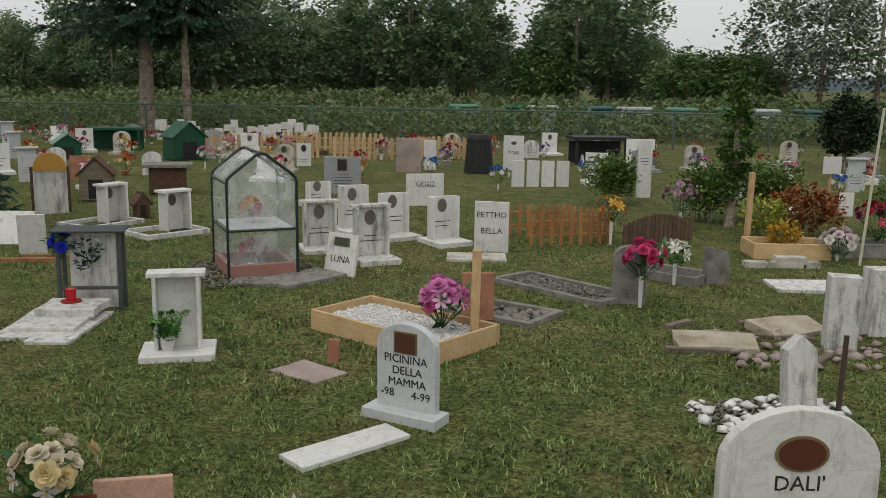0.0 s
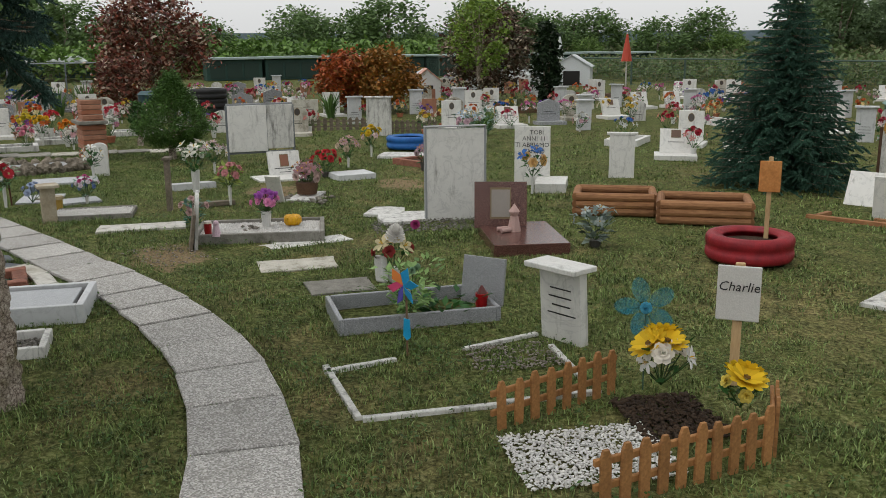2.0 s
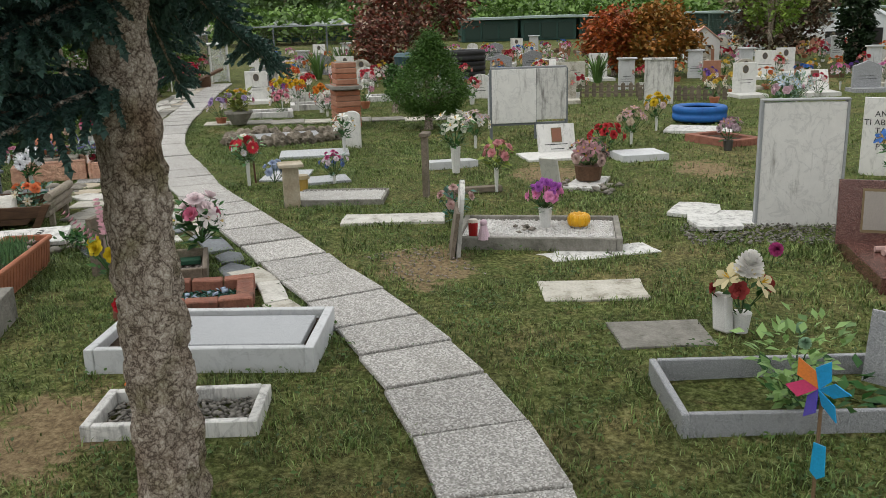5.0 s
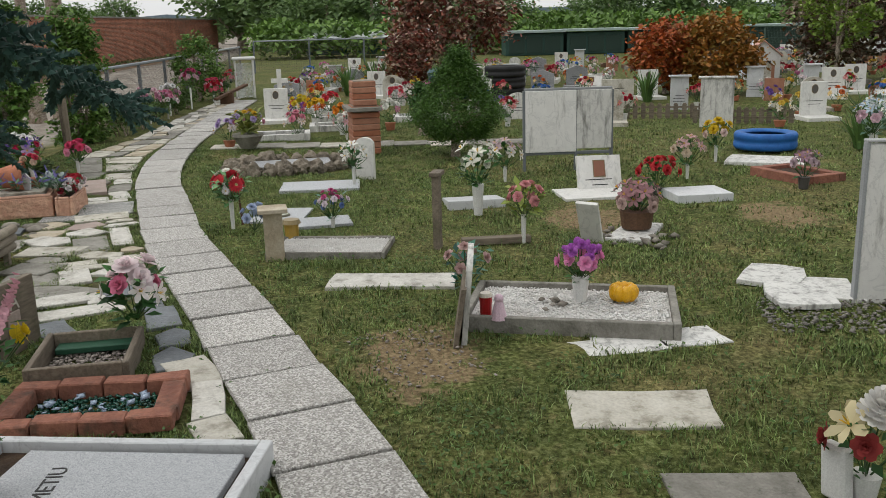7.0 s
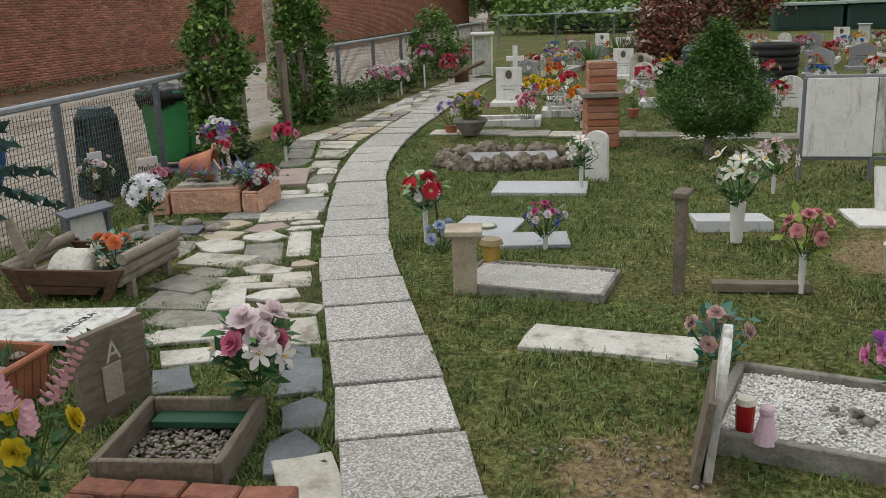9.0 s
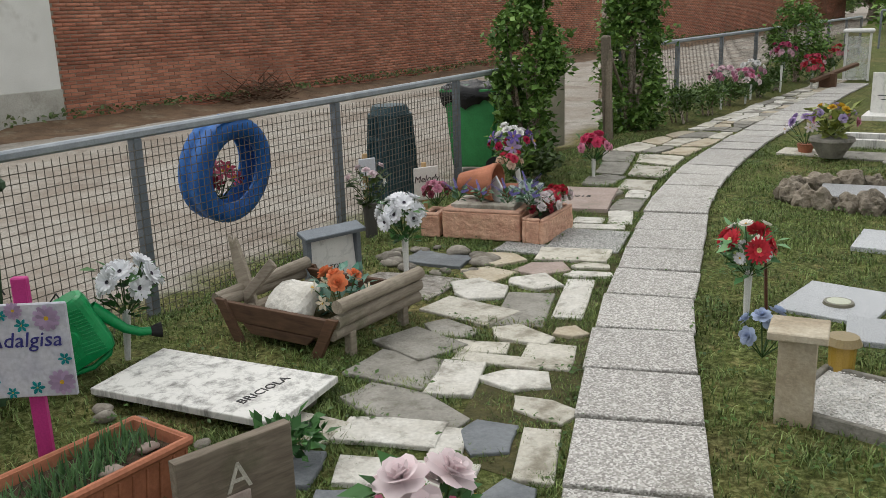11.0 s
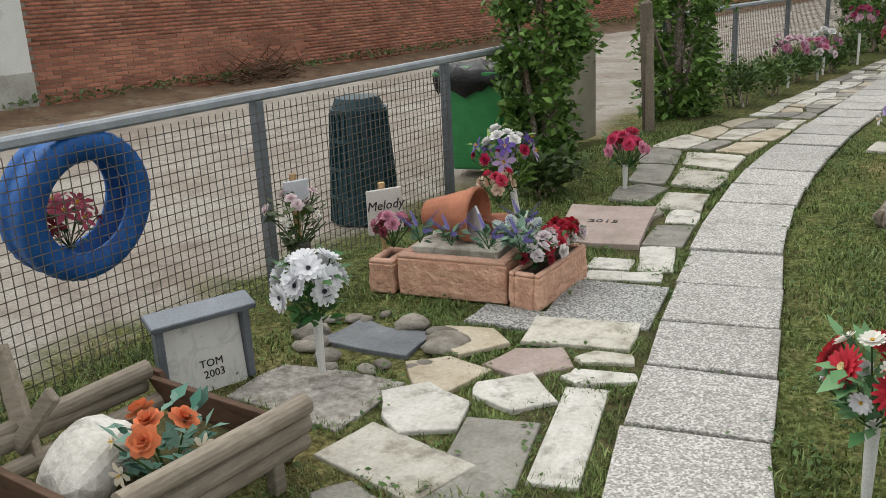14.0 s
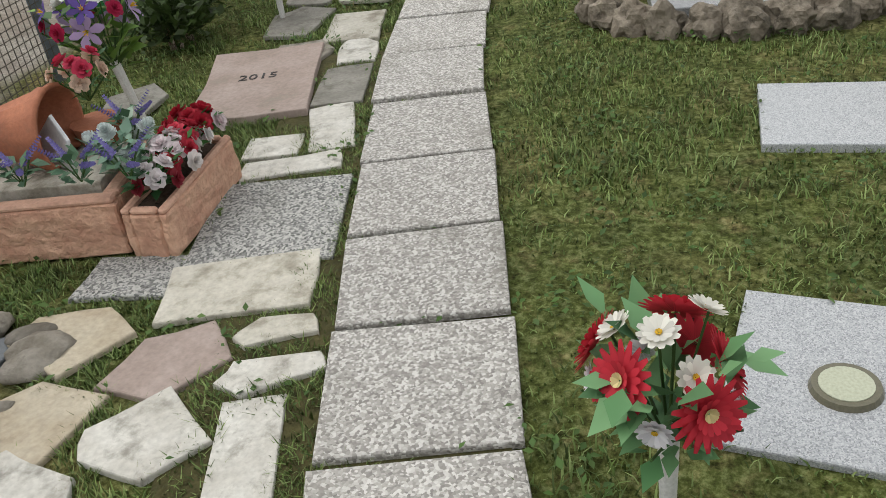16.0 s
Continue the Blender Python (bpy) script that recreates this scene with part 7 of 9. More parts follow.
bouquet(-12.88, -0.22, 0.42, 0.13, [("lily", "f1f0ea", 0.07, 7)], "white lilies in a white holder", "pipe", 50, 0.08)
headstone(-13.35, -0.12, 0.2, 0.42, 75, "slim arched white marble headstone", MARBLE, 0.05, "arch")
# stepped brick pillar
e = thing("brick_pillar", -15.3, -0.2, 10, "stepped tower of red terracotta bricks with a stone ledge", "brick pillar")
for i in range(12):
    w = 0.5 if i < 7 else 0.42 if i < 9 else 0.36
    part("brick_course", one_box(w - 0.012 * (i % 2), 0.34 - (0.05 if i > 7 else 0), 0.068, (0, 0, i * 0.074), bevel=0.008), TERRA_TILE if i % 3 else TERRACOTTA, e)
    part("joint", one_box(w - 0.04, 0.3 - (0.05 if i > 7 else 0), 0.074, (0, 0, i * 0.074), bevel=0), MORTAR, e)
part("ledge", one_box(0.62, 0.42, 0.045, (0, -0.02, 0.53)), CONCRETE, e)
# round clipped tree
tree("topiary_tree", -14.72, 0.95, 1.22, 0.22, 0.58, "clipped flame-shaped evergreen tree on a short trunk", leafy("thuja", "466829", "587b33", "33501f"), clumps=560, per=70, leaf=0.028, shape=1.0, low=0.3, limbs=5, flame=True)
tree("topiary_tree", -16.9, 0.55, 0.75, 0.2, 0.16, "small clipped evergreen on the lawn", leafy("thuja_small", "2f4f1f", "416a2a", "233d18"), clumps=60, per=40, leaf=0.05, shape=2.6, limbs=3)
# gravel grave with white head board
edged_grave("white_gravel_grave", -8.635, 1.16, 0.68, 1.12, -14, 0.075, 0.04, CONCRETE, "cement-edged grave filled with pale pink-white gravel", True, WHITE_GRAVEL, 6500, 0.0085, bed=WHITE_GRAVEL)
headstone(-8.40, 0.56, 0.34, 0.47, -5, "thin rounded white-painted board headstone", MARBLE_OLD, 0.03, "arch", lean=5)
headstone(-8.36, 0.515, 0.36, 0.3, -5, "weathered grey board propping the white headstone", OLD_WOOD, 0.025, lean=9)
for i in range(4):
    plaque("marble_strip", -8.05 - 0.06 * i, 0.7 + 0.33 * i, 0.24, 0.335, 8, 0.004, MARBLE_OLD, "broken white marble strip beside the grave", rough=0.018, group="marble strips")
bouquet(-8.7, 1.22, 0.32, 0.1, [("pompom", "cf7fd8", 0.05, 9), ("rose", "f0a0cc", 0.045, 8)], "purple and pink flowers in a glass jar", "jar", 30, 0.06, z=0.05)
e = thing("ceramic_pumpkin", -8.66, 1.45, 0, "small yellow-orange ceramic pumpkin pot", "pot", z=0.06)
for i in range(9):
    t = i * math.tau / 9
    bm = bmesh.new()
    bmesh.ops.create_icosphere(bm, subdivisions=2, radius=0.034, matrix=pose(0.05 * math.cos(t), 0.05 * math.sin(t), 0.044) @ Matrix.Diagonal((1, 1, 1.4, 1)))
    part("lobe", bm, tint("dba414", 0.3), e)
e = thing("grave_candle", -8.5, 0.68, 0, "red lidded grave candle on the gravel", "candle", "grave candles", z=0.06)
part("cup", one_cone(0.03, 0.034, 0.1, n=14), tint("a51a1c", 0.3), e)
part("lid", one_cone(0.036, 0.03, 0.02, (0, 0, 0.1), n=14), tint("d8d0c0", 0.4), e)
e = thing("ceramic_figure", -8.42, 0.74, 0, "small pale pink ceramic ornament", "ornament", z=0.06)
bm = bmesh.new()
cone(bm, 0.045, 0.02, 0.1, n=12)
bmesh.ops.create_icosphere(bm, subdivisions=2, radius=0.026, matrix=pose(0, 0, 0.11))
part("figure", bm, tint("d9bcc9", 0.4), e)
pb = thing("river_stones", -8.62, 1.05, 0, "a few brown and white stones on the gravel", "stones", z=0.06)
pebbles("stones", 0.22, 0.15, 6, 0.03, PEBBLE, pb)
pb = thing("loose_grit", -8.1, 0.3, 20, "gravel spilt on the worn earth", "gravel")
pebbles("grit", 0.8, 0.5, 160, 0.01, MIX_GRAVEL, pb, -0.005)

# small graves between path and marble board
headstone(-10.22, 0.5, 0.09, 0.52, -14, "old grey wooden post board with a white cap", OLD_WOOD, 0.05, cap=0.03)
plaque("grave_slab", -11.8, 0.88, 0.5, 0.42, 95, 0.06, MARBLE_GREY, "grey marble slab slightly raised", tilt=-6, z=-0.02)
bouquet(-11.28, 0.88, 0.58, 0.17, [("lily", "efeee2", 0.08, 6), ("rose", "dfe3d2", 0.04, 5)], "white calla lilies with dark leaves", "jar", 70, 0.08)
bouquet(-12.8, 1.28, 0.42, 0.15, [("lily", "c9b0b6", 0.06, 8), ("lily", "e6e2da", 0.06, 4)], "faded pink lilies in a white holder", "pipe", 30, 0.07)
bouquet(-10.26, 1.12, 0.44, 0.13, [("rose", "d9989c", 0.045, 10)], "salmon pink flowers with yellow-green leaves", "pipe", 60, 0.08, leafy("lime_sprig", "7f9440", "9aa650", "5c7a36"))
part("fallen_plank", one_box(0.5, 0.08, 0.05), OLD_WOOD, None, "", pose(-10.28, 0.92, 0, 0, 0, 94))
tagged(scene.objects["fallen_plank"], "grey weathered plank lying in the grass", "plank")
bouquet(-9.1, 0.62, 0.3, 0.13, [("rose", "c9a9a4", 0.04, 6)], "faded roses with teal leaves behind the board", "none", 60, 0.07, leafy("teal_sprig", "2f6a5a", "57806f", "24483f"))
headstone(-12.2, 2.1, 0.42, 0.32, 95, "white marble book-shaped headstone leaning back with a portrait", MARBLE, 0.035, lean=18, photo=("square", 0.1, 0.14, "8a5a44"), lines=2, words_z=0.3, photo_z=0.6)
plaque("grave_slab", -12.0, 1.98, 0.62, 0.5, 95, 0.03, MARBLE, "white marble slab under the leaning headstone")
headstone(-10.27, 1.62, 0.16, 0.34, 60, "white slab propped at a steep angle", MARBLE, 0.03, lean=-25)
plaque("grave_slab", -10.45, 1.98, 0.6, 0.3, 150, 0.03, MARBLE_OLD, "thin white slab under the basket", rough=0.02)
e = thing("flower_basket", -10.5, 2.0, 0, "dark wicker basket of faded pink flowers", "basket", z=0.03)
part("basket", one_cone(0.11, 0.13, 0.13, n=14), BROWN_WOOD, e)
bouquet(-10.5, 2.0, 0.3, 0.17, [("lily", "a87f84", 0.07, 14), ("rose", "c9b0a8", 0.05, 8)], "faded dusty-pink flowers heaped in the basket", "none", 30, 0.07, z=0.08)
pb = thing("rubble", -10.3, 1.85, 60, "stones and brick ends round the basket", "rubble")
pebbles("stones", 0.7, 0.5, 24, 0.05, PEBBLE, pb)
bouquet(-11.9, 2.55, 0.36, 0.16, [("rose", "c43a3f", 0.055, 12)], "red carnations in a low bunch", "dark", 40, 0.06)
bouquet(-12.6, 3.05, 0.42, 0.15, [("lily", "c9a3a6", 0.06, 9), ("rose", "d9c9b4", 0.05, 5)], "dusty pink and cream bouquet", "pipe", 40, 0.07)
bouquet(-13.6, 3.68, 0.45, 0.15, [("rose", "d8b92e", 0.06, 8), ("rose", "e6cfc9", 0.05, 3)], "yellow roses in a tall holder", "pipe", 40, 0.07)
plaque("grave_slab", -11.7, 2.85, 0.5, 0.4, 95, 0.06, MARBLE_GREY, "low grey marble block")


def panel_board(x, y, a, w, h, leg):
    """Two upright marble panels side by side on dark legs."""
    e = thing("memorial_board", x, y, a, "wide memorial of two marble panels in a grey frame on legs", "memorial")
    part("panel", one_box(w * 0.58, 0.03, h - leg, (-w * 0.2, 0, leg)), MARBLE, e, "cleaner white marble panel")
    part("panel", one_box(w * 0.4, 0.03, h - leg - 0.03, (w * 0.295, 0, leg + 0.03)), MARBLE_OLD, e, "heavily stained marble panel")
    for sx in (-w / 2, w * 0.09, w / 2):
        part("leg", one_box(0.03, 0.05, h, (sx, 0.02, 0)), tint("6d7275"), e)
    part("rail", one_box(w, 0.04, 0.03, (0, 0.02, leg - 0.03)), tint("6d7275"), e)
    part("rail", one_box(w, 0.05, 0.025, (0, 0.02, h)), tint("8a8d8e"), e)


panel_board(-13.35, 2.01, 90, 0.92, 0.84, 0.2)
# big square stone and its neighbours
e = headstone(-8.62, 3.03, 0.56, 0.87, 80, "tall plain grey marble headstone in a metal frame", MARBLE, 0.05)
for sx in (-0.29, 0.29):
    part("frame_post", one_box(0.02, 0.06, 0.88, (sx, 0, 0)), tint("9a9d9e"), e)
part("frame_top", one_box(0.6, 0.07, 0.015, (0, 0, 0.88)), tint("a3a5a4"), e)
for dx, dy, a in ((0, 0, 165), (-0.3, -0.18, 150), (0.12, -0.2, 172)):
    plaque("grave_slab", -8.88 + dx, 2.68 + dy, 0.42, 0.34, a, 0.01, MARBLE_OLD, "broken white marble slab on the grass", rough=0.02, group="broken marble", z=0.012 if a < 160 else 0.004 if a < 170 else 0.02)
pb = thing("grey_gravel", -8.4, 2.75, 80, "grey gravel round the tall headstone", "gravel")
pebbles("gravel", 1.2, 0.6, 700, 0.014, GREY_GRAVEL, pb)
plaque("tomb_plinth", -7.42, 3.15, 0.92, 0.62, 165, 0.08, RED_GRANITE, "polished red granite tomb base", category="tomb")
e = headstone(-7.78, 3.12, 0.46, 0.38, 66, "polished red granite double headstone with a portrait", RED_GRANITE, 0.05, lean=8, photo=("square", 0.16, 0.24, "9b948c"), z=0.08, photo_z=0.5)
e = thing("doll", -7.5, 3.12, 0, "small seated cloth doll in pale clothes", "doll", z=0.08)
bm = bmesh.new()
cone(bm, 0.06, 0.035, 0.13, n=10)
bmesh.ops.create_icosphere(bm, subdivisions=2, radius=0.04, matrix=pose(0, 0, 0.16))
cone(bm, 0.02, 0.018, 0.11, (0.02, -0.03, 0.02), 90, 0, 10, 8)
cone(bm, 0.02, 0.018, 0.11, (-0.03, -0.03, 0.02), 90, 0, -10, 8)
cone(bm, 0.05, 0.0, 0.07, (0, 0, 0.17), n=10)
part("doll_body", bm, tint("b99a92"), e)
bouquet(-7.0, 3.62, 0.36, 0.16, [("lily", "aeb8b4", 0.05, 8)], "grey-green faded artificial plant", "dark", 120, 0.08, leafy("grey_sprig", "6f7d78", "8b9a92", "545f5c"))
headstone(-10.24, 4.67, 0.42, 0.69, 58, "white marble headstone with a round portrait and epitaph", MARBLE, 0.05, words="     TOBI\n  ANNI 11\nTI ABBIAMO\n  TANTO\n  AMATO\n  P.S.P.C.", size=0.074, words_z=0.86)
plaque("grave_slab", -9.9, 4.75, 0.62, 0.36, 150, 0.09, MARBLE, "white marble kerb stone", rough=0.01)
bouquet(-9.6, 4.35, 0.5, 0.16, [("lily", "3f6fb8", 0.09, 3), ("rose", "e0b87a", 0.06, 4)], "blue and cream flowers before the epitaph stone", "pipe", 30, 0.07)
headstone(-10.34, 5.97, 0.31, 0.52, 60, "plain white headstone with a thin dark cap", MARBLE, 0.06, cap=0.03)


def log_bed(x, y, l, w, a, label):
    e = thing("log_bed", x, y, a, label, "raised bed", "half-log raised beds")
    for k in range(3):
        for sy in (-1, 1):
            part("half_log", one_cone(0.042, 0.042, l, (-l / 2, sy * w / 2, 0.04 + 0.07 * k), 0, 90, 0, 10), RED_LOG, e)
        for sx in (-1, 1):
            part("half_log", one_cone(0.04, 0.04, w, (sx * l / 2, -w / 2, 0.04 + 0.07 * k), -90, 0, 0, 10), RED_LOG, e)
    part("soil", one_box(l, w, 0.1, (0, 0, 0), bevel=0), SOIL, e)
    bare(x, y, l, w, a, 0.03)


log_bed(-8.32, 4.62, 0.74, 0.52, 58, "raised bed of stacked reddish half logs")
log_bed(-7.6, 5.15, 0.8, 0.55, 55, "raised bed of stacked reddish half logs")
# red tyre planter with an orange sign
t = thing("tyre_planter", -6.15, 4.48, 0, "red painted car tyre lying flat as a planter", "tyre")
part("tyre", tyre_mesh(0.33, 0.1, 0.2), RED_RUBBER, t, "", pose(0, 0, 0.11))
part("soil", one_cone(0.22, 0.22, 0.14, n=18), SOIL, t)
bare(-6.15, 4.48, 0.6, 0.6, 0)
stake_sign(-6.18, 4.66, 0.78, 50, 0.16, 0.24, "orange hand-lettered board on a pine stake in the tyre", surface("orange_board", "c98a4e", "b5763c", 20, 0.7, 0.1, 60))
stake_sign(-4.05, 2.65, 0.62, 48, 0.2, 0.27, "white board with cursive black writing on a pine stake", tint("c9c7c2"), words="Charlie", size=0.065, bottom=0.34, post_w=0.045)
# picket plot with sunflowers
pf = thing("picket_grave", -3.75, 1.8, 0, "plot fenced with honey-coloured wooden pickets", "grave fence")
pickets(-4.05, 1.36, -4.25, 2.12, 8, 0.2, pf, -3.75, 1.8)
pickets(-3.28, 1.42, -3.36, 2.3, 10, 0.22, pf, -3.75, 1.8)
pickets(-3.36, 2.3, -3.62, 2.52, 3, 0.22, pf, -3.75, 1.8)
pb = thing("white_gravel_bed", -3.66, 1.62, 80, "white marble chips spread inside the pickets", "gravel")
pebbles("marble_chips", 0.66, 0.5, 3000, 0.0085, WHITE_GRAVEL, pb)
bare(-3.66, 1.62, 0.6, 0.46, 80)
pb = thing("dark_mulch", -3.85, 2.15, 80, "dark mulch at the head of the plot", "soil")
pebbles("mulch", 0.4, 0.5, 900, 0.016, SOIL, pb)
bare(-3.85, 2.15, 0.4, 0.45, 80)
bouquet(-3.95, 2.16, 0.34, 0.12, [("daisy", "e8c32c", 0.1, 3), ("rose", "efe9dc", 0.055, 4), ("lily", "f2f1ee", 0.06, 5)], "yellow sunflowers with white roses and lilies", "none", 20, 0.06, z=0.02)
bouquet(-3.60, 2.32, 0.28, 0.08, [("daisy", "e8c32c", 0.095, 2), ("rose", "e3cf62", 0.035, 4)], "bright yellow sunflower heads", "none", 20, 0.05)
e = thing("butterfly_ornament", -4.18, 2.22, 55, "turquoise net flower ornament on a wire", "ornament")
part("wire", one_cone(0.004, 0.004, 0.42, n=5), tint("3a5a4a"), e)
for i in range(5):
    t = 0.63 + i * math.tau / 5
    bm = bmesh.new()
    bmesh.ops.create_cone(bm, cap_ends=True, segments=18, radius1=1, radius2=1, depth=0.1, matrix=pose(0.088 * math.cos(t), 0, 0.42 + 0.088 * math.sin(t), 90, 0, 0) @ pose(0, 0, 0, 0, 0, math.degrees(t)) @ Matrix.Diagonal((0.062, 0.042, 0.03, 1)))
    part("petal", bm, clear_film("teal_net", "1f8296", 0.25) if i == 0 else bpy.data.materials["teal_net"], e)
part("centre", bloom_mesh("pompom", "5fb3d0"), None, e, "", pose(0, -0.01, 0.42, 90, 0, 0) @ Matrix.Diagonal((0.05, 0.05, 0.03, 1)))
# kerbed plots
for x, y, l, a in ((-4.75, 0.86, 0.72, 178), (-4.33, 1.2, 0.68, 82), (-4.28, 1.78, 0.5, 84), (-5.05, 1.05, 0.4, 95), (-5.12, 1.9, 0.5, 100), (-4.7, 2.08, 0.5, 170)):
    plaque("kerb_strip", x, y, l, 0.034, a, 0.022, MARBLE_OLD, "thin white marble kerb strip set in the grass", z=-0.015, group="marble kerbs")
pb = thing("white_gravel_bed", -4.85, 1.85, 80, "scattered grey gravel and marble chips", "gravel")
pebbles("gravel", 0.5, 0.4, 380, 0.009, MIX_GRAVEL, pb)
edged_grave("granite_edged_grave", -5.82, 1.60, 0.56, 1.0, -6, 0.08, 0.03, GREY_GRANITE, "grey granite kerb round a planted grave", bed=None)
headstone(-5.86, 2.10, 0.3, 0.3, 40, "small speckled granite tablet", GREY_GRANITE, 0.025, lean=10)
e = thing("grave_candle", -5.72, 2.04, 0, "red grave lantern with a dark top", "candle", "grave candles")
part("cup", one_cone(0.038, 0.042, 0.11, n=14), tint("a8151b", 0.3), e)
part("top", one_cone(0.035, 0.006, 0.05, (0, 0, 0.11), n=14), tint("5a2320", 0.4), e)
headstone(-5.02, 2.25, 0.3, 0.42, 20, "white stone headstone with a slanted roof slab", MARBLE, 0.06, cap=0.14, lines=4, words_z=0.75, lean=-4)
e = thing("pinwheel", -5.08, 1.32, 30, "blue and rainbow pinwheel on a thin stick", "pinwheel")
part("stick", one_cone(0.006, 0.006, 0.46, n=6), tint("7a6248"), e)
for i, c in enumerate(("2aa0d8", "2aa0d8", "d87a2a", "c93a6a", "5a4fb0", "2aa0d8")):
    t = i * math.tau / 6
    part("vane", outline([(0, 0), (0.05, -0.015), (0.11, 0.02), (0.06, 0.045)], 0.004, 0), tint(c, 0.35), e, "", pose(0, -0.02, 0.4, 90, 0, 0) @ pose(0, 0, 0, 20, 0, math.degrees(t)))
part("tail", outline([(0, 0), (0.04, 0), (0.045, -0.1), (0.02, -0.12), (-0.005, -0.1)], 0.005, 0), tint("1f9fd0", 0.35), e, "", pose(0.0, -0.02, 0.22, 90, 0, 0))
e = thing("white_vase", -6.62, 1.66, 15, "white rectangular cemetery vase with faded flowers", "vase")
part("vase", one_box(0.11, 0.05, 0.19, (0, 0, 0), 0, 0, -6, 0.01), WHITE_PLASTIC, e)
bouquet(-6.6, 1.74, 0.34, 0.13, [("pompom", "f3f1ec", 0.12, 1), ("lily", "e0d3a8", 0.09, 4), ("rose", "9a3f3c", 0.05, 3)], "white pompom and cream petals fading", "jar", 20, 0.07)
bouquet(-5.70, 1.55, 0.42, 0.2, [("pompom", "9fc0a0", 0.04, 2)], "light green leafy artificial plant", "none", 220, 0.06, leafy("mint_leaves", "7fa05c", "98b872", "5f8048"))
bouquet(-6.75, 1.95, 0.4, 0.05, [("pompom", "b84a86", 0.06, 1)], "single magenta allium bloom", "none", 0, 0.05)
sprig_e = thing("wild_greens", -5.75, 1.75, 0, "low leafy weeds inside the kerb", "plant")
sprig(90, 0.35, 0.0, 0.1, 0.08, SPRIG, sprig_e)
# white posy with a pink tile near the walker
bouquet(-2.52, 2.45, 0.38, 0.15, [("rose", "e6dcc2", 0.05, 9), ("rose", "e3cf9a", 0.055, 5), ("lily", "cfc6c0", 0.05, 5)], "cream and yellow roses with pale lilac blossoms", "dark", 60, 0.07)
e = thing("tile_board", -2.34, 2.62, 33, "plain pink tile standing on edge", "tile")
part("tile", one_box(0.3, 0.025, 0.19, (0.05, 0, -0.01)), PINK_SMOOTH, e)
part("flower_card", one_box(0.1, 0.006, 0.12, (-0.13, -0.04, 0.02)), tint("7a3a2c"), e)
headstone(-1.05, 2.62, 0.4, 0.24, 21, "rounded white marble top of a low headstone", MARBLE, 0.04, "arch")
e = thing("garden_gnome_ornament", -1.62, 2.72, 0, "small red and white ceramic ornament", "ornament")
bm = bmesh.new()
cone(bm, 0.05, 0.03, 0.12, n=12)
cone(bm, 0.035, 0.0, 0.09, (0, 0, 0.12), n=12)
part("figure", bm, tint("c9bdb8", 0.4), e)
# further stones on the left lawn
headstone(-7.6, 7.12, 0.38, 0.34, 25, "square white slab leaning in the grass", MARBLE, 0.03, lean=24)
headstone(-6.95, 6.75, 0.26, 0.4, 35, "white slab standing behind the framed stone", MARBLE, 0.03, lean=-6)
for x, y, l, a in ((-6.9, 6.35, 0.95, 27), (-6.5, 6.75, 0.9, 27), (-7.3, 6.3, 0.3, 110)):
    plaque("timber", x, y, l, 0.05, a, 0.04, RED_LOG, "thin board edging in the grass", category="timber", group="timber edging")
for x, y, a in ((-7.78, 8.78, 80), (-6.70, 8.60, 68)):
    headstone(x, y, 0.32, 0.44, a, "hollow white marble box headstone standing open", MARBLE, 0.03, sides=0.16, cap=0.15, photo=("oval", 0.09, 0.12, "5d5954"))
    edged_grave("stone_grave", x + 0.1, y - 0.25, 0.8, 0.6, a, 0.04, 0.05, MARBLE_OLD, "white marble kerb on the grass")
e = headstone(-8.9, 9.0, 0.42, 0.55, 40, "framed white headstone with a yellow arched top", MARBLE_OLD, 0.04)
part("arch", one_cone(0.2, 0.2, 0.05, (0, 0.03, 0.58), 90, 0, 0, 20), tint("b98a3c"), e, "yellow wooden half-round top")
for sx in (-0.22, 0.22):
    part("frame_post", one_box(0.035, 0.06, 0.6, (sx, 0, 0)), BROWN_WOOD, e)


def shrine(x, y, a, w, h, wall, roof, label, steep=1.0, name="kennel_shrine"):
    """A small house-shaped shrine: walls, pitched roof, a dark sheet for the shaded door opening."""
    e = thing(name, x, y, a, label, "shrine", "house-shaped shrines")
    wall_h = h * 0.6
    part("house_wall", outline([(-w / 2, 0), (w / 2, 0), (w / 2, wall_h), (0, h * 0.95), (-w / 2, wall_h)], w * 0.9, 0.005), wall, e, "", pose(0, w * 0.45, 0, 90, 0, 0))
    ang = math.degrees(math.atan2(h * 0.95 - wall_h, w / 2))
    for s in (-1, 1):
        part("roof_panel", one_box(math.hypot(w / 2, h * 0.95 - wall_h) + 0.08, w * 1.05, 0.025, (s * w * 0.27, 0, (wall_h + h * 0.95) / 2 - 0.005), 0, 0, s * ang), roof, e)
    # the front is solid; a near-black sheet stands in for the shade inside
    part("doorway", one_box(w * 0.45, 0.01, wall_h * 0.75, (0, -w * 0.455, 0.02)), tint("1d1a17"), e, "dark sheet painted as the shade of an opening")
    return e


DKGREEN = surface("green_tarp", "14553c", "0f452f", 8, 0.5, 0.1)
shrine(-9.4, 10.4, 35, 0.45, 0.62, OLD_WOOD, BROWN_WOOD, "wooden house-shaped shrine with a pitched roof")
shrine(-7.65, 9.22, 60, 0.17, 0.3, BROWN_WOOD, BROWN_WOOD, "tiny brown wooden bird house", name="bird_house")
shrine(-12.6, 16.7, 60, 0.72, 0.84, DKGREEN, DKGREEN, "bright green kennel-shaped shrine")
shrine(-14.9, 15.6, 50, 0.55, 0.55, DKGREEN, tint("6a8a80"), "green box shrine with a pale roof")
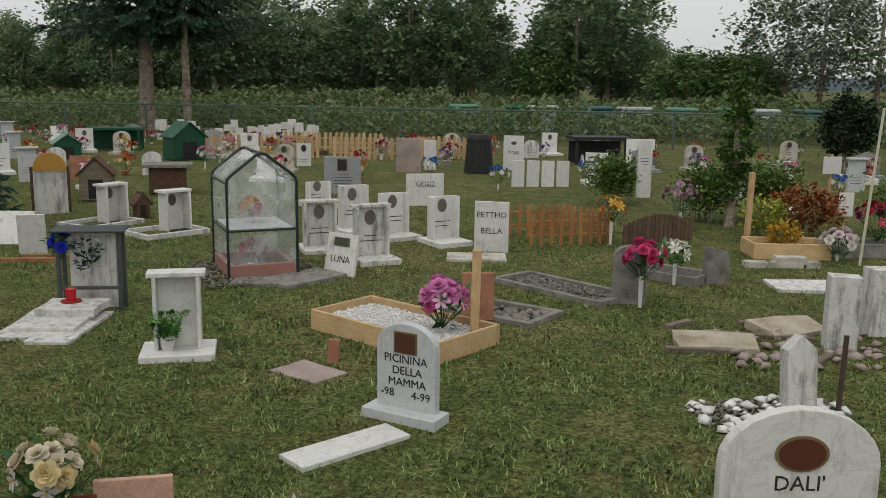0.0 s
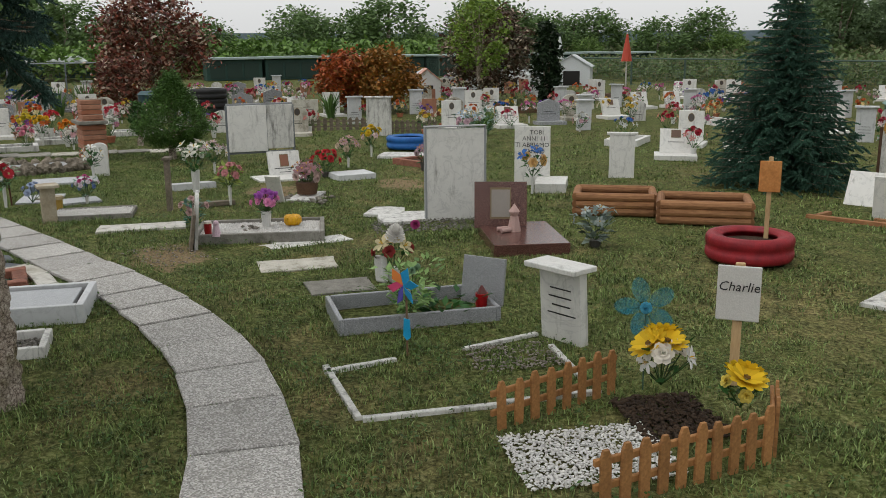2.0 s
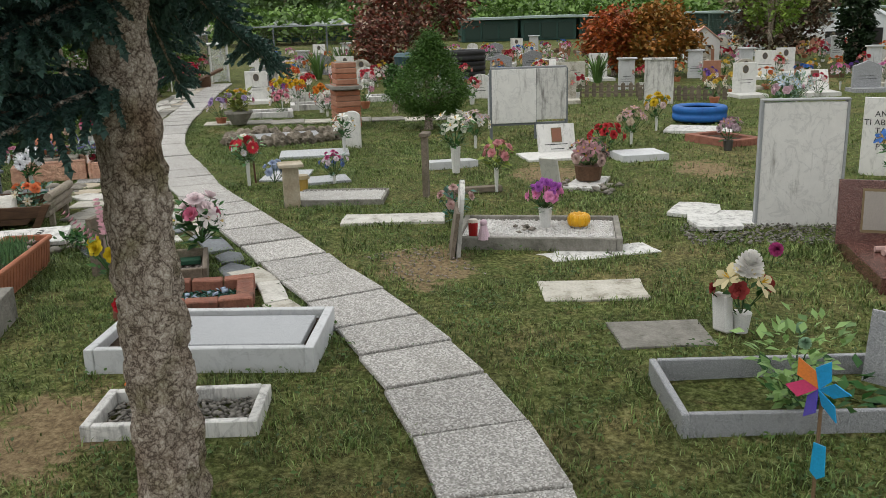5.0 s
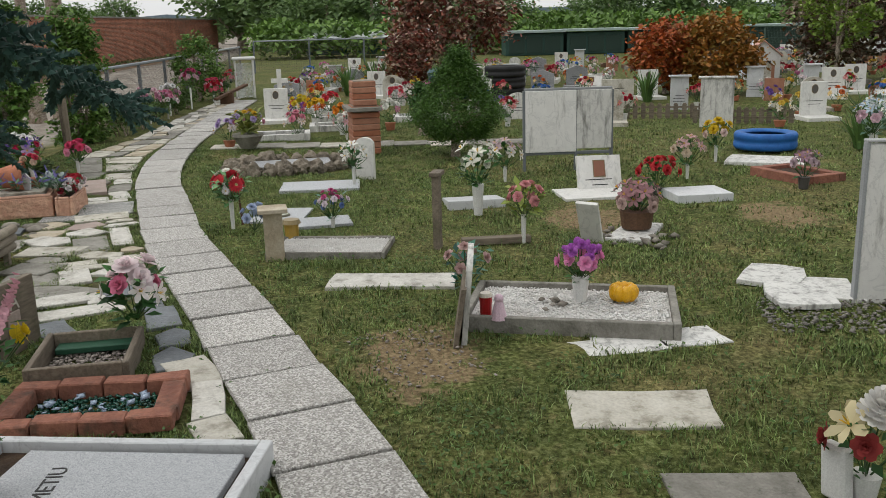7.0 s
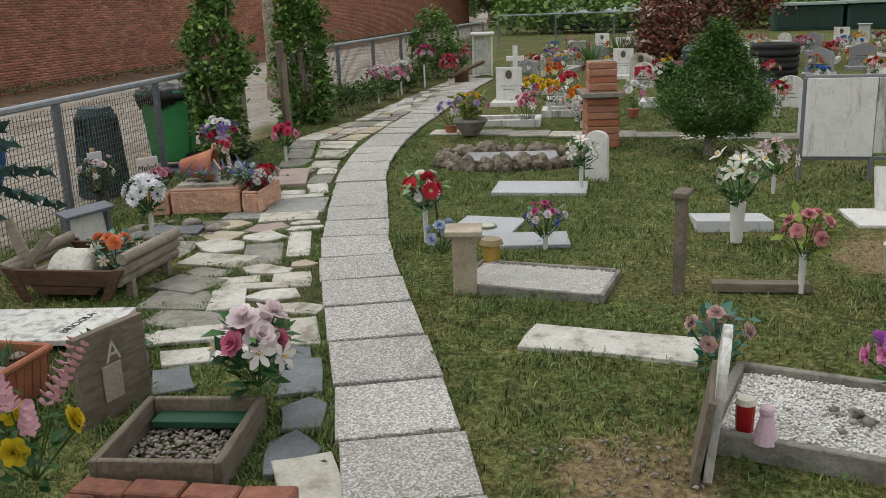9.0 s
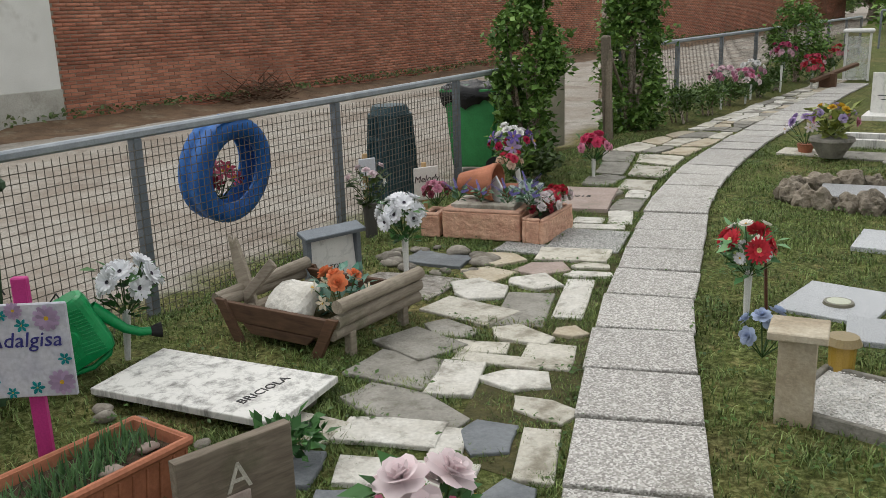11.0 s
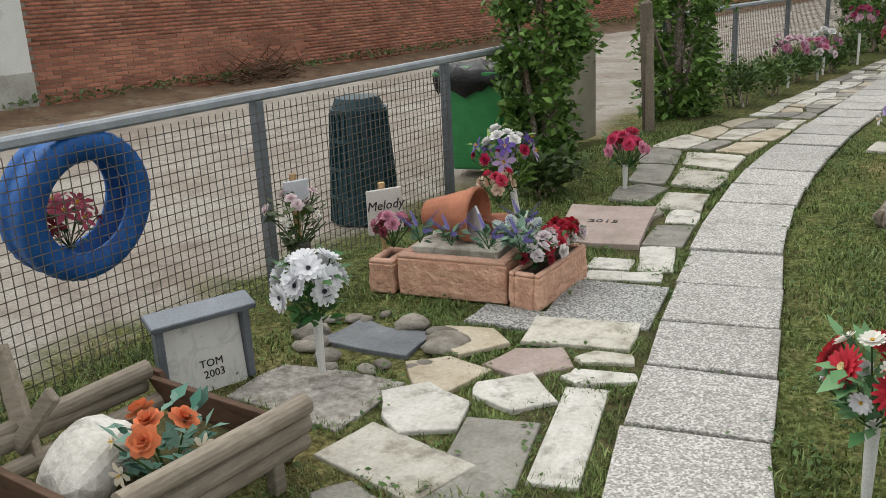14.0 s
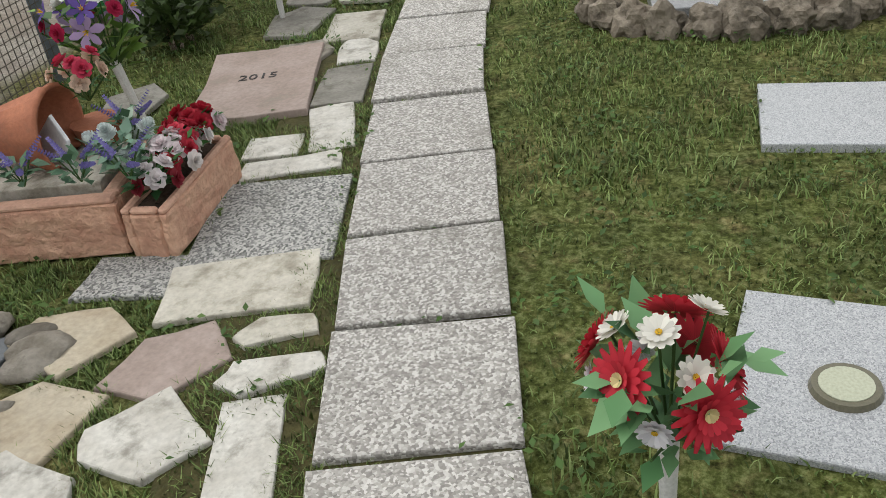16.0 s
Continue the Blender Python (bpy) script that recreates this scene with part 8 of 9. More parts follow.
e = thing("roofed_grave", -15.7, 18.1, 30, "dark green flat-roofed canopy", "grave canopy")
part("roof", one_box(1.3, 0.7, 0.06, (0, 0, 0.5)), DKGREEN, e)
part("back", one_box(1.25, 0.05, 0.5, (0, 0.3, 0)), DKGREEN, e)
for sx in (-0.6, 0.6):
    part("post", one_box(0.05, 0.05, 0.5, (sx, -0.3, 0)), DKGREEN, e)
e = thing("roofed_grave", -9.0, 11.5, 35, "brown box grave with an overhanging flat lid", "grave canopy")
part("body", one_box(0.55, 0.4, 0.4), BROWN_WOOD, e)
part("lid", one_box(0.75, 0.55, 0.05, (0, 0, 0.4)), CONCRETE, e)
e = thing("roofed_grave", -4.0, 20.2, 25, "black flat-roofed canopy grave with white ornaments", "grave canopy")
part("roof", one_box(1.3, 0.8, 0.07, (0, 0, 0.55)), tint("1e1f22"), e)
part("back", one_box(1.2, 0.05, 0.5, (0, 0.35, 0)), tint("26262a"), e)
for sx in (-0.55, 0.55):
    part("post", one_box(0.06, 0.06, 0.55, (sx, -0.3, 0)), tint("26262a"), e)
for i in range(4):
    part("ornament", one_cone(0.06, 0.02, 0.22, (-0.4 + 0.27 * i, -0.2, 0), n=8), WHITE_PLASTIC, e, "small white ornament")
e = thing("compost_bin", -5.75, 17.0, 0, "black compost bin with lid", "compost bin")
part("body", one_cone(0.3, 0.24, 0.66, n=20), BLACK_RUBBER, e)
part("lid", one_cone(0.25, 0.2, 0.09, (0, 0, 0.66), n=20), BLACK_RUBBER, e)
headstone(-5.3, 17.9, 0.42, 0.7, 20, "white sign-like headstone with a small emblem", MARBLE, 0.03, words="TOBI", size=0.1, words_z=0.45, photo=("oval", 0.1, 0.06, "4a4a4a"))
for i in range(4):
    headstone(-4.35 + 0.24 * i, 15.0 + 0.1 * i, 0.22, 0.44, 25, "white marble tablet of a linked row", MARBLE, 0.04)
headstone(-2.1, 14.4, 0.22, 0.9, 20, "tall narrow white marble slab", MARBLE, 0.05, lines=3, words_z=0.7)
headstone(-2.97, 19.6, 0.6, 0.62, 10, "wide white marble headstone leaning back", MARBLE, 0.05, lean=8)
headstone(-7.02, 16.4, 0.5, 0.66, 25, "plain reddish upright stone headstone", PINK_STONE, 0.05)
headstone(-6.8, 17.0, 0.25, 0.6, 25, "narrow plain white marble headstone", MARBLE, 0.05)
headstone(-9.5, 16.6, 0.3, 0.46, 25, "white headstone with a dark oval portrait", MARBLE, 0.04, photo=("oval", 0.1, 0.13, "2f2f2f"), lines=2, words_z=0.3)

# ---- trees ----
def near_reach(az, z):
    """Branches stay clear of the walkers' side below head height."""
    toward = math.sin(az)
    if z < 1.72 and (math.cos(az) < 0.1 or toward > -0.25):
        return 0.0
    if z > 2.2:
        return 2.3
    return min((1.15 if math.cos(az) < 0 else 0.72) + 0.4 * max(-toward, 0.0), 0.36 / max(toward, 0.01))


spruce("spruce_tree", -5.2, -0.71, 5.5, 1.4, 2.5, "spruce beside the path, bare scaly trunk and drooping blue-green branches", NEEDLES_BLUE, 0.105, 24, 12, 40, 0.032, 0.19, 0.25, 0.021, near_reach, 0.02, 0.28, 2.3)
spruce("blue_spruce", -9.02, 7.3, 2.3, 0.04, 0.95, "dense blue-green spruce standing on the lawn", leafy("spruce_needles_teal", "3b5c4c", "4c7360", "2b483a"), 0.05, 26, 12, 26, 0.05, 0.2, 0.16, 0.06, None, 0.008, 0.32)
bare(-9.02, 7.3, 0.8, 0.8, 0)
spruce("pine_tree", -19.0, 23.4, 10.0, 3.3, 3.0, "tall dark pine with a bare trunk", NEEDLES, 0.26, 13, 9, 18, 0.24, 0.8, 0.12, 0.28, None, 0.03, 0.25)
spruce("pine_tree", -17.2, 23.0, 9.0, 3.6, 2.2, "tall dark pine with a bare trunk", NEEDLES, 0.14, 11, 8, 18, 0.24, 0.8, 0.12, 0.28, None, 0.03, 0.25)

PHOTINIA = leafy("photinia_leaves", "5a2f2a", "743b2f", "3d3a24", "8f4a38", "c9b9a4")
tree("photinia_tree", -27.0, 1.5, 3.3, 0.5, 1.5, "broad red-leaved photinia with pale blossom", PHOTINIA, clumps=170, per=45, leaf=0.13, trunk_r=0.08)
tree("photinia_tree", -25.2, 0.6, 1.5, 0.05, 0.8, "low red-leaved photinia bush", PHOTINIA, clumps=70, per=40, leaf=0.11, trunk_r=0.04)
tree("photinia_tree", -24.6, 10.6, 2.6, 0.3, 1.35, "dark red-leaved photinia with pale blossom", leafy("photinia_dark", "4a2f28", "5f4636", "33361f", "c4b29c"), clumps=150, per=45, leaf=0.13, trunk_r=0.07)
MAPLE = leafy("maple_leaves", "a04a26", "b5622e", "823a24", "986f34")
tree("maple_bush", -22.6, 5.75, 1.5, 0.15, 0.74, "rounded orange-red japanese maple", MAPLE, clumps=120, per=50, leaf=0.11, trunk_r=0.05)
tree("maple_bush", -22.0, 6.6, 1.5, 0.15, 0.76, "rounded orange-bronze japanese maple", leafy("maple_bronze", "a8702e", "92602a", "7f6c30"), clumps=120, per=50, leaf=0.11, trunk_r=0.05)
tree("young_tree", -22.3, 9.2, 3.2, 0.7, 0.75, "slender light green young tree", leafy("young_leaves", "6f8a35", "88a045", "55702c"), clumps=70, per=35, leaf=0.11, trunk_r=0.05)
tree("cypress", -21.4, 10.7, 2.2, 0.05, 0.36, "dark columnar cypress among graves", leafy("cypress_leaves", "1c2d18", "263b1e", "152312"), clumps=140, per=40, leaf=0.1, shape=1.5, trunk_r=0.05)
tree("cypress", 1.2, 21.5, 1.65, 0.2, 0.6, "dark clipped rounded conifer bush", leafy("cypress_leaves_2", "1e2f1a", "293f20", "162413"), clumps=120, per=40, leaf=0.1, shape=1.0, trunk_r=0.05)
SWORD = leafy("sword_leaves", "4f6e3a", "6a8a4a", "35512c")
for x, y, h in ((-25.0, -0.3, 0.85), (-15.8, 6.5, 0.5), (-20.9, 4.9, 0.6), (-14.2, 5.6, 0.45), (-24.6, -0.9, 0.7)):
    blades("iris_clump", x, y, h, 60, "clump of sword-shaped green leaves", SWORD, 0.3, 0.04)

# ---- mid-distance graves ----
t = thing("tyre_planter", -14.4, 4.55, 0, "blue painted car tyre lying flat in the lawn", "tyre")
part("tyre", tyre_mesh(0.36, 0.1, 0.2), BLUE_RUBBER, t, "", pose(0, 0, 0.11))
part("soil", one_cone(0.24, 0.24, 0.14, n=18), SOIL, t)
e = thing("tyre_stack", -22.5, 2.4, 0, "stack of worn black car tyres", "tyre")
for k in range(3):
    part("tyre", tyre_mesh(0.42, 0.1, 0.22, 28), BLACK_RUBBER, e, "", pose(0.03 * k, 0, 0.12 + 0.22 * k))
e = thing("water_tub", -23.0, 1.3, 0, "dark blue-green plastic tub", "tub")
part("tub", one_cone(0.4, 0.46, 0.55, n=20), tint("2a444c"), e)
part("lid", one_cone(0.47, 0.4, 0.07, (0, 0, 0.55), n=20), tint("38565c"), e)
edged_grave("brick_grave", -12.5, 4.1, 0.75, 0.5, 20, 0.07, 0.09, OLD_BRICK, "plot edged with red bricks", bed=SOIL)
bouquet(-11.9, 3.9, 0.35, 0.13, [("lily", "9a7a88", 0.06, 8), ("rose", "c9b4bc", 0.05, 5)], "dusty mauve flowers in a low pot", "dark", 20, 0.06)
bouquet(-12.1, 4.6, 0.75, 0.16, [("lily", "b9c9d6", 0.06, 10), ("rose", "d9b9c4", 0.05, 6)], "tall pale blue and pink flowers", "pipe", 60, 0.08, PALE_SPRIG)
bouquet(-14.6, 6.0, 0.6, 0.2, [("lily", "c9d0d0", 0.07, 9)], "pale silver flowers in a tall holder", "pipe", 80, 0.08, PALE_SPRIG)
plaque("grave_slab", -13.5, 4.2, 0.8, 0.55, 63, 0.04, MARBLE_OLD, "old white marble slab by the blue tyre", rough=0.02)
headstone(-16.75, 4.78, 0.46, 0.68, 70, "dark stained marble headstone in a frame", MARBLE_OLD, 0.05, cap=0.05)
headstone(-19.9, 4.1, 0.56, 0.5, 85, "cream headstone with engraved lines", CREAM, 0.06, lines=3, words_z=0.7)
headstone(-15.9, 2.2, 0.62, 0.5, 80, "pale grey slab headstone", MARBLE_GREY, 0.05, lean=10)
for x0, y0, x1, y1 in ((-18.3, 3.3, -17.9, 5.0), (-17.3, 4.6, -16.9, 6.0)):
    pf = thing("picket_grave", (x0 + x1) / 2, (y0 + y1) / 2, 0, "low brown picket edging", "grave fence")
    pickets(x0, y0, x1, y1, 14, 0.22, pf, (x0 + x1) / 2, (y0 + y1) / 2, OLD_WOOD, 0.07)
e = thing("stone_urn", -15.9, -1.75, 0, "grey stone urn with mixed flowers", "urn")
part("bowl", one_cone(0.1, 0.2, 0.16, (0, 0, 0.02), n=18), CONCRETE, e)
part("rim", one_cone(0.21, 0.2, 0.03, (0, 0, 0.18), n=18), CONCRETE, e)
bouquet(-15.9, -1.75, 0.36, 0.2, [("rose", "d9b23a", 0.05, 4), ("rose", "b9a9cf", 0.05, 5), ("rose", "cf8fa4", 0.05, 4)], "yellow and lilac flowers in the urn", "none", 120, 0.12, leafy("urn_leaves", "7f8a45", "98a055", "5f7038"), z=0.18)
for x, y, h, c1, c2 in ((-17.6, -1.0, 0.52, "e2b52a", "d0602a"), (-17.2, -0.6, 0.45, "e08a2a", "c93a3a"), (-18.2, -1.3, 0.5, "d9c23a", "8a4fa0"), (-16.8, -1.2, 0.4, "d98a9c", "efe0da"), (-16.6, -0.5, 0.4, "e9e4dc", "d9a9b0"), (-19.0, -0.9, 0.5, "c93a44", "efe9e4"), (-18.6, -0.3, 0.5, "d9b9c0", "b0524f"), (-20.2, -1.2, 0.55, "d86a3a", "e9d9a0"), (-20.8, -0.4, 0.5, "e9dfe2", "c05a7a"), (-19.8, 0.2, 0.5, "cf4a5a", "e0b0b8"), (-17.6, 0.1, 0.45, "e9e9e2", "c98aa4"), (-16.2, -2.05, 0.4, "b9a3d0", "efe6ea")):
    bouquet(x, y, h, 0.17, [("rose", c1, 0.06, 6), ("lily", c2, 0.06, 5)], "bright mixed flowers in the crowded rows", random.choice(("pipe", "jar", "pot")), 25, 0.07)
for x, y in ((-18.0, -0.7), (-19.4, -0.8), (-17.0, -1.5), (-21.0, -1.5), (-19.0, 0.6)):
    edged_grave("stone_grave", x, y, 0.9, 0.55, 95, 0.08, 0.08, MARBLE_OLD, "low stone-edged plot in the crowded rows", True, GREY_GRAVEL, 150, 0.025)
e = thing("stone_cross", -20.9, -1.95, 95, "white stone cross on a block", "cross")
part("upright", one_box(0.08, 0.08, 0.8), MARBLE, e)
part("crossbar", one_box(0.3, 0.08, 0.08, (0, 0, 0.55)), MARBLE, e)
part("block", one_box(0.3, 0.24, 0.16), MARBLE, e)


def far_rows():
    """The crowded rows further off: a few kinds of grave set out again and again."""
    rng = random.Random(11)
    stones = [headstone(0, 0, w, h, 0, lab, mat, 0.05, top, lean, cap, base, photo, None, lines=ln, words_z=0.45, group="headstones in the far rows", z=0)
              for w, h, mat, top, lean, cap, base, photo, ln, lab in (
                  (0.4, 0.5, MARBLE, "flat", 0, 0, (0.5, 0.6, 0.05), ("oval", 0.09, 0.12, "5a5550"), 2, "white marble headstone with an oval portrait"),
                  (0.36, 0.42, MARBLE_OLD, "arch", 0, 0, None, None, 2, "arched stained white headstone"),
                  (0.45, 0.35, MARBLE, "flat", 20, 0, (0.6, 0.5, 0.06), ("square", 0.12, 0.1, "6a5040"), 1, "white marble tablet leaning back"),
                  (0.3, 0.55, MARBLE_GREY, "flat", 0, 0.08, None, None, 3, "narrow grey headstone with a cap"),
                  (0.5, 0.45, GREY_GRANITE, "gable", 0, 0, (0.6, 0.4, 0.06), None, 2, "grey granite gabled headstone"),
                  (0.34, 0.4, TERRA_TILE, "flat", 0, 0, None, None, 0, "plain reddish upright headstone slab"),
                  (0.4, 0.48, CREAM, "arch", 0, 0, (0.5, 0.5, 0.05), ("oval", 0.1, 0.12, "4a4440"), 2, "cream stone arched headstone"))]
    posies = []
    for i, (c1, c2) in enumerate((("e9e5df", "cfa0b0"), ("b23a4e", "e0c4c6"), ("d8b84e", "e6e0d0"), ("d884b0", "efdfe6"), ("7a5aa8", "dcd6e6"), ("cf7040", "e0c488"), ("4a78c0", "e6e8ea"), ("b02a3c", "d88a8a"))):
        posies.append(bouquet(0, 0, 0.34 + 0.04 * (i % 4), 0.17, [("rose", c1, 0.052, 5), ("lily", c2, 0.055, 5)], ("white and pink", "red and blush", "yellow and cream", "rose pink", "purple and white", "orange and yellow", "blue and white", "dark red")[i] + " artificial flowers on a grave", ("pipe", "jar", "pot")[i % 3], 14, 0.09, group="flowers in the far rows", z=0, joined=True))
    kerbs = [edged_grave("stone_grave", 0, 0, 0.9, 0.55, 0, 0.09, 0.07, m, lab, True, fm, 90, 0.03, group="kerbed graves in the far rows", z=0) for m, fm, lab in ((MARBLE, WHITE_GRAVEL, "white kerbed grave with pale gravel"), (CONCRETE, GREY_GRAVEL, "cement kerbed grave with grey gravel"), (BROWN_WOOD, SOIL, "timber kerbed grave with bare soil"))]
    del KEEP_OUT[-3:]
    taken = [(o.matrix_basis.translation.x, o.matrix_basis.translation.y) for o in scene.objects if o.parent is None and o.get("category")]
    used = set()

    crowd = []

    def place(proto, x, y, a):
        m = pose(x, y, level(x, y), 0, 0, a)
        if proto in posies and proto.name in used and math.hypot(x + 8, y) > 19:
            crowd.append((proto, m))
            return
        if proto.name in used:
            copy_thing(proto, m)
        else:
            proto.matrix_basis = m
            used.add(proto.name)

    spots = []
    for x0, x1, y0, y1, face, step in ((-34, -15.5, -1.8, 15.5, 80, 1.08), (-25, -9.5, 12.0, 22.5, 40, 1.2), (-9.5, 4.5, 13.5, 24.5, 20, 1.4), (-14.5, -10.0, 7.5, 12, 55, 1.1), (2.0, 5.0, 8.0, 13.5, 15, 1.3), (-34, -24, -2.5, 3, 85, 1.0), (-24, -17.4, -2.2, 1.2, 85, 0.95)):
        nx, ny = int((x1 - x0) / step), int((y1 - y0) / step)
        for i in range(nx):
            for j in range(ny):
                x, y = x0 + (i + rng.uniform(0.15, 0.85)) * step, y0 + (j + rng.uniform(0.15, 0.85)) * step
                if y > 20.0 + 0.243 * (x + 24) or min((x - u) ** 2 + (y - w) ** 2 for u, w in taken + spots) < 0.45:
                    continue
                if -17.0 < x < -15.6 and y < 2.2:
                    continue
                spots.append((x, y))
                k = rng.random()
                a = face + rng.uniform(-14, 14)
                near = math.hypot(x + 8, y) < 30
                if k < 0.46:
                    place(rng.choice(stones), x, y, a)
                    if near and rng.random() < 0.95:
                        place(rng.choice(posies), x + rng.uniform(-0.4, 0.4), y + rng.uniform(-0.4, 0.4), rng.uniform(0, 360))
                elif k < 0.8:
                    place(rng.choice(posies), x, y, rng.uniform(0, 360))
                elif k < 0.92:
                    place(rng.choice(kerbs), x, y, a + 90)
                    if near:
                        place(rng.choice(posies), x + rng.uniform(-0.2, 0.2), y + rng.uniform(-0.2, 0.2), rng.uniform(0, 360))
    bm, slots = bmesh.new(), []
    for proto, m in crowd:
        for o in proto.children:
            one = o.data.copy()
            one.transform(m @ o.matrix_basis)
            was = len(bm.faces)
            bm.from_mesh(one)
            bm.faces.ensure_lookup_table()
            for bf in bm.faces[was:]:
                mat = one.materials[bf.material_index]
                if mat not in slots:
                    slots.append(mat)
                bf.material_index = slots.index(mat)
            bpy.data.meshes.remove(one)
    tagged(part("far_flowers", bm, slots), "massed artificial flowers on the furthest graves", "flowers", kind="stuff")


far_rows()
for x0, y0, x1, y1, n in ((-12.9, 17.6, -10.2, 18.6, 22), (-9.8, 18.4, -7.6, 19.3, 18), (-8.2, 19.6, -6.6, 20.1, 14), (-11.8, 19.6, -9.4, 20.4, 18)):
    pf = thing("picket_grave", (x0 + x1) / 2, (y0 + y1) / 2, 0, "plot with tall pale wooden pickets", "grave fence")
    pickets(x0, y0, x1, y1, n, 0.5, pf, (x0 + x1) / 2, (y0 + y1) / 2, POST_WOOD, 0.08)
e = thing("notice_wall", -14.2, 21.2, 22, "long low stand crowded with small white memorial tablets", "memorial stand")
part("rail", one_box(4.6, 0.05, 0.05, (0, 0.1, 0.4)), OLD_WOOD, e)
for i in range(60):
    part("tablet", one_box(random.uniform(0.14, 0.24), 0.02, random.uniform(0.15, 0.26), (random.uniform(-2.3, 2.3), random.uniform(-0.3, 0.05), random.uniform(0.1, 0.5)), random.uniform(-14, 14), 6), MARBLE, e)


# ---- far distance ----
e = thing("green_sheds", -45.5, 18.3, 90, "row of low dark green sheds with pale flat roofs", "sheds")
for i in range(9):
    part("shed", one_box(2.6, 1.6, 0.95, (-12 + i * 2.75, 0, 0), bevel=0.02), surface("shed_green", "2f4f46", "25413a", 3, 0.6, 0.1) if i == 0 else bpy.data.materials["shed_green"], e)
    part("roof", one_box(2.7, 1.9, 0.1, (-12 + i * 2.75, -0.1, 0.98 + 0.02 * (i % 2))), tint("9fb0ab"), e, "pale corrugated roof")
    for k in range(3):
        part("panel", one_box(0.7, 0.04, 0.7, (-12.8 + i * 2.75 + 0.8 * k, -0.82, 0.1)), tint("20382f"), e)
e = thing("garden_gazebo", -49.0, -0.9, 80, "white-topped gazebo tents with green bunting", "gazebo")
for i in range(3):
    part("canopy", one_cone(1.5, 0.1, 0.35, (i * 2.6 - 2.6, 0, 0.95), 0, 0, 45, 4), tint("d6dcda"), e)
    for sx in (-1, 1):
        part("pole", one_box(0.06, 0.06, 1.0, (i * 2.6 - 2.6 + sx, 0.9, 0)), tint("4a6a66"), e)
    part("side", one_box(2.2, 0.05, 0.7, (i * 2.6 - 2.6, 0.9, 0.1)), tint("3a6a66"), e)
for x, y, h, c, lab in ((-34.8, 18.3, 1.95, "d2d6d4", "closed white cloth parasol"), (-29.5, 18.2, 1.95, "b8452f", "closed red cloth parasol")):
    e = thing("parasol", x, y, 0, lab + " on a pole among the graves", "parasol")
    part("pole", one_cone(0.03, 0.03, h, n=8), tint("b9b6ae"), e)
    part("cloth", one_cone(0.2, 0.03, h * 0.5, (0, 0, h * 0.48), n=10), tint(c), e)
for x, y, a, w, h, c, r in ((-26.0, 9.1, 75, 0.8, 0.95, "e2e0de", "d4a08c"), (-27.4, 9.5, 75, 0.7, 0.9, "dfe3e6", "c9cdd2"), (-31.0, 15.5, 60, 1.3, 1.1, "dde0e0", "c6cccc"), (-30.0, 13.8, 60, 1.1, 0.9, "e3e5e4", "d2d6d6"), (-32.0, 17.4, 55, 1.4, 1.2, "d6dadb", "c4caca")):
    shrine(x, y, a, w, h, tint(c), tint(r), "white house-shaped shrine in the far rows")
for i in range(9):
    x = -11.5 + i * 1.55 + random.uniform(-0.4, 0.4)
    e = thing("storage_container", x, 34.0 + 0.24 * (x + 5), 14 + random.uniform(-8, 8), "pale collection container beyond the back fence", "container", "containers beyond the fence")
    c = ("8fa39a", "3f7a5a", "c3ccd0", "3f6f74", "d2d6d4")[i % 5]
    part("body", one_box(1.1, 0.9, 0.86, bevel=0.06), tint(c), e)
    part("lid", one_box(1.16, 0.96, 0.14, (0, 0, 0.86), bevel=0.05), tint(("5f8a74", "2f6a4a", "b4bcba", "356064", "a9b2ae")[i % 5]), e)


def brush(name, label, line, depth, h0, h1, n, leaf, mat, seed):
    """An untended bank of shrubs: leaves through an uneven long body, one mass."""
    rng = np.random.default_rng(seed)
    (x0, y0), (x1, y1) = line
    u, w, q = rng.uniform(0, 1, n), rng.uniform(-1, 1, n), rng.uniform(0, 1, n) ** 0.45
    hump = np.array([0.5 + 0.5 * noise.noise((a * 14.0, b * 1.3, seed)) + 0.45 * noise.noise((a * 60.0, b * 3.0, seed + 5)) for a, b in zip(u, w)])
    l = math.hypot(x1 - x0, y1 - y0)
    nx, ny = -(y1 - y0) / l, (x1 - x0) / l
    z = (h0 + (h1 - h0) * hump) * q * np.sqrt(np.clip(1.15 - w * w, 0, 1))
    at = np.stack([x0 + (x1 - x0) * u + nx * w * depth, y0 + (y1 - y0) * u + ny * w * depth, z], 1)
    v, f = scatter(LEAF_V, LEAF_F, at, turns(rng.uniform(-1, 1, n), rng.uniform(-1, 0.8, n), rng.uniform(0, 6.3, n)), leaf * rng.uniform(0.5, 1.4, n))
    return tagged(part(name, raw(name, v, f), mat), label, "undergrowth", kind="stuff")


FIELD = leafy("bramble_leaves", "52683a", "64794a", "7a8a5c", "40522c", "8d8866", see=0.35)
brush("undergrowth", "tangled green brambles behind the back fence", ((-50, 22), (18, 38.5)), 4.5, 0.35, 1.3, 60000, 0.19, FIELD, 1)
brush("undergrowth", "overgrown field edge before the woods", ((-52, 34), (30, 52)), 5.5, 0.4, 1.7, 44000, 0.3, FIELD, 2)
brush("undergrowth", "hedge closing the far end of the cemetery", ((-50, -7.0), (-50, 24)), 2.5, 1.2, 2.1, 14000, 0.34, leafy("end_hedge", "4a662c", "5f7f38", "779648", "395222"), 3)
brush("undergrowth", "weeds along the foot of the brick wall", ((-74, -13.2), (-5, -13.2)), 0.35, 0.0, 0.16, 5000, 0.09, FIELD, 4)


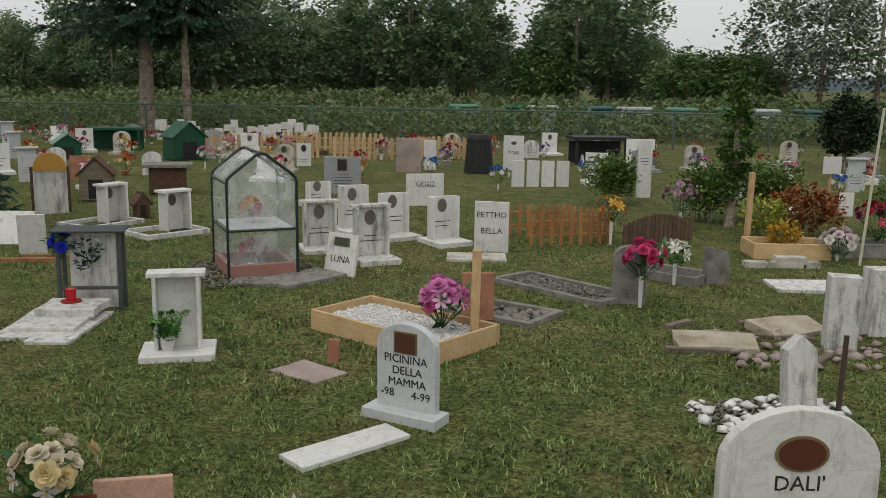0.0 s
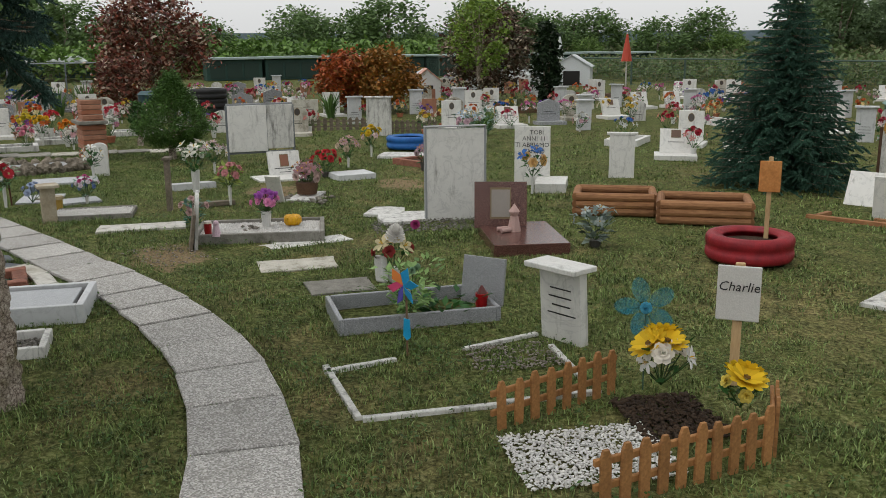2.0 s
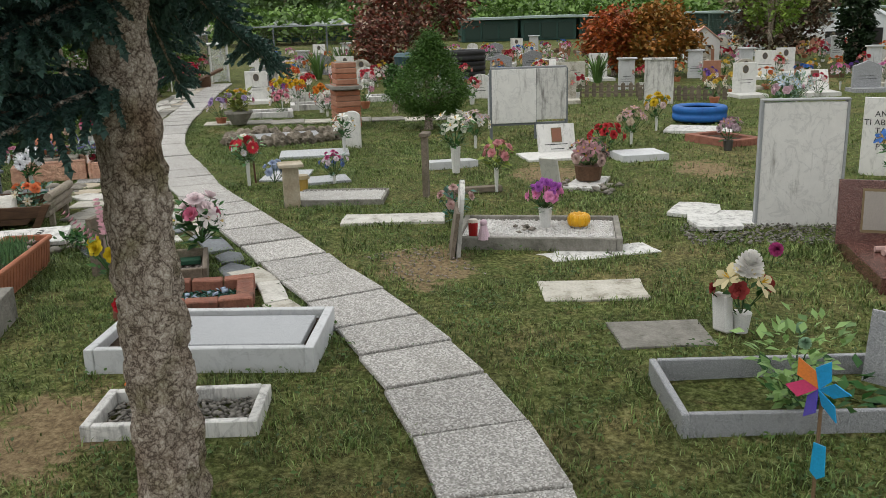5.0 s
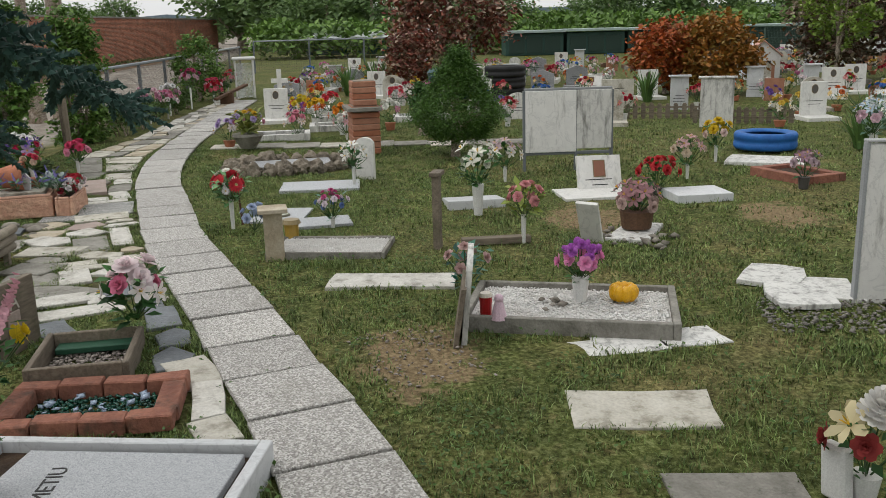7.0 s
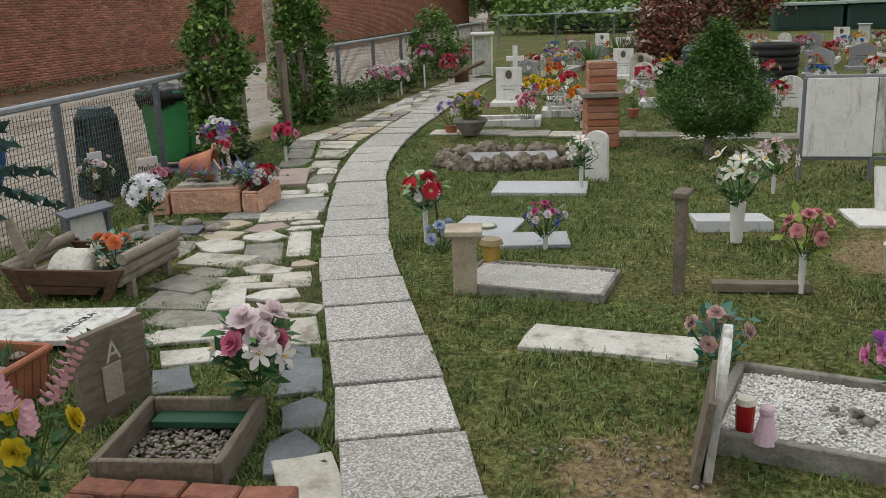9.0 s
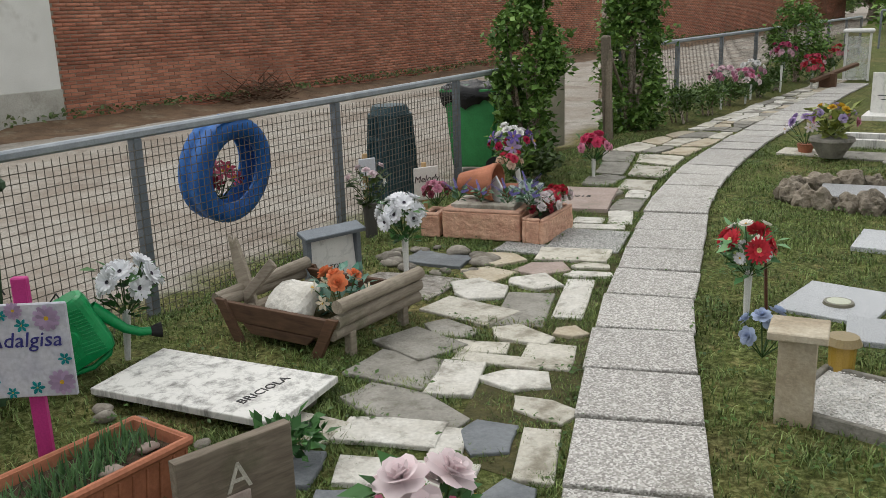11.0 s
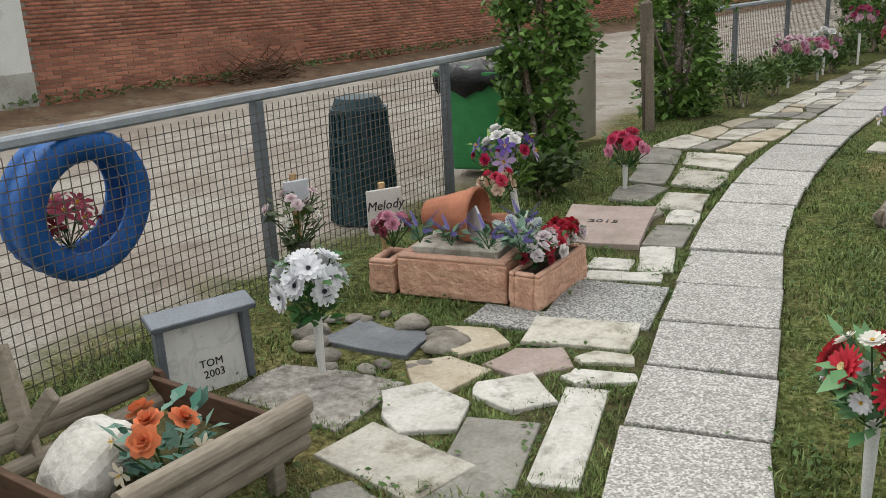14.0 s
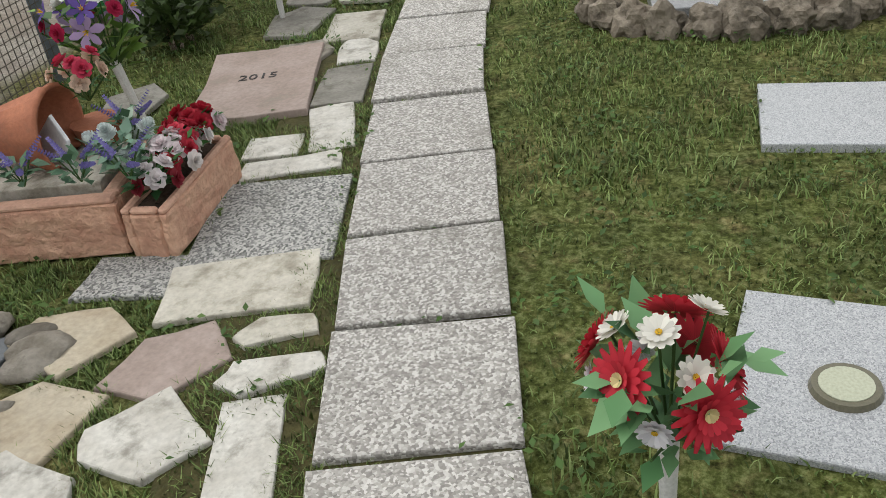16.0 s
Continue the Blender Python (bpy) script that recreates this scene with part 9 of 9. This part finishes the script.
def woods():
    """Far trees round the place: a few grown kinds set out many times."""
    rng = random.Random(5)
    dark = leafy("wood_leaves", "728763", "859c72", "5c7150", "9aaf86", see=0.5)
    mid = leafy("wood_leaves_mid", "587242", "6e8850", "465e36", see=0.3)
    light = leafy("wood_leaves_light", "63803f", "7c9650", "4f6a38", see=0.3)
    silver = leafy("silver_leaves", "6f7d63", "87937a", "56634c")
    kinds = {}
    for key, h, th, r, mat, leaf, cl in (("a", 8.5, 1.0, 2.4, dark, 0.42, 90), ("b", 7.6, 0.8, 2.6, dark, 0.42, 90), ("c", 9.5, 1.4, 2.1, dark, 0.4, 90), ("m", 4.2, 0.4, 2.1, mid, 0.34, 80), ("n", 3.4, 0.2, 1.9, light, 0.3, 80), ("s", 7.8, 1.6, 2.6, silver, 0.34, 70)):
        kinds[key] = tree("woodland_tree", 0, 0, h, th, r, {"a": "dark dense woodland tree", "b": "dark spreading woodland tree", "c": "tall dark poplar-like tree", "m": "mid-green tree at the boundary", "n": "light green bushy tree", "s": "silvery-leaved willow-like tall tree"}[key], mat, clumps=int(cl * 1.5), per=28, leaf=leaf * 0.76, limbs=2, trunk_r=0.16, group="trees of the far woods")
    used = set()

    def at(key, az, d, s=1.0):
        x, y = -math.sin(radians(az)) * d, math.cos(radians(az)) * d
        m = pose(x, y, 0, 0, 0, rng.uniform(0, 360)) @ Matrix.Diagonal((s * rng.uniform(0.9, 1.15), s * rng.uniform(0.9, 1.15), s, 1))
        if key in used:
            copy_thing(kinds[key], m)
        else:
            kinds[key].matrix_basis = m
            used.add(key)

    az = 47.0
    while az > 2.0:
        top = float(np.interp(az, (3.5, 5, 6.5, 9, 13, 14, 15.5, 18, 20, 42, 45, 47, 50), (3.6, 3.6, 6.2, 9.4, 9.4, 4.6, 4.6, 7.0, 10.2, 9.6, 7.4, 4.2, 3.2)))
        for d in (57, 64):
            at(rng.choice("abc") if top > 5 else "m", az + rng.uniform(-0.8, 0.8), d + rng.uniform(-2, 2), top / (8.5 if top > 5 else 4.2) * rng.uniform(0.88, 1.04))
        az -= 1.45
    for a, d in ((-1.5, 50), (0.5, 53), (-4.5, 48)):
        at("s", a, d, 1.0)
    for a in (3.5, 6.0, -8, -11, -14, -17):
        at("m", a, 52, 0.9)
    az = 49.0
    while az < 125:
        for d in (60, 66) if az < 96 else (96, 104):
            at(rng.choice("mn"), az + rng.uniform(-1, 1), d + rng.uniform(-3, 3), rng.uniform(0.7, 0.95) if az < 60 else rng.uniform(0.75, 1.15))
        az += 2.6
    for a, d, s in ((95.5, 68, 1.6), (97, 76, 1.8), (99, 80, 1.9), (94, 66, 1.3)):
        at("m", a, d, s)


woods()
e = thing("far_hills", 0, 0, 0, "low blue-grey wooded hills on the horizon", "hills")
v, f = [], []
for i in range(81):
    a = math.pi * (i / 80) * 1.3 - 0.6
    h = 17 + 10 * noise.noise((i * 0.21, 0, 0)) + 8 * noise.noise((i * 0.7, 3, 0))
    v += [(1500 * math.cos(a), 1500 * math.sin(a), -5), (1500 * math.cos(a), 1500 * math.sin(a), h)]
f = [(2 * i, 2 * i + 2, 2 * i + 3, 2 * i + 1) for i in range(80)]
# distance haze is painted in: the wooded hills get its blue-grey as their colour
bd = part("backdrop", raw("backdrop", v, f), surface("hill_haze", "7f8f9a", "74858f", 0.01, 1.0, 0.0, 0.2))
bpy.data.objects.remove(e)
tagged(bd, "low blue-grey wooded hills on the horizon", "hills", kind="structure")

# ---- turf ----
CLOVER = leafy("clover_leaves", "3d5a24", "4d6c2e", "2e461b", "5f7a3c")


def grass():
    rng = np.random.default_rng(7)
    line = np.array([along(LINE, i * 0.4) for i in range(int(LINE_LEN / 0.4))])
    line = line[line[:, 0] < 1.5]
    keep = np.array(KEEP_OUT)

    def lay(n, box_x, box_y, near, far, power):
        x, y = rng.uniform(*box_x, n), rng.uniform(*box_y, n)
        d = np.full(n, 1e9)
        for px, py in line:
            d = np.minimum(d, (x - px) ** 2 + (y - py) ** 2)
        d = np.sqrt(d)
        ok = (rng.uniform(0, 1, n) < np.clip((near / np.maximum(d, near)) ** power, 0, 1)) & (d < far)
        ok &= y - 0.108 * (x + 9.9) > -4.15 - 0.25 * rng.uniform(0, 1, n) ** 3
        x, y, d = x[ok], y[ok], d[ok]
        ok = np.ones(len(x), bool)
        for kx, ky, hl, hw, a in keep:
            dx, dy = x - kx, y - ky
            u, w = dx * math.cos(a) + dy * math.sin(a), -dx * math.sin(a) + dy * math.cos(a)
            ok &= ~((np.abs(u) < hl) & (np.abs(w) < hw))
        x, y, d = x[ok], y[ok], d[ok]
        patch = np.array([noise.noise((px * 5.5, py * 5.5, 9.0)) + 0.6 * noise.noise((px * 14, py * 14, 4.0)) + 0.55 * noise.noise((px * 1.7, py * 1.7, 6.0)) for px, py in zip(x, y)])
        ok = rng.uniform(-0.68, 0.45, len(x)) < patch
        for sx, sy, rx, ry in BARE_SPOTS:
            q = np.sqrt(((x - sx) / rx) ** 2 + ((y - sy) / ry) ** 2) + 0.5 * patch
            ok &= (q > 1.1) | (rng.uniform(0, 1, len(x)) < np.clip(q - 0.25, 0.08, 1) * 0.6)
        return x[ok], y[ok], d[ok]

    def mesh(name, x, y, d, segs, tall):
        n = len(x)
        a = rng.uniform(0, math.tau, n)
        clump = np.array([noise.noise((px * 2.2, py * 2.2, 3.0)) for px, py in zip(x[::1], y[::1])])
        h = tall * rng.uniform(0.45, 1.2, n) * np.clip(0.95 + 1.0 * clump, 0.68, 1.8)
        w = 0.0022 * rng.uniform(0.8, 1.5, n) * np.clip(d / 2.0, 1.0, 2.5)
        lean = rng.uniform(0.15, 1.1, n) * h
        z = np.array([level(px, py) for px, py in zip(x, y)]) - 0.012
        c, s = np.cos(a), np.sin(a)
        rows = ((0.0, 1.0), (0.55, 0.8), (1.0, 0.0)) if segs == 2 else ((0.0, 1.0), (1.0, 0.0))
        v = []
        for u, k in rows:
            cx, cy, cz = x + c * lean * u * u, y + s * lean * u * u, z + h * u * (1 - 0.25 * u)
            if k:
                v.append(np.stack([cx - s * w * k, cy + c * w * k, cz], 1))
                v.append(np.stack([cx + s * w * k, cy - c * w * k, cz], 1))
            else:
                v.append(np.stack([cx, cy, cz], 1))
        k = len(v)
        v = np.stack(v, 1).reshape(-1, 3)
        t = np.array([(0, 1, 3), (0, 3, 2), (2, 3, 4)] if segs == 2 else [(0, 1, 2)])
        f = (t[None] + (np.arange(n) * k)[:, None, None]).reshape(-1, 3)
        return tagged(part(name, raw(name, v, f), BLADE), "short patchy lawn grass with dry tufts", "grass", kind="stuff")

    x, y, d = lay(840000, (-17, 1.5), (-4.6, 4.5), 1.3, 3.2, 1.0)
    mesh("grass", x, y, d, 2, 0.036)
    x2, y2, d2 = lay(1500000, (-20, 2.5), (-4.6, 13), 2.8, 12, 1.5)
    k = d2 > 2.4
    mesh("grass", x2[k], y2[k], d2[k], 1, 0.04)
    # lush grass in the joints of the flagstones
    x4, y4, d4 = lay(330000, (-14.2, -7.2), (-3.1, -0.4), 4, 6, 1.0)
    verge = np.array([np.interp(px, (-14.2, -9.3, -8.0, -7.2), (-2.55, -1.15, -0.6, -0.3)) for px in x4])
    k = (y4 < verge) & (y4 > verge - 1.45)
    mesh("grass", x4[k], y4[k], np.full(k.sum(), 1.5), 1, 0.038)
    # clover and broad-leaved weeds between the blades
    x3, y3, d3 = lay(150000, (-16, 1.0), (-4.4, 4.0), 1.2, 3.0, 1.4)
    k3 = np.array([noise.noise((px * 3.1, py * 3.1, 21.0)) for px, py in zip(x3, y3)]) > rng.uniform(-0.1, 0.35, len(x3))
    x3, y3 = x3[k3], y3[k3]
    n = len(x3)
    at = np.stack([x3, y3, np.array([level(px, py) for px, py in zip(x3, y3)]) + rng.uniform(0.004, 0.032, n)], 1)
    v, f = scatter(LEAF_V, LEAF_F, at, turns(rng.uniform(-0.5, 0.5, n), rng.uniform(-0.5, 0.2, n), rng.uniform(0, math.tau, n)), 0.026 * rng.uniform(0.5, 1.3, n))
    tagged(part("clover", raw("clover", v, f), CLOVER), "low clover and weeds in the lawn", "weeds", kind="stuff")


grass()

brick_wall()
